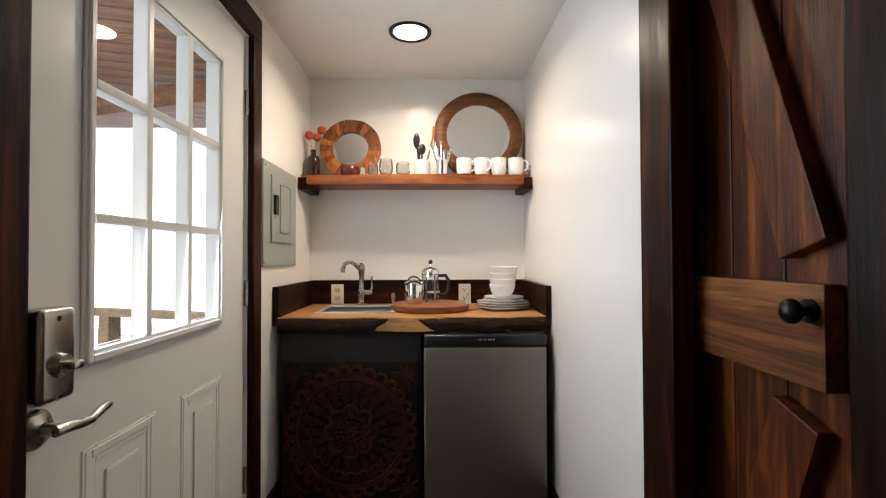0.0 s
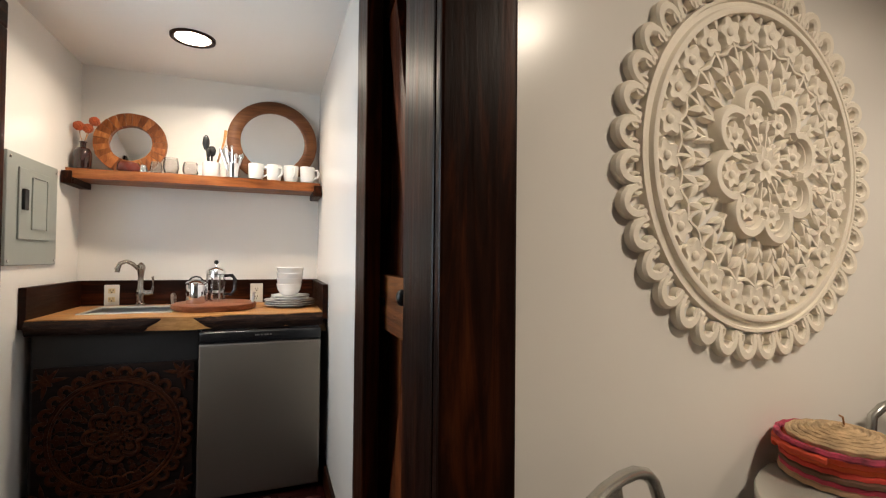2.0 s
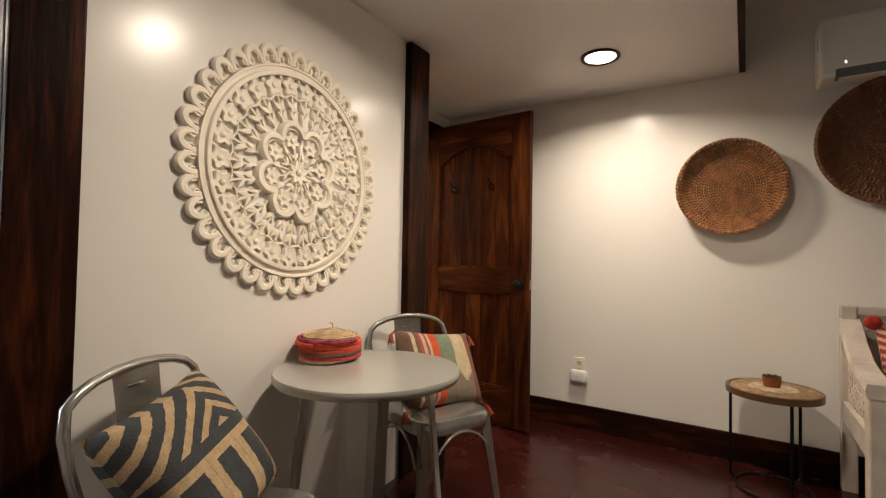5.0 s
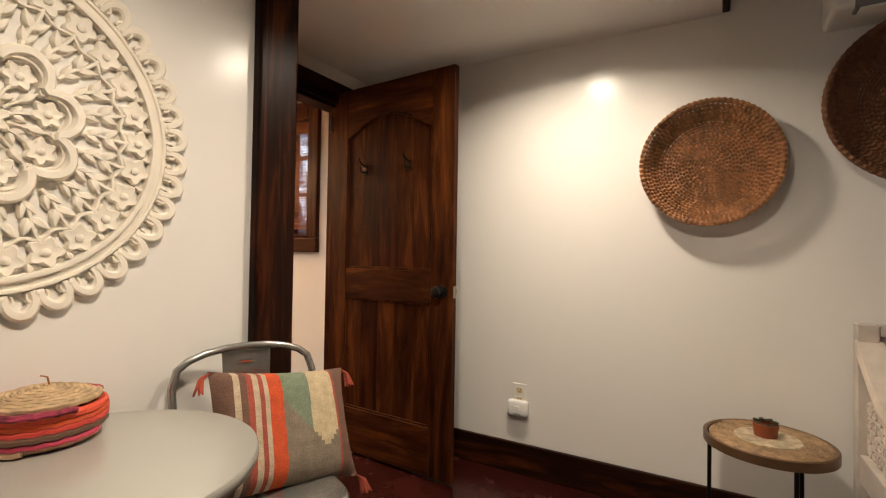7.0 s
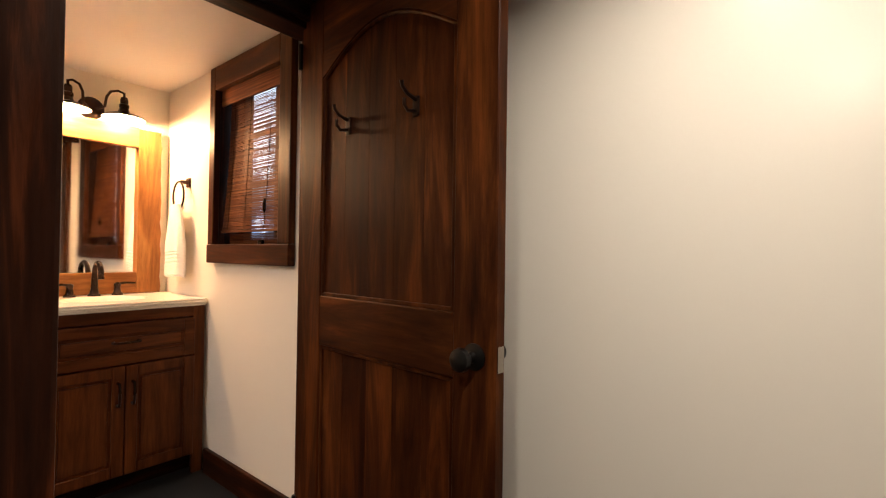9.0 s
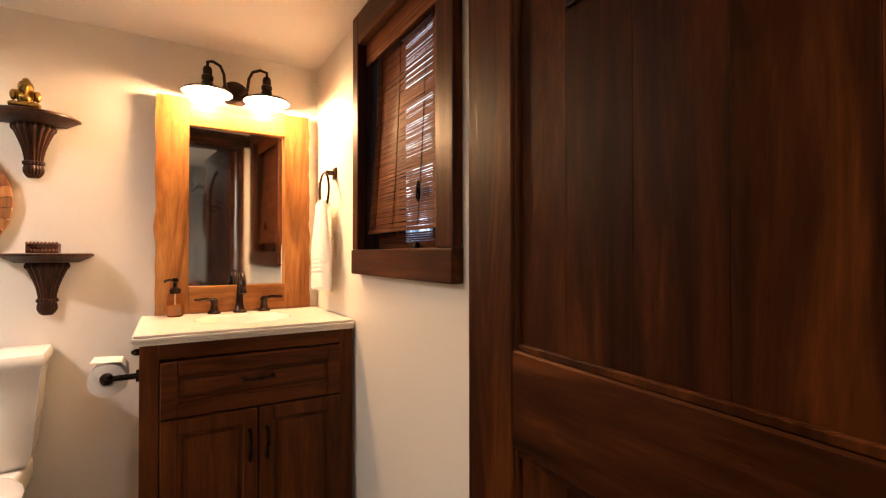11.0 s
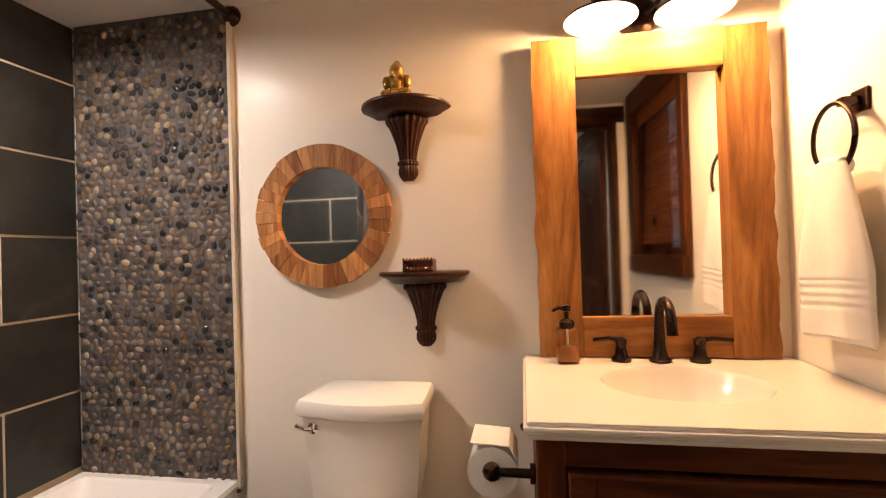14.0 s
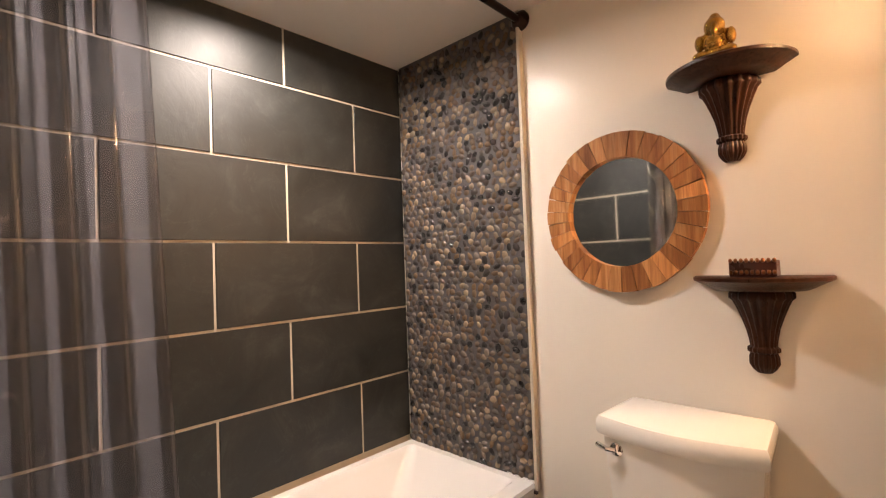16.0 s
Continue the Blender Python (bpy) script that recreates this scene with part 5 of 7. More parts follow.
def cushion(name, label, mat, m, w, h, d, edge_mat=None, tassels=()):
    t = thing(name, m.translation, label, "cushion")
    part("cover", pillow_mesh(w, h, d), mat, t, at=m, smooth=True)
    for sx, sz in tassels:
        bm = bm_new()
        random.seed(int(sx * 3 + sz * 7 + 40))
        for k in range(16):
            a = random.uniform(-0.9, 0.9)
            base = Vector((sx * w / 2 * 0.97, 0, sz * h / 2 * 0.97))
            tip = base + Vector((sx * 0.03 + 0.012 * math.sin(a * 4), 0.012 * math.cos(k), -0.03 - 0.03 * abs(math.cos(a))))
            tube(bm, [base, (base + tip) / 2 + Vector((sx * 0.008, 0, 0.01)), tip], 0.0025, 5, m=m)
        part("tassel", bm, edge_mat, t)
    return t


TASSEL = plain("rust_tassel", (0.45, 0.08, 0.04), 0.9, 0, 0.3, 200, 0.4)
cushion("striped_cushion", "striped woven kilim cushion with rust tassels on the chair", KILIM, CH1 @ pose(0.062, 0.055, 0.452 + 0.14, -30, 7, 3), 0.43, 0.345, 0.11, TASSEL, ((-1, 1), (1, 1), (-1, -1), (1, -1)))
cushion("chevron_cushion", "black and cream geometric woven cushion leaning in the metal chair", CHEV, CH2 @ pose(-0.045, 0.045, 0.452 + 0.15, -36, -8, 4), 0.37, 0.365, 0.15)

# ---- cafe table ----
TCX, TCY, TZ, TR = 1.395, 0.077, 0.703, 0.312
tab = thing("cafe_table", (TCX, TCY, 0), "round silver painted metal cafe table", "table")
part("tabletop", lathe(bm_new(), [(0.0, -0.03), (TR - 0.02, -0.03), (TR - 0.004, -0.028), (TR, -0.02), (TR, -0.006), (TR - 0.003, -0.001), (TR - 0.008, 0.0), (0.0, 0.0)], (TCX, TCY, TZ), 72), TABLE_PAINT, tab, smooth=True)
for k in range(4):
    a = math.radians(35 + 90 * k)
    d, s = Vector((math.cos(a), math.sin(a), 0)), Vector((-math.sin(a), math.cos(a), 0))
    bm, rows = bm_new(), []
    for r, z, w in ((0.205, TZ - 0.031, 0.058), (0.265, 0.0, 0.036)):
        c = Vector((TCX, TCY, z)) + d * r
        rows.append([bm.verts.new(c + s * q * w + d * o) for q, o in ((-1, 0), (-0.55, 0.014), (0.55, 0.014), (1, 0), (0.55, -0.008), (-0.55, -0.008))])
    for i in range(6):
        j = (i + 1) % 6
        bm.faces.new((rows[0][i], rows[0][j], rows[1][j], rows[1][i]))
    bm.faces.new(rows[0][::-1]), bm.faces.new(rows[1])
    part("leg", bm, TABLE_PAINT, tab)

# woven mats
def spiral(bm, centre, r0, r1, pitch, height, thick):
    """A coiled cord from radius r0 to r1."""
    pts, a, rr, k = [], 0.0, r0, 0
    while rr < r1:
        pts.append((centre[0] + rr * math.cos(a), centre[1] + rr * math.sin(a), height(rr) + (0.0011 if k % 2 else -0.0011)))
        da = min(0.5, 0.016 / rr)
        a, rr, k = a + da, rr + pitch * da / (2 * math.pi), k + 1
    return tube(bm, pts, thick, 6)


MC = (1.405, 0.278)
cols = [((0.62, 0.40, 0.24), "natural"), ((0.66, 0.07, 0.13), "pink"), ((0.16, 0.08, 0.05), "brown"), ((0.70, 0.07, 0.05), "red"), ((0.76, 0.11, 0.035), "orange"), ((0.74, 0.09, 0.04), "scarlet")]
for k, (c, nm) in enumerate(cols):
    r = 0.106 + 0.0022 * k
    mt = plain("woven_mat_" + nm, c, 0.85, 0, 0.12, 220, 0.5)
    bm = bm_new()
    z = TZ + 0.009 + k * 0.0118
    off = (0.002 * math.sin(k * 2.2), 0.002 * math.cos(k * 1.7))
    spiral(bm, (MC[0] + off[0], MC[1] + off[1]), 0.01, r, 0.0125, lambda q: z, 0.0075)
    tagged(part("woven_mat", bm, mt, smooth=True), f"round coiled woven placemat in {nm} fibre, stacked on the table", "placemat", "stacked placemats")
bm, bm2 = bm_new(), bm_new()


def lid_height(rr):
    return TZ + 0.079 + 0.030 * (1 - (rr / 0.118) ** 1.3)


spiral(bm, MC, 0.006, 0.098, 0.0115, lid_height, 0.0068)
spiral(bm2, MC, 0.1075, 0.1165, 0.0115, lid_height, 0.0068)
hat = thing("straw_basket", (MC[0], MC[1], TZ + 0.09), "shallow coiled straw basket with red rim atop the mats", "basket")
part("straw_coil", bm, plain("straw", (0.66, 0.47, 0.27), 0.85, 0, 0.25, 220, 0.5), hat, smooth=True)
part("rim_band", bm2, plain("red_straw", (0.62, 0.07, 0.14), 0.85, 0, 0.4, 220, 0.5), hat, smooth=True)
part("loop", tube(bm_new(), [(MC[0] + 0.012, MC[1], TZ + 0.110), (MC[0] + 0.008, MC[1], TZ + 0.129), (MC[0] - 0.004, MC[1], TZ + 0.134)], 0.0018, 6), SLAB, hat)

# ---- bathroom door, standing open ----
bdoor = thing("bathroom_door", (2.965, 0.975, 0.015), "open dark walnut panel door with arched top panel", "door", kind="structure")
DW, DH, DT = 0.845, 2.02, 0.036
dm = Matrix.Translation((2.952, 0.975, 0.015)) @ Matrix.Rotation(math.atan2(-0.815, -0.042), 4, "Z") @ Matrix.Diagonal((1, -1, 1, 1))
# local x runs from hinge to free edge, local y = 0 is the seen face (towards +y local is behind)
side = -1


def dbox(bm, x0, x1, z0, z1, y0, y1, bev=0.003):
    return box(bm, x0, x1, min(side * y0, side * y1), max(side * y0, side * y1), z0, z1, bev, 1, m=dm)


STL = 0.13
part("stile", dbox(bm_new(), 0, STL, 0, DH, 0, DT), DOOR_Z, bdoor)
part("stile", dbox(bm_new(), DW - STL, DW, 0, DH, 0, DT), DOOR_Z, bdoor)
for z0, z1 in ((0, 0.24), (0.852, 1.014)):
    part("rail", dbox(bm_new(), STL, DW - STL, z0, z1, 0, DT), DOOR_Y, bdoor)
arch = [(STL + (DW - 2 * STL) * i / 24, 1.74 + 0.115 * math.sin(math.pi * i / 24)) for i in range(25)]
am = dm @ Matrix.Translation((0, 0, 0)) @ Euler((radians(90), 0, 0)).to_matrix().to_4x4()
bm = bm_new()
prism(bm, arch + [(DW - STL, DH), (STL, DH)], DT, am)
part("arched_rail", bm, DOOR_Y, bdoor)
for z0, z1 in ((0.24, 0.852), (1.014, 1.87)):
    for i in range(5):
        w = (DW - 2 * STL) / 5
        part("panel_board", dbox(bm_new(), STL + i * w + 0.0001, STL + (i + 1) * w - 0.0001, z0, z1, 0.012, 0.026, 0.0006), DOOR_PANEL, bdoor)
bm = bm_new()
for z0, z1 in ((0.24, 0.852), (1.014, 1.74)):
    dbox(bm, STL, STL + 0.012, z0, z1, 0.004, 0.013, 0.002)
    dbox(bm, DW - STL - 0.012, DW - STL, z0, z1, 0.004, 0.013, 0.002)
    dbox(bm, STL + 0.012, DW - STL - 0.012, z0, z0 + 0.012, 0.004, 0.013, 0.002)
    if z1 < 1:
        dbox(bm, STL + 0.012, DW - STL - 0.012, z1 - 0.012, z1, 0.004, 0.013, 0.002)
tube(bm, [(x, -0.008, z - 0.006) for x, z in arch], 0.0065, 6, m=dm)
part("panel_moulding", bm, DOOR_Z, bdoor)
for s in (1, -1):
    y0 = 0 if s > 0 else -DT
    bm = lathe(bm_new(), [(0.032, 0.0), (0.032, 0.004), (0.014, 0.010), (0.011, 0.03), (0.02, 0.036), (0.028, 0.047), (0.026, 0.06), (0.014, 0.067), (0.0, 0.068)], seg=28, m=dm @ Matrix.Translation((DW - 0.062, y0, 0.915)) @ Euler((radians(-90 * s), 0, 0)).to_matrix().to_4x4())
    part("knob", bm, BLACK_IRON, bdoor, "black door knob", smooth=True)
part("latch_plate", box(bm_new(), DW, DW + 0.002, -0.03, -0.006, 0.885, 0.945, m=dm), NICKEL, bdoor)
for z in (0.22, 1.8):
    part("hinge", tube(bm_new(), [(0.0, 0.006, z), (0.0, 0.006, z + 0.09)], 0.007, 10, m=dm), BLACK_IRON, bdoor)
for x in (0.262, 0.566):
    hk = thing("coat_hook", dm @ Vector((x, 0.0, 1.55)), "bronze double coat hook on the walnut door", "coat hook", "coat hooks")
    part("plate", box(bm_new(), x - 0.012, x + 0.012, -0.012, -0.006, 1.53, 1.585, 0.004, m=dm), BRONZE, hk)
    part("lower_hook", tube(bm_new(), [(x, -0.008, 1.545), (x, 0.022, 1.538), (x, 0.036, 1.552), (x, 0.036, 1.568)], 0.005, 8, m=dm), BRONZE, hk, smooth=True)
    part("upper_hook", tube(bm_new(), [(x, -0.008, 1.575), (x, 0.025, 1.583), (x, 0.042, 1.598), (x, 0.046, 1.612)], [0.006, 0.005, 0.005, 0.006], 8, m=dm), BRONZE, hk, smooth=True)


# ---- baskets on the wall ----
def wall_basket(name, label, cy, cz, R, tone, seed):
    random.seed(seed)
    m = Matrix.Translation((EX - 0.008, cy, cz)) @ Euler((0, radians(-90), 0)).to_matrix().to_4x4() @ Matrix.Rotation(seed, 4, "Z")
    t = thing(name, (EX, cy, cz), label, "basket", "wall baskets")
    rows = int(R / 0.0115)
    coil = {"woven_base": ([], []), "woven_rim": ([], [])}
    a, total, k = 0.0, rows * 2 * math.pi, 0
    while a < total:
        q = max(0.02, a / total)
        rr = R * q
        lift = 0.010 + 0.006 * q + 0.062 * max(0, (q - 0.72) / 0.28) ** 1.4
        wob = 0.0018 * noise.noise((a * 0.7, seed, 3))
        odd = 1 if k % 2 else -1
        name_k = "woven_base" if q < 0.72 else "woven_rim"
        pts, rad = coil[name_k]
        pts.append(((rr + wob) * math.cos(a), (rr + wob) * math.sin(a), lift + 0.0022 * odd + 0.0018 * random.random()))
        rad.append((0.0063 if q < 0.72 else 0.0084) + 0.0015 * odd)
        a += min(0.6, 0.0085 / rr)
        k += 1
    for nm, (pts, rad) in coil.items():
        part(nm, tube(bm_new(), pts, rad, 5, m=m), tone, t, smooth=True)
    edge_ring = [((R + 0.003) * math.cos(2 * math.pi * i / 150), (R + 0.003) * math.sin(2 * math.pi * i / 150), 0.081 + (0.002 if i % 2 else -0.002)) for i in range(150)]
    part("rim_braid", tube(bm_new(), edge_ring, [0.0095 + (0.002 if i % 2 else -0.001) for i in range(150)], 6, closed=True, m=m), tone, t, smooth=True)
    return t


SEA = plain("seagrass", (0.42, 0.185, 0.070), 0.6, 0, 0.28, 160, 0.6)
SEA_DARK = plain("dark_seagrass", (0.22, 0.09, 0.036), 0.75, 0, 0.16, 160, 0.6)
wall_basket("wall_basket", "round woven seagrass tray basket hung on the wall", -0.925, 1.508, 0.252, SEA, 1)
wall_basket("wall_basket", "larger darker woven tray basket hung on the wall", -1.60, 1.68, 0.30, SEA_DARK, 2)

# ---- outlet with carbon monoxide plug ----
om = Matrix.Translation((EX, -0.087, 0.395)) @ Euler((radians(90), 0, radians(-90))).to_matrix().to_4x4()
outlet("wall_outlet", om, "white duplex outlet with a plugged alarm below")
plug = thing("plug_in_alarm", (EX - 0.02, -0.085, 0.33), "white oval plug-in alarm on the outlet", "alarm")
bm = box(bm_new(), -0.055, 0.055, -0.105, -0.02, 0.0065, 0.04, 0.018, 3, m=om)
part("housing", bm, MUG, plug, smooth=True)
part("button", box(bm_new(), -0.014, 0.014, -0.062, -0.05, 0.04, 0.043, 0.003, m=om), OUTLET, plug)
part("speaker_slot", box(bm_new(), -0.02, 0.02, -0.09, -0.086, 0.04, 0.0415, m=om), PANEL_GREY, plug)

# ---- side table ----
SC, SZ, SR = (2.965, -1.11), 0.482, 0.19
RATTAN = plain("rattan_top", (0.42, 0.27, 0.14), 0.7, 0, 0.3, 200, 0.6)
st = thing("side_table", (*SC, 0), "round rattan side table on thin black metal legs", "side table")
bm = spiral(bm_new(), SC, 0.006, SR - 0.008, 0.0145, lambda rr: SZ - 0.006, 0.0085)
part("woven_top", bm, RATTAN, st, smooth=True)
part("rim", lathe(bm_new(), [(SR, -0.032), (SR + 0.006, -0.03), (SR + 0.006, 0.0), (SR, 0.003), (SR - 0.008, -0.002), (SR - 0.008, -0.03), (SR - 0.0001, -0.0321)], (*SC, SZ), 56), plain("bronze_rim", (0.16, 0.09, 0.045), 0.4, 0.4, 0.2, 60, 0.1), st, smooth=True)
bm = lathe(bm_new(), [(0.0, 0.001), (0.098, 0.001), (0.1, -0.004), (0.0, -0.004)], (*SC, SZ + 0.004), 40)
doily = tagged(part("pale_mat", bm, plain("pale_raffia", (0.62, 0.5, 0.33), 0.8, 0, 0.3, 240, 0.5)), "pale round raffia mat on the side table", "mat")
for k in range(3):
    a = math.radians(80 + 120 * k)
    c, s = math.cos(a), math.sin(a)
    part("leg", tube(bm_new(), [(SC[0] + (SR - 0.012) * c, SC[1] + (SR - 0.012) * s, SZ - 0.03), (SC[0] + (SR - 0.012) * c, SC[1] + (SR - 0.012) * s, 0.03), (SC[0] + (SR - 0.03) * c, SC[1] + (SR - 0.03) * s, 0.008)], 0.007, 8), BLACK_IRON, st, smooth=True)
part("foot_ring", tube(bm_new(), [(SC[0] + (SR - 0.035) * math.cos(2 * math.pi * i / 40), SC[1] + (SR - 0.035) * math.sin(2 * math.pi * i / 40), 0.007) for i in range(40)], 0.007, 8, closed=True), BLACK_IRON, st, smooth=True)
pot = thing("small_pot", (SC[0] + 0.01, SC[1] + 0.005, SZ + 0.006), "small terracotta pot with a green rim", "pot")
part("pot", lathe(bm_new(), [(0.0, 0.0), (0.034, 0.0), (0.04, 0.045), (0.037, 0.046), (0.034, 0.02), (0.0, 0.02)], (SC[0] + 0.01, SC[1] + 0.005, SZ + 0.006), 28), plain("terracotta", (0.30, 0.07, 0.025), 0.5, 0, 0.2, 60, 0.1), pot, smooth=True)
bm = bm_new()
for k in range(14):
    a = k * 2.39996
    blob(bm, (SC[0] + 0.01 + 0.031 * math.cos(a), SC[1] + 0.005 + 0.031 * math.sin(a), SZ + 0.05 + 0.003 * (k % 3)), (0.009, 0.009, 0.005), 6, 4)
part("moss", bm, plain("moss", (0.09, 0.09, 0.04), 0.9, 0, 0.4, 200, 0.6), pot)

# ---- carved daybed ----
BW = plain("whitewashed_teak", (0.62, 0.55, 0.47), 0.6, 0, 0.16, 50, 0.4)
bed = thing("carved_daybed", (2.9, -2.1, 0), "whitewashed carved wooden daybed with lattice arm", "daybed")
B0, B1, BF = -1.385, -2.95, 2.56
for y in (B0, B1):
    part("back_post", boxed(3.14, 3.20, y - 0.06, y, 0, 0.885, 0.006), BW, bed)
    part("front_post", boxed(BF, BF + 0.075, y - 0.075, y, 0, 0.60, 0.008), BW, bed)
part("crest_rail", boxed(3.145, 3.20, B1, B0 - 0.06, 0.845, 0.885, 0.006), BW, bed)
part("back_rail", boxed(3.15, 3.195, B1, B0 - 0.06, 0.74, 0.762, 0.004), BW, bed)
bm = bm_new()
for i in range(24):
    y = B0 - 0.09 - i * 0.06
    lathe(bm, [(0.026, 0.0), (0.026, 0.018), (0.016, 0.018), (0.016, 0.0001)], seg=14, arc=math.pi, m=Matrix.Translation((3.168, y, 0.79)) @ Euler((0, radians(-90), 0)).to_matrix().to_4x4() @ Matrix.Rotation(math.pi, 4, "Z"))
box(bm, 3.168, 3.185, B1, B0 - 0.06, 0.79, 0.845)
part("scallop_frieze", bm, BW, bed)
for i in range(22):
    y = B0 - 0.10 - i * 0.066
    part("back_spindle", lathe(bm_new(), [(0.008, 0.40), (0.014, 0.44), (0.008, 0.47), (0.013, 0.57), (0.008, 0.68), (0.013, 0.72), (0.008, 0.74)], (3.17, y, 0), 8), BW, bed, smooth=True)
swoop = [(3.15, 0.80), (3.08, 0.765), (2.98, 0.70), (2.86, 0.645), (2.74, 0.625), (2.62, 0.615), (2.555, 0.605)]
bm = bm_new()
rows = []
for x, z in swoop:
    rows.append([bm.verts.new((x, B0 + o, z + h)) for o, h in ((0.01, 0), (0.004, 0.028), (-0.07, 0.028), (-0.078, 0), (-0.07, -0.028), (0.004, -0.028))])
for p, q in zip(rows, rows[1:]):
    for i in range(6):
        j = (i + 1) % 6
        bm.faces.new((p[i], p[j], q[j], q[i]))
bm.faces.new(rows[0]), bm.faces.new(rows[-1][::-1])
part("arm_rail", bm, BW, bed)
part("side_rail", boxed(BF + 0.075, 3.14, B0 - 0.055, B0 - 0.005, 0.33, 0.43, 0.006), BW, bed)
bm = bm_new()
random.seed(5)
for i in range(9):
    for j in range(4):
        x, z = 2.67 + i * 0.055, 0.46 + j * 0.045
        if z > 0.60 + 0.35 * max(0, x - 2.85):
            continue
        mm = Matrix.Translation((x, B0 - 0.03, z)) @ Euler((radians(90), 0, 0)).to_matrix().to_4x4() @ Matrix.Rotation((i + j) * 0.9, 4, "Z")
        tube(bm, [(0.026 * math.cos(a), 0.017 * math.sin(a), 0) for a in [k * math.pi / 5 for k in range(10)]], 0.0075, 6, closed=True, m=mm)
        blob(bm, (0, 0, 0), (0.012, 0.009, 0.008), 6, 4, m=mm)
part("arm_lattice", bm, BW, bed, smooth=True)
part("front_rail", boxed(BF + 0.01, BF + 0.06, B1, B0 - 0.075, 0.37, 0.43, 0.006), BW, bed)
part("low_rail", boxed(BF + 0.01, BF + 0.06, B1, B0 - 0.075, 0.15, 0.2, 0.006), BW, bed)
for i in range(20):
    y = B0 - 0.12 - i * 0.072
    part("front_spindle", lathe(bm_new(), [(0.012, 0.2), (0.018, 0.23), (0.01, 0.26), (0.018, 0.3), (0.01, 0.34), (0.014, 0.37)], (BF + 0.035, y, 0), 8), BW, bed, smooth=True)
part("seat_deck", boxed(BF + 0.06, 3.14, B1, B0 - 0.06, 0.38, 0.42), BW, bed)
part("seat_pad", boxed(BF + 0.03, 3.13, B1 + 0.03, B0 - 0.09, 0.4205, 0.50, 0.025, 3), plain("linen_pad", (0.5, 0.45, 0.38), 0.9, 0, 0.1, 120, 0.3), bed, smooth=True)
pom = cushion("chevron_pillow", "red and white chevron pillow with pompoms on the daybed", REDCHEV, Matrix.Translation((2.98, -1.66, 0.665)) @ Euler((0, 0, radians(-72))).to_matrix().to_4x4() @ pose(0, 0, 0, -14, 0, 0), 0.38, 0.345, 0.13)
for sx in (-1, 1):
    for sz in (-1, 1):
        mm = Matrix.Translation((2.98, -1.66, 0.665)) @ Euler((0, 0, radians(-72))).to_matrix().to_4x4() @ pose(0, 0, 0, -14, 0, 0)
        part("pompom", blob(bm_new(), mm @ Vector((sx * 0.187, 0, sz * 0.17)), (0.032, 0.032, 0.032), 12, 8), plain("red_pompom", (0.55, 0.03, 0.015), 0.95, 0, 0.3, 300, 0.8), pom, smooth=True)

# ---- air conditioner ----
ac = thing("air_conditioner", (EX, -1.7, 1.97), "white split air conditioner high on the wall", "air conditioner")
bm = boxed(3.05, EX, -2.12, -1.30, 1.985, 2.28, 0.02, 3)
part("housing", bm, OUTLET, ac, smooth=True)
part("vent", boxed(3.046, 3.10, -2.09, -1.36, 1.975, 2.02, 0.004), plain("vent_grey", (0.16, 0.16, 0.17), 0.5), ac)
part("louvre", boxed(3.035, 3.085, -2.08, -1.37, 1.966, 1.973, 0.003), OUTLET, ac)
part("status_light", boxed(3.0485, 3.0505, -1.40, -1.395, 2.045, 2.05), LENS, ac)


# ---- bathroom window ----
cas = thing("bathroom_window", (BX, 1.6, 1.1), "dark wood cased window with lowered bamboo blind", "window", kind="structure")
for nm, dims, mt in (("casing", (3.045, BX, 1.188, 1.275, 1.205, 2.075), WINDOW_Z), ("casing", (3.045, BX, 1.848, 1.902, 1.205, 2.075), WINDOW_Z),
                     ("sill_casing", (3.04, BX, 1.186, 1.902, 1.115, 1.2045), WINDOW_Y), ("head_casing", (3.045, BX, 1.2755, 1.8475, 1.96, 2.075), WINDOW_Y)):
    part(nm, boxed(*dims, bevel=0.005), mt, cas)
for nm, dims, mt in (("reveal", (BX + 0.0005, BX + 0.16, WY0, WY0 + 0.012, WZ0 + 0.016, WZ1), DARK_Z), ("reveal", (BX + 0.0005, BX + 0.16, WY1 - 0.012, WY1, WZ0 + 0.016, WZ1), DARK_Z), ("stool", (BX + 0.0005, BX + 0.16, WY0, WY1, WZ0, WZ0 + 0.015), DARK_Y)):
    part(nm, boxed(*dims), mt, cas)
for y in (WY0 + 0.013, WY1 - 0.043):
    part("sash_stile", boxed(BX + 0.125, BX + 0.155, y, y + 0.03, WZ0 + 0.016, WZ1), DARK_Z, cas)
part("muntin", boxed(BX + 0.128, BX + 0.15, 1.542, 1.566, 1.236, WZ1), DARK_Z, cas)
part("sash_rail", boxed(BX + 0.126, BX + 0.154, WY0 + 0.044, WY1 - 0.044, WZ0 + 0.016, 1.235), DARK_Y, cas)
for z in (1.50, 1.75):
    part("muntin", boxed(BX + 0.1285, BX + 0.1495, WY0 + 0.044, 1.5415, z, z + 0.022), DARK_Y, cas)
    part("muntin", boxed(BX + 0.1285, BX + 0.1495, 1.5665, WY1 - 0.044, z, z + 0.022), DARK_Y, cas)
pane = part("pane", boxed(BX + 0.138, BX + 0.141, WY0 + 0.02, WY1 - 0.02, WZ0 + 0.02, WZ1), PANE, cas)
pane.visible_shadow = False


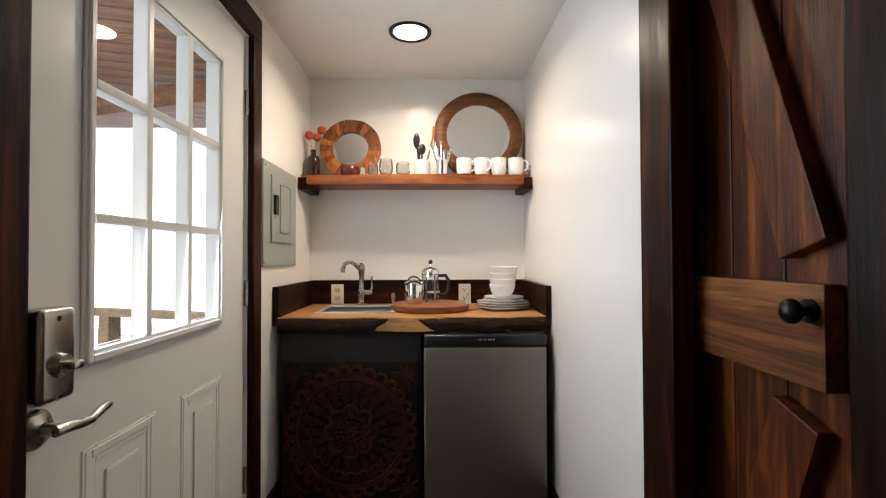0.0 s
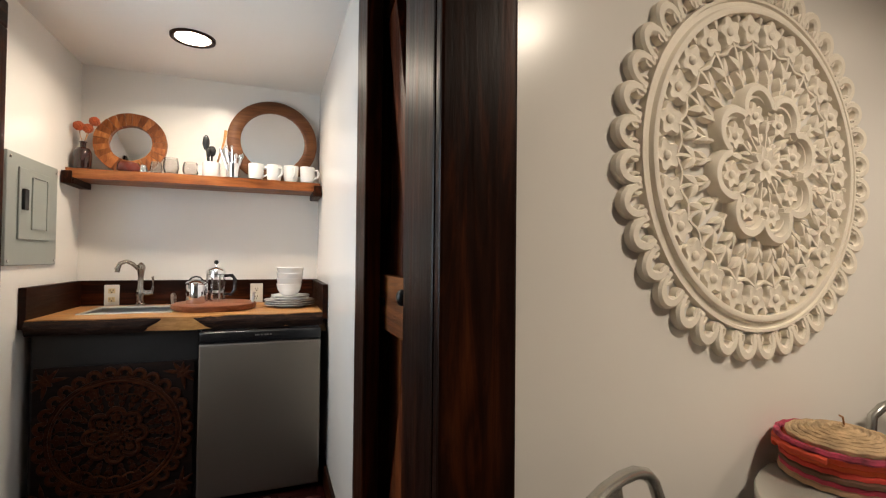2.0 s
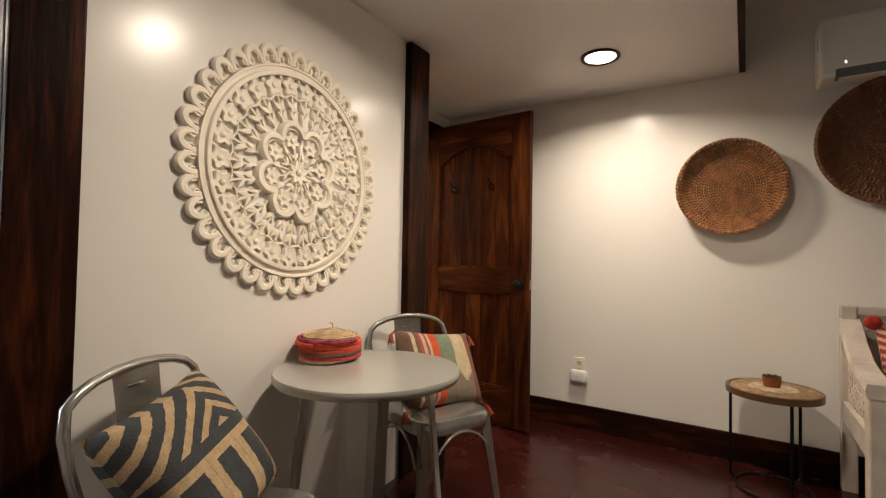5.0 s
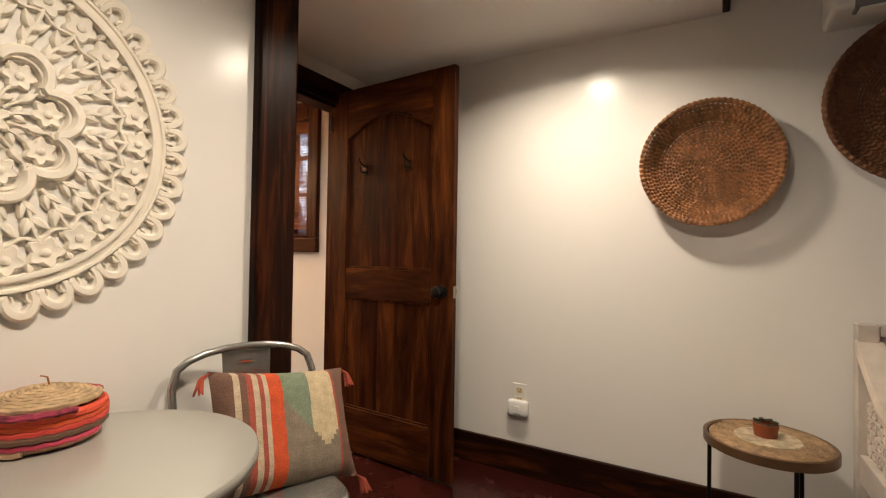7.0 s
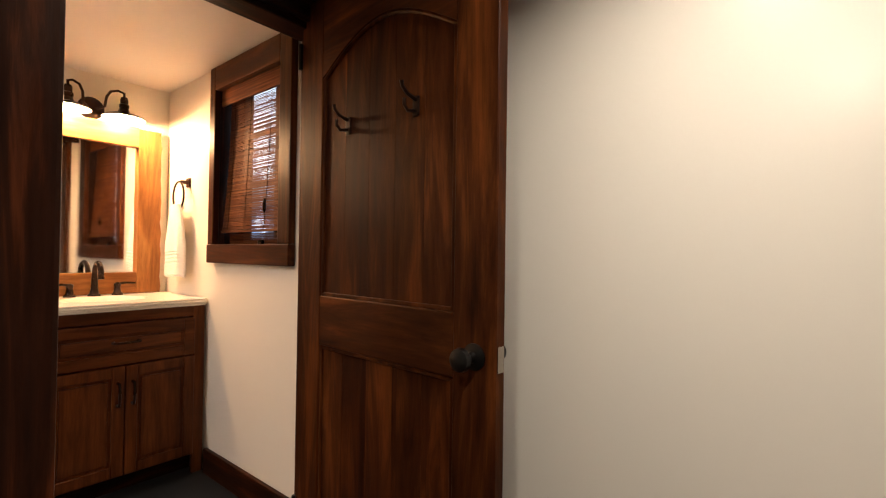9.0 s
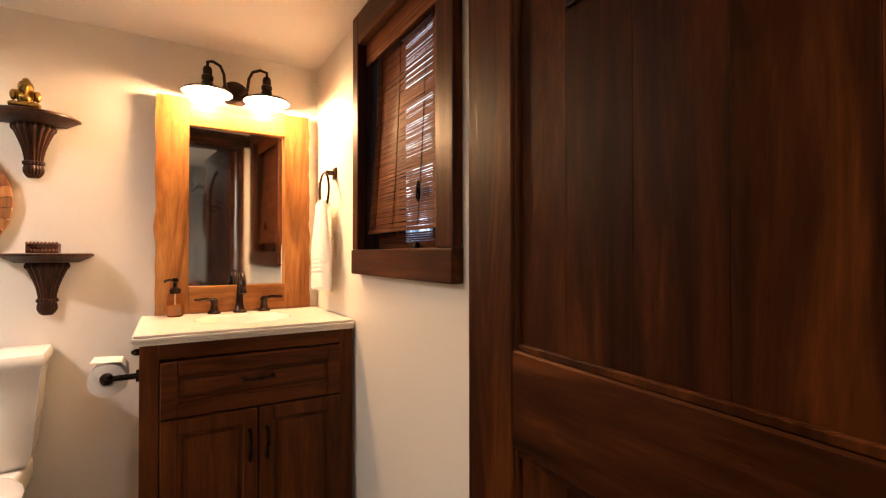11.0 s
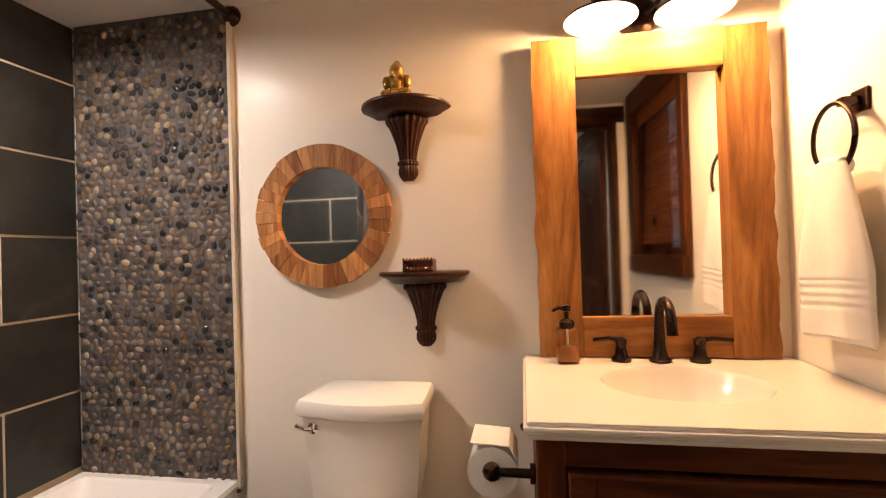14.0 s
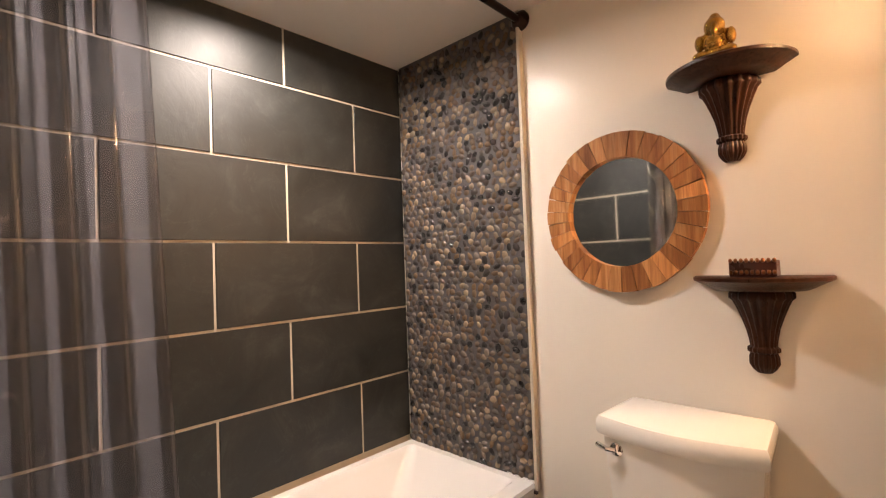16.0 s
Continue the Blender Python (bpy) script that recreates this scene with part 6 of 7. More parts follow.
def sky_and_trees():
    """Bright sky above, dark boughs below and across it."""
    m, n, l, p = material("window_daylight")
    tc, sep, up, total = n.new("ShaderNodeTexCoord"), n.new("ShaderNodeSeparateXYZ"), n.new("ShaderNodeMath"), n.new("ShaderNodeMath")
    l.new(tc.outputs["Object"], sep.inputs[0])
    up.operation, total.operation = "MULTIPLY_ADD", "ADD"
    up.inputs[1].default_value, up.inputs[2].default_value = 0.16, -0.29
    l.new(sep.outputs[2], up.inputs[0])
    l.new(up.outputs[0], total.inputs[0])
    l.new(noise_node(n, l, coords(n, l, (1, 1, 1)), 3.2, 6, 0.8, 0.65), total.inputs[1])
    col = ramp_node(n, l, total.outputs[0], [(0.40, (0.015, 0.02, 0.03)), (0.48, (0.10, 0.15, 0.25)), (0.55, (0.66, 0.82, 1.0))])
    p.inputs["Base Color"].default_value = (0, 0, 0, 1)
    l.new(col, p.inputs["Emission Color"])
    p.inputs["Emission Strength"].default_value = 2.6
    return m


setting("backdrop_window", boxed(4.4, 4.45, -0.4, 4.6, 0.0, 3.6), sky_and_trees(), "pale blue daylight and trees beyond the window", "backdrop")
BAMBOO = wood("bamboo_slats", (0.05, 0.014, 0.005), (0.16, 0.05, 0.016), (0.29, 0.11, 0.038), "y", 0.55, 0.2, 60, spec=0.08)
blind = thing("bamboo_blind", (BX + 0.02, 1.56, 1.262), "lowered woven bamboo roman blind in the window", "blind")


def blind_x(z):
    """The blind hangs back at its head and flares out over the sill."""
    t = min(1.0, max(0.0, (z - 1.26) / 0.55))
    return BX + 0.014 + 0.032 * t ** 0.75


random.seed(11)
bm = bm_new()
z = 1.275
while z < 1.985:
    t = 0.0040 + 0.0016 * random.random()
    x = blind_x(z) + 0.0008 * random.uniform(-1, 1)
    open_up = 0.35 + 0.65 * min(1, max(0, (z - 1.4) / 0.4))
    sag = 0.0015 * random.uniform(-1, 1)
    ends = (1.272, 1.832 + 0.012 * (1 - min(1, (z - 1.27) / 0.2)) + 0.006 * random.random())
    mid = (ends[0] + ends[1]) / 2
    for a, b, za, zb in ((ends[0], mid, z, z + sag), (mid, ends[1], z + sag, z)):
        v = [bm.verts.new((x + dx, y, zz + dz)) for y, zz in ((a, za), (b, zb)) for dx, dz in ((0, 0), (0.0016, 0), (0.0016, t), (0, t))]
        for q in ((0, 1, 2, 3), (7, 6, 5, 4), (0, 4, 5, 1), (1, 5, 6, 2), (2, 6, 7, 3), (3, 7, 4, 0)):
            bm.faces.new([v[i] for i in q])
    z += t + 0.0005 + (0.0009 + 0.0012 * random.random()) * open_up * (0.5 + 1.2 * max(0, noise.noise((0, 3, z * 22)) + 0.35))
part("slats", bm, BAMBOO, blind, "reddish bamboo slats", kind="stuff")
for y in (1.32, 1.46, 1.64, 1.79):
    part("cord", tube(bm_new(), [(blind_x(z) - 0.0012, y, z) for z in [1.272 + 0.089 * k for k in range(9)]], 0.0011, 5), WINDOW_Z, blind)
part("bottom_bar", boxed(BX + 0.010, BX + 0.022, 1.272, 1.846, 1.262, 1.2735, 0.002), BAMBOO, blind)
part("valance", boxed(BX + 0.004, BX + 0.012, 1.2765, 1.8465, 1.885, 1.995, 0.002), BAMBOO, blind)
part("cord_tassel", lathe(bm_new(), [(0.003, 0.062), (0.007, 0.05), (0.007, 0.012), (0.002, 0.0)], (BX + 0.012, 1.45, 1.345), 10), BRONZE, blind)
bm = bm_new()
for k in range(8):
    z0 = 1.203 + k * 0.0072
    box(bm, BX + 0.052 + 0.001 * (k % 2), BX + 0.056 + 0.001 * (k % 2), 1.28, 1.84, z0, z0 + 0.0058)
part("folded_slats", bm, BAMBOO, blind)
part("sash_lock", boxed(BX + 0.035, BX + 0.05, 1.51, 1.545, 1.2005, 1.226, 0.004), BRONZE, cas)

# ---- vanity ----
VT, VF, VX0, VX1 = 0.935, 1.945, 2.352, 3.07
van = thing("vanity_cabinet", (2.71, 2.2, BATH_FLOOR), "dark walnut vanity cabinet with drawer and doors", "cabinet")
part("body", boxed(VX0 + 0.0405, VX1 - 0.0205, VF + 0.04, BY - 0.002, BATH_FLOOR + 0.09, VT - 0.105, 0.003), VAN_Z, van)
for x0, x1 in ((VX0 + 0.022, VX0 + 0.04), (VX1 - 0.02, VX1 - 0.002)):
    part("side_panel", boxed(x0, x1, VF + 0.04, BY - 0.002, BATH_FLOOR + 0.09, VT - 0.035, 0.002), VAN_Z, van)
part("toe_kick", boxed(VX0 + 0.04, VX1 - 0.01, VF + 0.10, BY - 0.002, BATH_FLOOR, BATH_FLOOR + 0.0895), DARK_X, van)
for x0, x1 in ((VX0 + 0.022, VX0 + 0.075), (VX1 - 0.055, VX1 - 0.002)):
    part("stile", boxed(x0, x1, VF + 0.018, VF + 0.0395, BATH_FLOOR, VT - 0.035, 0.003), VAN_Z, van)
part("top_rail", boxed(VX0 + 0.0755, VX1 - 0.0555, VF + 0.018, VF + 0.0395, VT - 0.085, VT - 0.035, 0.003), VAN_X, van)


def raised_front(name, x0, x1, z0, z1, mat, parent):
    f = part(name, boxed(x0, x1, VF + 0.004, VF + 0.0175, z0, z1, 0.004), mat, parent)
    bm = bm_new()
    w = 0.048
    for a, b, c, d in ((x0, x0 + w, z0, z1), (x1 - w, x1, z0, z1), (x0 + w, x1 - w, z0, z0 + w), (x0 + w, x1 - w, z1 - w, z1)):
        box(bm, a, b, VF - 0.006, VF + 0.0035, c, d, 0.003, 1)
    part("frame", bm, mat, f)
    part("field", boxed(x0 + w + 0.012, x1 - w - 0.012, VF - 0.003, VF + 0.0035, z0 + w + 0.012, z1 - w - 0.012, 0.006, 2), mat, f)
    return f


def pull(parent, a, b):
    bm = bm_new()
    a, b = Vector(a), Vector(b)
    o = Vector((0, -0.028, 0))
    tube(bm, [a, a + o * 0.8, a.lerp(b, 0.15) + o, a.lerp(b, 0.5) + o * 1.12, a.lerp(b, 0.85) + o, b + o * 0.8, b], [0.007, 0.006, 0.0055, 0.006, 0.0055, 0.006, 0.007], 8)
    part("pull", bm, BRONZE, parent, smooth=True)


xa, xb = VX0 + 0.078, VX1 - 0.058
xm = (xa + xb) / 2
dr = raised_front("drawer_front", xa, xb, 0.665, VT - 0.09, VAN_X, van)
pull(dr, (xm - 0.048, VF - 0.004, 0.765), (xm + 0.048, VF - 0.004, 0.765))
for x0, x1, hx in ((xa, xm - 0.002, xm - 0.028), (xm + 0.002, xb, xm + 0.028)):
    d = raised_front("cabinet_door", x0, x1, 0.175, 0.658, VAN_Z, van)
    pull(d, (hx, VF - 0.006, 0.49), (hx, VF - 0.006, 0.585))
vtop = thing("vanity_sink", (2.71, 2.2, VT - 0.034), "cream cultured marble sink top with oval basin on the vanity", "sink")
BC, BA, BB = (2.712, 2.225), 0.18, 0.148
bm = bm_new()
N = 48
oval = [(BC[0] + BA * math.cos(2 * math.pi * i / N), BC[1] + BB * math.sin(2 * math.pi * i / N)) for i in range(N)]
X0, X1, Y0, Y1 = VX0, VX1, VF - 0.005, BY - 0.002
TOP_IN = 0.007


def to_rect(x, y):
    dx, dy = x - BC[0], y - BC[1]
    k = min(((X1 if dx > 0 else X0 + TOP_IN) - BC[0]) / dx if abs(dx) > 1e-9 else 9, ((Y1 if dy > 0 else Y0 + TOP_IN) - BC[1]) / dy if abs(dy) > 1e-9 else 9)
    return BC[0] + dx * k, BC[1] + dy * k


inner = [bm.verts.new((x, y, VT)) for x, y in oval]
outer = [bm.verts.new((*to_rect(x, y), VT)) for x, y in oval]
for i in range(N):
    j = (i + 1) % N
    bm.faces.new((inner[i], inner[j], outer[j], outer[i]))
for cx, cy in ((X0 + TOP_IN, Y0 + TOP_IN), (X1, Y0 + TOP_IN), (X0 + TOP_IN, Y1), (X1, Y1)):
    near = sorted(range(N), key=lambda i: (outer[i].co.x - cx) ** 2 + (outer[i].co.y - cy) ** 2)[:2]
    bm.faces.new((outer[near[0]], outer[near[1]], bm.verts.new((cx, cy, VT))))
part("deck", bm, MARBLE, vtop)
bm = bm_new()
prev = [bm.verts.new((x, y, VT)) for x, y in oval]
for s, dz in ((0.985, -0.003), (0.955, -0.014), (0.9, -0.036), (0.8, -0.066), (0.62, -0.094), (0.36, -0.11), (0.06, -0.115)):
    ring = [bm.verts.new((BC[0] + (x - BC[0]) * s, BC[1] + (y - BC[1]) * s, VT + dz)) for x, y in oval]
    for i in range(N):
        j = (i + 1) % N
        bm.faces.new((prev[i], prev[j], ring[j], ring[i]))
    prev = ring
bm.faces.new(prev)
part("basin", bm, MARBLE, vtop, smooth=True)
bm = bm_new()
for off, z0, z1 in ((0.006, VT - 0.008, VT - 0.0006), (0.0, VT - 0.019, VT - 0.0085), (0.004, VT - 0.025, VT - 0.0195), (0.009, VT - 0.034, VT - 0.0255)):
    box(bm, X0 + off, X1, Y0 + off, Y0 + 0.05, z0, z1, 0.003, 2)
    box(bm, X0 + off, X0 + 0.05, Y0 + 0.051, Y1, z0, z1, 0.003, 2)
part("moulded_edge", bm, MARBLE, vtop, smooth=True)
part("drain", lathe(bm_new(), [(0.0, 0.004), (0.014, 0.004), (0.02, 0.001), (0.02, 0.0)], (BC[0], BC[1], VT - 0.1145), 20), BRONZE, vtop, smooth=True)

# faucet
tapb = thing("vanity_faucet", (2.715, 2.41, VT), "oil-rubbed bronze widespread faucet with lever handles", "faucet")
FX, FY = 2.718, 2.42
part("spout_base", lathe(bm_new(), [(0.028, 0.0), (0.028, 0.006), (0.02, 0.014), (0.015, 0.04), (0.014, 0.09)], (FX, FY, VT + 0.001), 24), BRONZE, tapb, smooth=True)
sp = [(FX, FY, VT + 0.085)] + [(FX, FY - 0.055 + 0.055 * math.cos(a), VT + 0.115 + 0.055 * math.sin(a)) for a in [math.pi * k / 8 for k in range(8)]] + [(FX, FY - 0.112, VT + 0.09)]
part("spout", tube(bm_new(), sp, [0.014] + [0.012] * 8 + [0.014], 14), BRONZE, tapb, smooth=True)
for s in (-1, 1):
    hx = FX + s * 0.10
    part("handle_base", lathe(bm_new(), [(0.026, 0.0), (0.026, 0.006), (0.017, 0.016), (0.013, 0.04), (0.016, 0.052), (0.016, 0.06), (0.006, 0.066), (0.0, 0.067)], (hx, FY, VT + 0.001), 22), BRONZE, tapb, smooth=True)
    part("handle_lever", tube(bm_new(), [(hx, FY, VT + 0.058), (hx + s * 0.03, FY - 0.008, VT + 0.064), (hx + s * 0.075, FY - 0.02, VT + 0.062)], [0.007, 0.006, 0.005], 8), BRONZE, tapb, smooth=True)
soap = thing("soap_dispenser", (2.474, 2.40, VT), "amber glass soap bottle with bronze pump", "soap dispenser")
bm = boxed(2.444, 2.504, 2.37, 2.43, VT + 0.001, VT + 0.095, 0.012, 3)
part("bottle", bm, glass("amber_glass", (0.95, 0.72, 0.45), 0.02), soap, smooth=True)
part("soap", boxed(2.449, 2.499, 2.375, 2.425, VT + 0.006, VT + 0.05, 0.01, 2), plain("amber_soap", (0.45, 0.2, 0.06), 0.2), soap, smooth=True)
bm = lathe(bm_new(), [(0.02, 0.094), (0.021, 0.098), (0.021, 0.112), (0.012, 0.118), (0.006, 0.12), (0.006, 0.14), (0.012, 0.142), (0.012, 0.156), (0.0, 0.158)], (2.474, 2.40, VT), 22)
tube(bm, [(2.474, 2.40, VT + 0.148), (2.45, 2.392, VT + 0.15), (2.435, 2.388, VT + 0.142)], 0.005, 8)
part("pump", bm, BRONZE, soap, smooth=True)
part("dip_tube", tube(bm_new(), [(2.474, 2.40, VT + 0.012), (2.474, 2.40, VT + 0.095)], 0.003, 6), OUTLET, soap)

# ---- mirror over the vanity ----
mir = thing("vanity_mirror", (2.715, BY, VT + 0.01), "rectangular mirror in a live-edge honey wood frame", "mirror")
MX0, MX1, MZ0, MZ1 = 2.402, 3.035, VT + 0.004, 1.85
GX0, GX1, GZ0m, GZ1m = 2.522, 2.915, 1.052, 1.735
fm = ring_on_wall(0, BY - 0.003, 0)
left = [(MX0 + 0.007 * noise.noise((k * 0.3, 2, 6)) + 0.0012 * math.sin(k * 0.9), MZ0 + (MZ1 - MZ0) * k / 30) for k in range(31)]
part("frame_left", prism(bm_new(), [(GX0 + 0.001, MZ0), (GX0 + 0.001, MZ1)] + left[::-1], 0.038, fm), MIRROR_WOOD_Z, mir)
right = [(MX1 - 0.006 + 0.006 * noise.noise((k * 0.5, 7, 1)) - 0.006 * (k / 30), MZ0 + (MZ1 - MZ0 - 0.012) * k / 30) for k in range(31)]
part("frame_right", prism(bm_new(), [(GX1 - 0.001, MZ1 - 0.012), (GX1 - 0.001, MZ0)] + right, 0.038, fm), MIRROR_WOOD_Z, mir)
part("frame_top", boxed(GX0 + 0.0015, GX1 - 0.0015, BY - 0.039, BY - 0.003, GZ1m, MZ1 - 0.004, 0.003), MIRROR_WOOD_X, mir)
part("frame_bottom", boxed(GX0 + 0.0015, GX1 - 0.0015, BY - 0.039, BY - 0.003, MZ0, GZ0m, 0.003), MIRROR_WOOD_X, mir)
glass_m = Matrix.Translation(((GX0 + GX1) / 2, BY - 0.019, 0)) @ Matrix.Rotation(radians(2.2), 4, "Z")
GW = (GX1 - GX0) / 2
part("glass", box(bm_new(), -GW, GW, -0.002, 0.002, GZ0m - 0.002, GZ1m + 0.002, m=glass_m), MIRROR, mir, "mirror glass")
part("glass_bevel", box(bm_new(), -GW, GW, -0.0026, -0.0022, GZ0m - 0.001, GZ0m + 0.006, m=glass_m), CHROME, mir)

# ---- vanity light ----
lamp = thing("vanity_light", (2.70, BY, 1.90), "two-arm bronze barn light with white shades, lit", "wall lamp")
pm = ring_on_wall(2.702, BY - 0.001, 1.905)
part("wall_plate", lathe(bm_new(), [(0.058, 0.0), (0.058, 0.008), (0.045, 0.022), (0.02, 0.03), (0.0, 0.031)], seg=36, m=pm), BRONZE, lamp, smooth=True)
for s, lx in ((-1, 2.587), (1, 2.822)):
    LZ = 1.868
    part("arm", tube(bm_new(), [(2.702 + s * 0.02, BY - 0.03, 1.90), (2.702 + s * 0.045, BY - 0.06, 1.915), (2.702 + s * 0.05, BY - 0.07, 1.965), (2.702 + s * 0.065, BY - 0.078, 1.995), (2.702 + s * 0.095, BY - 0.088, 2.005), (lx, BY - 0.098, 1.995), (lx, BY - 0.1, 1.96)], 0.0065, 10), BRONZE, lamp, smooth=True)
    c = (lx, 2.39, LZ)
    part("socket_cap", lathe(bm_new(), [(0.0, 0.105), (0.014, 0.105), (0.018, 0.095), (0.018, 0.07), (0.023, 0.066), (0.023, 0.052), (0.019, 0.048), (0.027, 0.028), (0.034, 0.022), (0.0, 0.022)], c, 28), BRONZE, lamp, smooth=True)
    sh = part("shade", lathe(bm_new(), [(0.030, 0.024), (0.05, 0.019), (0.075, 0.010), (0.094, 0.0), (0.096, -0.006)], c, 40, cap=False), BRONZE, lamp, smooth=True)
    part("shade_lining", lathe(bm_new(), [(0.02, 0.0205), (0.048, 0.0165), (0.073, 0.0075), (0.092, -0.0025), (0.0952, -0.0068)], c, 40, cap=False), MUG, sh, smooth=True)
    part("bulb", blob(bm_new(), (lx, 2.39, LZ - 0.002), (0.028, 0.028, 0.028), 16, 10), BULB, lamp, smooth=True).visible_shadow = False

# ---- towel ring ----
tr = thing("towel_ring", (BX, 2.2, 1.54), "bronze towel ring on the wall beside the vanity", "towel ring")
bm = box(bm_new(), BX - 0.008, BX, 2.175, 2.225, 1.515, 1.565, 0.004)
box(bm, BX - 0.045, BX - 0.008, 2.19, 2.21, 1.53, 1.55, 0.004)
part("mount", bm, BRONZE, tr)
RC = (BX - 0.043, 2.225, 1.468)
part("ring", tube(bm_new(), [(RC[0], RC[1] + 0.068 * math.cos(2 * math.pi * k / 40), RC[2] + 0.075 * math.sin(2 * math.pi * k / 40)) for k in range(40)], 0.0055, 8, closed=True), BRONZE, tr, smooth=True)
TOWEL = plain("white_terry", (0.86, 0.84, 0.80), 0.95, 0, 0.02, 300, 0.5)
bm, rows = bm_new(), []
TW0, TWZ = RC[1] - 0.002, 1.035
for i in range(81):
    t = i / 80
    z = 1.412 + (TWZ - 1.412) * t
    half = 0.05 + 0.065 * min(1, t * 1.7) ** 0.8
    deep = (0.016 + 0.012 * min(1, t * 2)) * (1 if t < 0.98 else 0.8) * (0.88 if 0.66 < t < 0.82 and int(t * 80) % 4 < 2 else 1.0)
    ring = []
    for j in range(40):
        a = 2 * math.pi * j / 40
        fold = 1 + (0.16 * math.sin(a * 5 + 0.6 * t) + 0.10 * noise.noise((math.cos(a) * 2, math.sin(a) * 2, t * 3))) * min(1, 0.3 + t * 1.5)
        ring.append(bm.verts.new((RC[0] - 0.012 + deep * fold * math.sin(a), TW0 + half * math.cos(a), z + 0.006 * math.sin(a * 2) * t)))
    rows.append(ring)
for p, q in zip(rows, rows[1:]):
    for j in range(40):
        k = (j + 1) % 40
        bm.faces.new((p[j], p[k], q[k], q[j]))
bm.faces.new(rows[0]), bm.faces.new(rows[-1][::-1])
bmesh.ops.recalc_face_normals(bm, faces=bm.faces[:])
towel = thing("hand_towel", (RC[0], TW0, TWZ), "white terry hand towel hanging through the ring", "towel")
part("cloth", bm, TOWEL, towel, smooth=True)
part("fold", tube(bm_new(), [(RC[0] - 0.004, RC[1] - 0.04 + 0.012 * k, 1.402 + 0.006 * math.sin(k * 0.5)) for k in range(9)], 0.02, 10), TOWEL, towel, smooth=True)

# ---- corbel shelves ----
CORBEL = wood("corbel_wood", (0.014, 0.005, 0.003), (0.04, 0.014, 0.007), (0.075, 0.028, 0.013), "z", 0.3, 0.2, 20)


def corbel(cx, top_z, label):
    t = thing("corbel_shelf", (cx, BY, top_z), label, "shelf", "corbel shelves")
    prof = [(0.0, -0.034), (0.094, -0.034), (0.108, -0.027), (0.112, -0.024), (0.128, -0.016), (0.140, -0.010), (0.140, -0.003), (0.136, 0.0), (0.0, 0.0)]
    m = Matrix.Translation((cx, BY - 0.001, top_z)) @ Matrix.Rotation(math.pi, 4, "Z")
    slim = m @ Matrix.Diagonal((0.82, 0.85, 1.06, 1))
    part("shelf_top", lathe(bm_new(), prof, seg=36, arc=math.pi, m=m), CORBEL, t, smooth=True)
    body = [(0.072, -0.033), (0.078, -0.04), (0.078, -0.05), (0.07, -0.056), (0.062, -0.07), (0.05, -0.095), (0.04, -0.12), (0.034, -0.145), (0.032, -0.158), (0.039, -0.162), (0.039, -0.170), (0.032, -0.174), (0.036, -0.184), (0.036, -0.198), (0.028, -0.21), (0.018, -0.218), (0.0, -0.218)]
    bm = lathe(bm_new(), body, seg=72, arc=math.pi, m=slim, lobes=18, depth=0.05)
    part("fluted_corbel", bm, CORBEL, t, smooth=True)
    return t


corbel(2.018, 1.703, "dark carved wooden corbel shelf holding a gold figurine")
corbel(2.060, 1.192, "dark carved wooden corbel shelf holding a small box")
GOLD = plain("gold_paint", (0.55, 0.33, 0.08), 0.22, 0.95, 0.25, 200, 0.3)
bm = bm_new()
fc = Vector((2.01, BY - 0.075, 1.7045))
for off, rad in (((0, 0, 0.016), (0.038, 0.03, 0.016)), ((0, 0, 0.042), (0.026, 0.022, 0.026)), ((0, -0.006, 0.082), (0.023, 0.021, 0.024)), ((0, 0, 0.104), (0.012, 0.012, 0.012)), ((-0.024, 0, 0.062), (0.012, 0.012, 0.010)), ((0.024, 0, 0.062), (0.012, 0.012, 0.010)),
                 ((-0.033, -0.006, 0.05), (0.011, 0.012, 0.02)), ((0.033, -0.006, 0.05), (0.011, 0.012, 0.02)), ((-0.027, -0.02, 0.014), (0.02, 0.016, 0.012)), ((0.027, -0.02, 0.014), (0.02, 0.016, 0.012)), ((0.004, -0.028, 0.066), (0.008, 0.008, 0.02)), ((0, -0.018, 0.04), (0.018, 0.014, 0.018))):
    blob(bm, fc + Vector(off), rad, 14, 9)
fig = tagged(part("gold_figurine", bm, GOLD, smooth=True), "small gold seated figurine on the corbel shelf", "figurine")
melt = fig.modifiers.new("melt", "REMESH")
melt.mode, melt.voxel_size, melt.use_smooth_shade = "VOXEL", 0.0018, True
bx = thing("trinket_box", (2.062, BY - 0.075, 1.193), "small red-brown beaded trinket box on the corbel shelf", "box")
BOXM = plain("red_lacquer", (0.09, 0.022, 0.012), 0.3, 0.2, 0.3, 120, 0.2)
part("box", boxed(2.062 - 0.045, 2.062 + 0.045, BY - 0.105, BY - 0.05, 1.193, 1.229, 0.003), BOXM, bx)
bm = bm_new()
for k in range(9):
    for zz in (1.203, 1.2295):
        blob(bm, (2.062 - 0.041 + k * 0.0103, BY - 0.1055, zz), (0.0042, 0.0042, 0.0055), 8, 5)
part("beads", bm, plain("copper_beads", (0.35, 0.14, 0.06), 0.3, 0.6, 0.2, 100, 0), bx, smooth=True)

# ---- round mirror ----
segment_mirror("round_mirror", "round mirror framed in reclaimed wood wedges on the wall", ring_on_wall(1.737, BY - 0.002, 1.376), 0.228, 0.156, 34, PATCH)

# ---- toilet ----
toi = thing("toilet", (1.91, 2.3, BATH_FLOOR), "white porcelain two-piece toilet", "toilet")
TF, TB, TX0, TX1, TLZ = 2.285, 2.478, 1.728, 2.092, 0.853


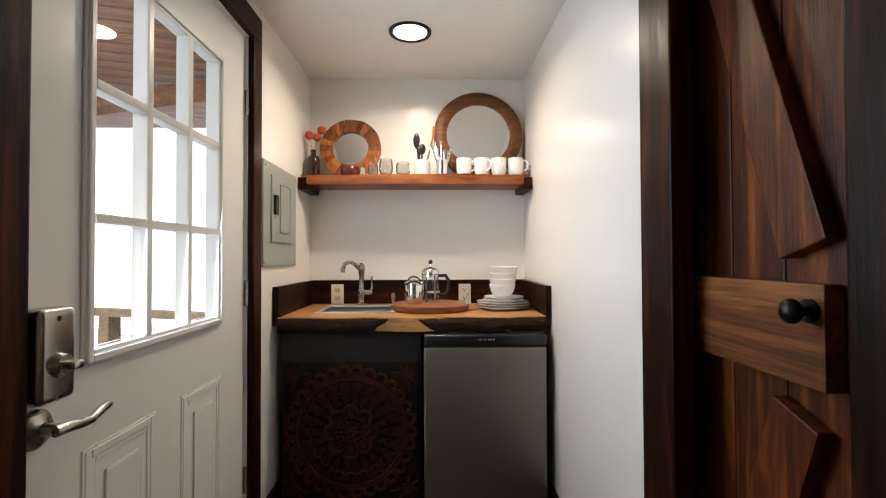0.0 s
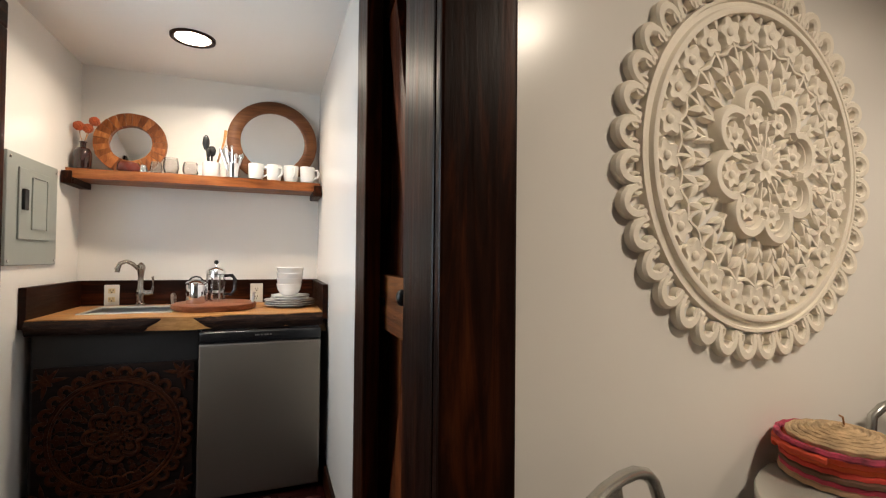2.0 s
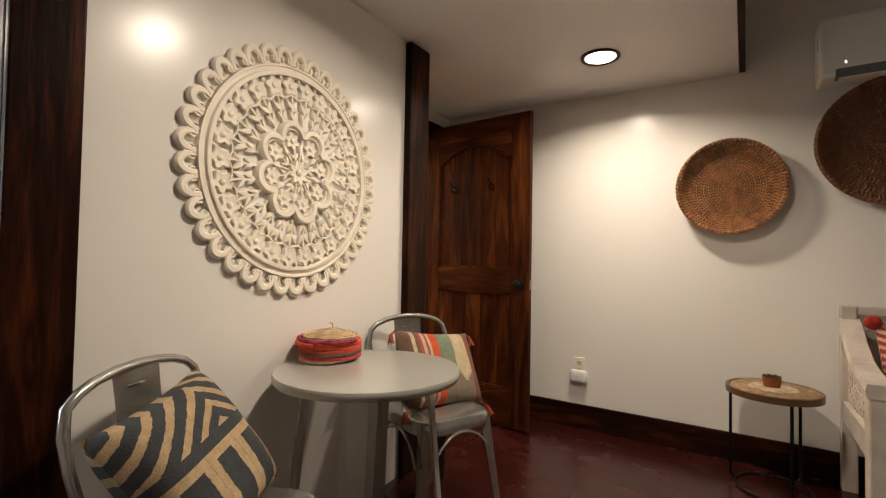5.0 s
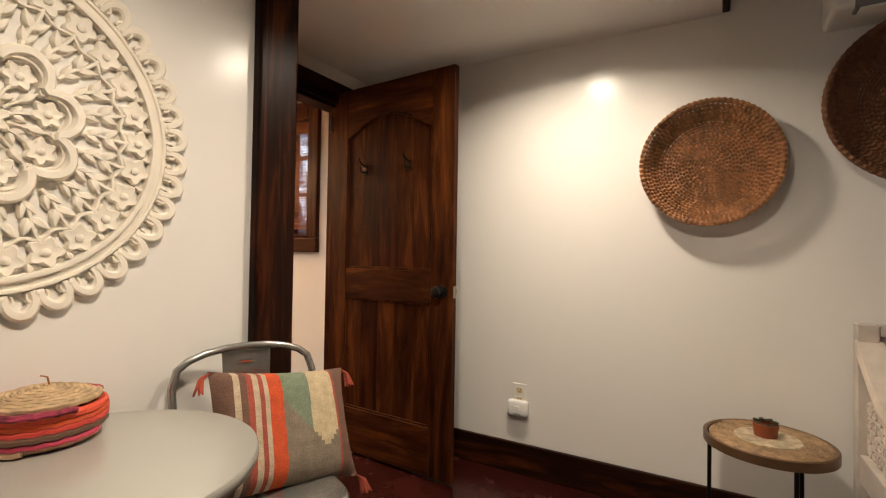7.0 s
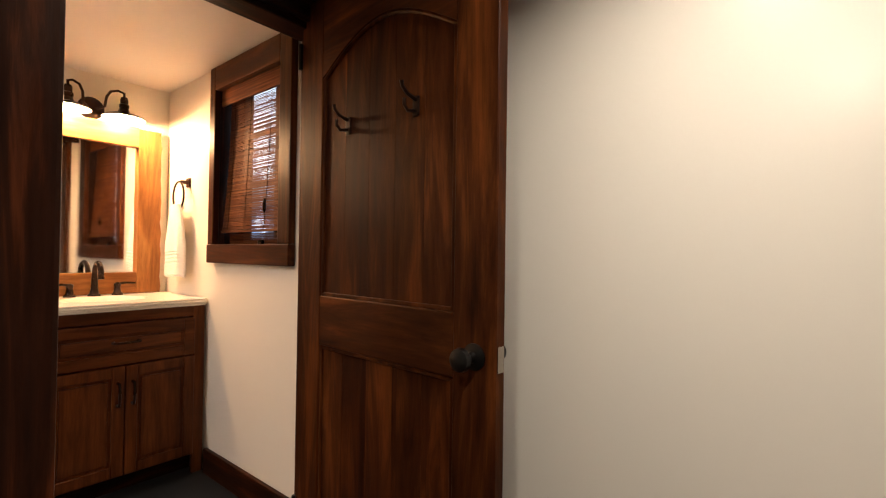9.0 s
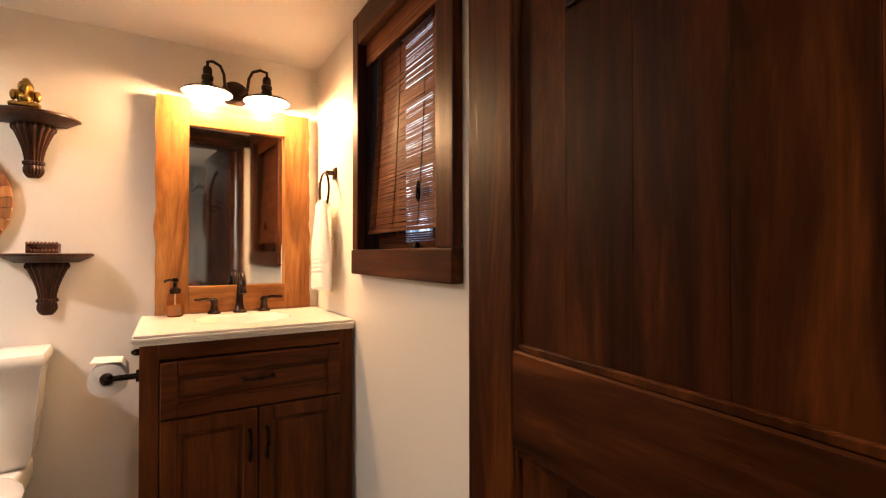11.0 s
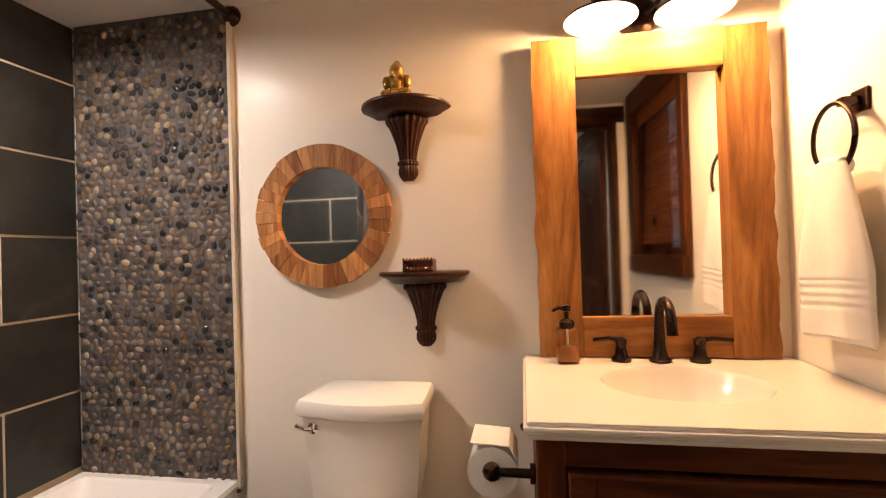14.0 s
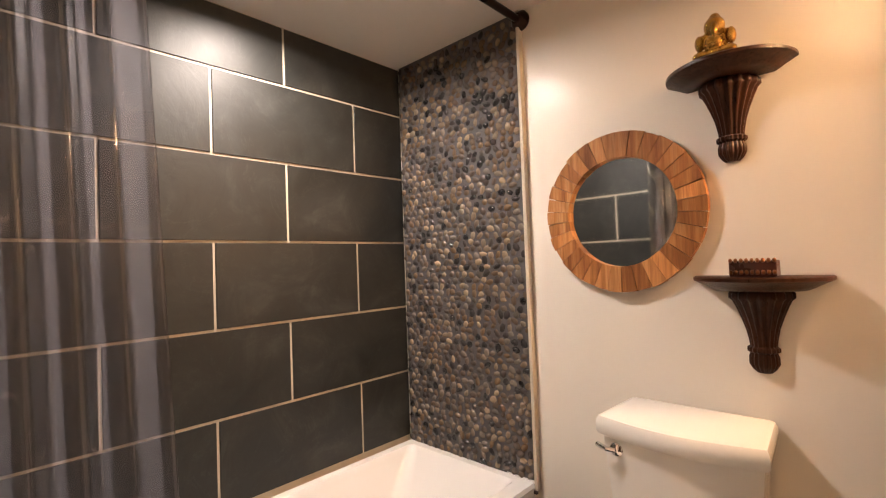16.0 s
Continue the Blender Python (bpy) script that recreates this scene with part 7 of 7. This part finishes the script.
def bowed(x0, x1, yf, yb, bow, n=14):
    pts = [(x0 + (x1 - x0) * i / n, yf - bow * math.sin(math.pi * i / n)) for i in range(n + 1)]
    return pts + [(x1 - 0.012, yb), (x0 + 0.012, yb)]


def loft(bm, outlines):
    rows = [[bm.verts.new((x, y, z)) for x, y in o] for z, o in outlines]
    n = len(rows[0])
    for p, q in zip(rows, rows[1:]):
        for i in range(n):
            j = (i + 1) % n
            bm.faces.new((p[i], p[j], q[j], q[i]))
    bm.faces.new(rows[0][::-1])
    bm.faces.new(rows[-1])
    return bm


part("tank", loft(bm_new(), [(0.46, bowed(TX0 + 0.055, TX1 - 0.055, TF + 0.045, TB, 0.02)), (0.5, bowed(TX0 + 0.04, TX1 - 0.04, TF + 0.028, TB, 0.025)), (0.66, bowed(TX0 + 0.025, TX1 - 0.025, TF + 0.016, TB, 0.028)), (TLZ - 0.049, bowed(TX0 + 0.012, TX1 - 0.012, TF + 0.01, TB, 0.03))]), PORCELAIN, toi, smooth=True)
part("tank_lid", loft(bm_new(), [(TLZ - 0.048, bowed(TX0 + 0.004, TX1 - 0.004, TF, TB, 0.034)), (TLZ - 0.04, bowed(TX0, TX1, TF - 0.004, TB, 0.035)), (TLZ - 0.016, bowed(TX0, TX1, TF - 0.004, TB, 0.035)), (TLZ - 0.004, bowed(TX0 + 0.005, TX1 - 0.005, TF + 0.002, TB, 0.034)), (TLZ, bowed(TX0 + 0.014, TX1 - 0.014, TF + 0.012, TB - 0.004, 0.032))]), PORCELAIN, toi, smooth=True)
bm = lathe(bm_new(), [(0.016, 0.0), (0.016, 0.008), (0.01, 0.014), (0.0, 0.015)], seg=18, m=ring_on_wall(TX0 + 0.05, TF + 0.004, 0.775))
tube(bm, [(TX0 + 0.05, TF - 0.012, 0.775), (TX0 + 0.03, TF - 0.018, 0.777), (TX0 + 0.005, TF - 0.012, 0.782)], [0.006, 0.006, 0.007], 8)
part("flush_lever", bm, CHROME, toi, "chrome flush lever", smooth=True)


def egg(cx, cy, a, b, n=28):
    return [(cx + a * math.cos(2 * math.pi * i / n), cy + b * math.sin(2 * math.pi * i / n) * (1.15 if math.sin(2 * math.pi * i / n) < 0 else 0.85)) for i in range(n)]


tcx = (TX0 + TX1) / 2
part("bowl", loft(bm_new(), [(BATH_FLOOR, egg(tcx, 2.1, 0.11, 0.24)), (0.14, egg(tcx, 2.1, 0.1, 0.22)), (0.3, egg(tcx, 2.04, 0.13, 0.25)), (0.42, egg(tcx, 2.0, 0.175, 0.27)), (0.46, egg(tcx, 2.0, 0.18, 0.275))]), PORCELAIN, toi, smooth=True)
part("bowl_deck", boxed(tcx - 0.12, tcx + 0.12, 2.18, 2.47, 0.36, 0.459, 0.02, 3), PORCELAIN, toi, smooth=True)
part("seat_lid", loft(bm_new(), [(0.461, egg(tcx, 2.0, 0.183, 0.276)), (0.488, egg(tcx, 2.0, 0.183, 0.276)), (0.498, egg(tcx, 2.0, 0.165, 0.258))]), PORCELAIN, toi, smooth=True)

# ---- toilet paper ----
tp = thing("paper_holder", (VX0 + 0.02, 2.14, 0.77), "bronze toilet paper holder on the vanity side", "paper holder")
ry, rz, rx = 2.12, 0.79, VX0 - 0.068
bm = tube(bm_new(), [(VX0 + 0.022, ry - 0.066, rz), (rx + 0.02, ry - 0.066, rz), (rx, ry - 0.066, rz)], [0.010, 0.009, 0.009], 12)
blob(bm, (rx, ry - 0.066, rz), (0.02, 0.016, 0.02), 14, 8)
tube(bm, [(rx, ry - 0.066, rz), (rx, ry + 0.05, rz)], 0.008, 10)
tube(bm, [(VX0 + 0.0215, ry - 0.066, rz), (VX0 + 0.010, ry - 0.066, rz)], 0.02, 20)
part("arm", bm, BRONZE, tp, smooth=True)
part("upper_knob", blob(bm_new(), (VX0 + 0.008, ry + 0.02, rz + 0.062), (0.018, 0.012, 0.012), 12, 8), BRONZE, tp, smooth=True)
roll = thing("toilet_paper", (rx, ry, rz), "white toilet paper roll on the bronze holder", "toilet paper")
rm = ring_on_wall(rx, ry + 0.052, rz - 0.009)
part("roll", lathe(bm_new(), [(0.02, 0.0), (0.053, 0.0), (0.053, 0.104), (0.02, 0.104), (0.02, 0.0001)], seg=40, m=rm), TOWEL, roll, smooth=True)
bm = bm_new()
flap = [(rx - 0.046, rz + 0.050), (rx - 0.045, rz + 0.053), (rx + 0.036, rz + 0.048), (rx + 0.052, rz + 0.022), (rx + 0.049, rz + 0.022), (rx + 0.034, rz + 0.045)]
prism(bm, flap, 0.104, Matrix.Translation((0, ry + 0.052, 0)) @ Euler((radians(90), 0, 0)).to_matrix().to_4x4())
part("loose_sheet", bm, TOWEL, roll)

# ---- tub ----
UX0, UX1, UY0, UY1, UZ = TX + 0.016, 1.415, 1.105, BY - 0.012, 0.512
tub = thing("bathtub", (1.1, 1.8, BATH_FLOOR), "white acrylic alcove bathtub", "bathtub")
bm = bm_new()


def rr(x0, x1, y0, y1, r, n=6):
    pts = []
    for cx, cy, a0 in ((x1 - r, y1 - r, 0), (x0 + r, y1 - r, 90), (x0 + r, y0 + r, 180), (x1 - r, y0 + r, 270)):
        for k in range(n + 1):
            a = math.radians(a0 + 90 * k / n)
            pts.append((cx + r * math.cos(a), cy + r * math.sin(a)))
    return pts


rows = []
for z, (x0, x1, y0, y1, r) in ((BATH_FLOOR, (UX0, UX1 - 0.01, UY0, UY1, 0.005)), (UZ - 0.03, (UX0, UX1 - 0.008, UY0, UY1, 0.005)), (UZ - 0.012, (UX0, UX1, UY0, UY1, 0.006)), (UZ, (UX0, UX1 - 0.006, UY0, UY1, 0.008)),
                               (UZ + 0.001, (UX0 + 0.035, UX1 - 0.06, UY0 + 0.05, UY1 - 0.03, 0.03)), (UZ - 0.015, (UX0 + 0.045, UX1 - 0.07, UY0 + 0.06, UY1 - 0.042, 0.04)), (UZ - 0.2, (UX0 + 0.075, UX1 - 0.095, UY0 + 0.10, UY1 - 0.16, 0.07)), (UZ - 0.33, (UX0 + 0.1, UX1 - 0.12, UY0 + 0.15, UY1 - 0.28, 0.08))):
    rows.append([bm.verts.new((x, y, z)) for x, y in rr(x0, x1, y0, y1, r)])
for p, q in zip(rows, rows[1:]):
    for i in range(len(p)):
        j = (i + 1) % len(p)
        bm.faces.new((p[i], p[j], q[j], q[i]))
bm.faces.new(rows[-1])
part("shell", bm, TUB_WHITE, tub, smooth=True)
part("drain", lathe(bm_new(), [(0.0, 0.004), (0.02, 0.004), (0.035, 0.001), (0.035, 0.0)], (1.09, 1.45, UZ - 0.329), 24), CHROME, tub)

# ---- curtain rod and curtain ----
rod = thing("shower_rod", (1.425, 1.8, 2.055), "dark bronze shower curtain rod under the ceiling", "curtain rod")
part("rod", tube(bm_new(), [(1.425, 1.102, 2.058), (1.425, BY - 0.002, 2.058)], 0.0125, 14), BRONZE, rod, smooth=True)
for y, s in ((1.102, 1), (BY - 0.002, -1)):
    part("flange", lathe(bm_new(), [(0.034, 0.0), (0.034, 0.01), (0.026, 0.02), (0.018, 0.03), (0.0, 0.031)], seg=26, m=Matrix.Translation((1.425, y, 2.058)) @ Euler((radians(-90 * s), 0, 0)).to_matrix().to_4x4()), BRONZE, rod, smooth=True)


cur = thing("shower_curtain", (1.46, 1.27, 0.25), "clear vinyl shower curtain gathered on its rod", "shower curtain")
bm, rows = bm_new(), []
for i in range(31):
    t = i / 30
    z = 2.035 - t * 1.8
    row = []
    for j in range(141):
        u = j / 140
        y = 1.112 + (0.24 + 0.085 * t) * u
        x = 1.465 + (0.034 + 0.008 * math.sin(u * 9)) * math.sin(u * 2 * math.pi * 5.5 + 0.5 * math.sin(t * 3 + u * 5)) + 0.012 * t
        row.append(bm.verts.new((x, y, z)))
    rows.append(row)
for p, q in zip(rows, rows[1:]):
    for j in range(140):
        bm.faces.new((p[j], p[j + 1], q[j + 1], q[j]))
part("sheet", bm, VINYL, cur, smooth=True)
for k in range(6):
    y = 1.125 + k * 0.04
    part("curtain_ring", tube(bm_new(), [(1.425 + 0.026 * math.cos(a), y, 2.05 + 0.026 * math.sin(a)) for a in [2 * math.pi * i / 18 for i in range(18)]], 0.0025, 6, closed=True), BRONZE, cur)

# ---- tile edge strip ----
trim("trim_pebble_edge", (1.415, 1.427, BY - 0.022, BY, UZ - 0.02, BATH_CEIL), GROUT, "beige tile edge strip", 0.002)
trim("trim_tub_caulk", (1.3, 1.414, BY - 0.014, BY - 0.0125, UZ - 0.004, UZ + 0.006), TUB_WHITE, "white caulk bead", 0.0005)

# ---- slate tiles ----
TW, TH, G = 0.532, 0.2715, 0.0085
made = {}


def tile(parent, name, w, h, m):
    key = (round(w, 4), round(h, 4))
    if key in made:
        return share(made[key], name, m, parent)
    made[key] = part(name, box(bm_new(), G / 2, w - G / 2, G / 2, h - G / 2, 0.0, 0.0045, 0.001, 1), SLATE, parent, at=m)
    return made[key]


tm = Matrix.Translation((TX, 0, 0)) @ Matrix(((0, 0, 1, 0), (1, 0, 0, 0), (0, 1, 0, 0), (0, 0, 0, 1)))
for r in range(6):
    z0 = 0.525 + r * TH
    z1 = min(z0 + TH, BATH_CEIL)
    joint = 1.709 if r % 2 == 0 else 1.954
    cuts = sorted({1.108, BY - 0.002, *[joint + k * TW for k in range(-3, 4) if 1.12 < joint + k * TW < BY - 0.02]})
    for a, b in zip(cuts, cuts[1:]):
        tile(wall_tile, "slate_tile", b - a, z1 - z0, tm @ Matrix.Translation((a, z0, 0)))
wall_tile_south = setting("wall_tile_south", boxed(TX + 0.0005, 1.43, 1.051, 1.106, 0.1, BATH_CEIL), GROUT, "grouted end wall of black slate tiles", "wall")
sm = Matrix.Translation((0, 1.106, 0)) @ Matrix(((-1, 0, 0, 0), (0, 0, 1, 0), (0, 1, 0, 0), (0, 0, 0, 1)))
for r in range(6):
    z0 = 0.525 + r * TH
    z1 = min(z0 + TH, BATH_CEIL)
    cuts = [-1.43, -TX - 0.006] if r % 2 == 0 else [-1.43, -1.16, -TX - 0.006]
    for a, b in zip(cuts, cuts[1:]):
        tile(wall_tile_south, "slate_tile", b - a, z1 - z0, sm @ Matrix.Translation((a, z0, 0)))


# ---- pebble wall ----
def pebble_material(name, per_island):
    m, n, l, p = material(name)
    src = n.new("ShaderNodeNewGeometry").outputs["Random Per Island"] if per_island else n.new("ShaderNodeObjectInfo").outputs["Random"]
    col = ramp_node(n, l, src, [(0.0, (0.010, 0.010, 0.012)), (0.16, (0.045, 0.040, 0.04)), (0.32, (0.12, 0.092, 0.078)), (0.47, (0.19, 0.125, 0.072)), (0.6, (0.10, 0.088, 0.082)), (0.76, (0.27, 0.20, 0.14)), (0.88, (0.18, 0.158, 0.14)), (1.0, (0.42, 0.31, 0.20))])
    f = noise_node(n, l, coords(n, l, (1, 1, 1)), 90, 4)
    l.new(mix_node(n, l, "MULTIPLY", 0.5, col, ramp_node(n, l, f, [(0.3, (0.55, 0.5, 0.48)), (0.65, (1, 1, 1))])), p.inputs["Base Color"])
    rough_range(n, l, p, f, 0.12, 0.26)
    p.inputs["Coat Weight"].default_value = 0.25
    return m


PEB, PEB_JOINED = pebble_material("river_pebbles", False), pebble_material("river_pebbles_joined", True)
PEB_GROUT = plain("pebble_grout", (0.10, 0.09, 0.09), 0.7, 0, 0.2, 90, 0.3)
peb = setting("wall_pebbles", boxed(TX + 0.014, 1.4145, BY - 0.010, BY - 0.0005, UZ - 0.04, BATH_CEIL), PEB_GROUT, "river pebble mosaic wall at the tub end", "wall")
random.seed(21)
spots, cell = [], 0.0285
z, row = UZ + 0.012, 0
while z < BATH_CEIL - 0.008:
    x = TX + 0.026 + (row % 2) * cell * 0.55
    while x < 1.406:
        spots.append((x + random.uniform(-0.005, 0.005), z + random.uniform(-0.005, 0.005)))
        x += cell * random.uniform(0.95, 1.35)
    z += cell * 0.82
    row += 1


def pebble(bm, m, seed):
    prev, n = None, 9
    for s, h in ((1.0, 0.0), (0.93, 0.45), (0.66, 0.82), (0.25, 1.0)):
        ring = [bm.verts.new(m @ Vector((s * math.cos(2 * math.pi * i / n) * (1 + 0.12 * math.sin(seed + 2 * i)), s * math.sin(2 * math.pi * i / n), h))) for i in range(n)]
        if prev:
            for i in range(n):
                j = (i + 1) % n
                bm.faces.new((prev[i], prev[j], ring[j], ring[i]))
        prev = ring
    bm.faces.new(prev)


kinds = []
for k in range(6):
    bm = bm_new()
    pebble(bm, Matrix(), k * 1.3)
    kinds.append(bm)
near = sorted(range(len(spots)), key=lambda i: abs(spots[i][1] - 1.3) + 0.5 * abs(spots[i][0] - 1.3))[:300]
near_set = set(near)
firsts = {}
rest = bm_new()
for i, (x, z) in enumerate(spots):
    a, b = random.uniform(0.0112, 0.0182), random.uniform(0.0084, 0.0136)
    m = ring_on_wall(x, BY - 0.0095, z) @ Matrix.Rotation(random.uniform(0, math.pi), 4, "Z") @ Matrix.Diagonal((a, b, random.uniform(0.006, 0.010), 1))
    if i in near_set:
        k = i % 6
        if k in firsts:
            share(firsts[k], "pebble", m, peb)
        else:
            firsts[k] = part("pebble", kinds[k], PEB, peb, at=m, smooth=True)
    else:
        pebble(rest, m, i)
part("pebbles", rest, PEB_JOINED, peb, smooth=True, kind="stuff")
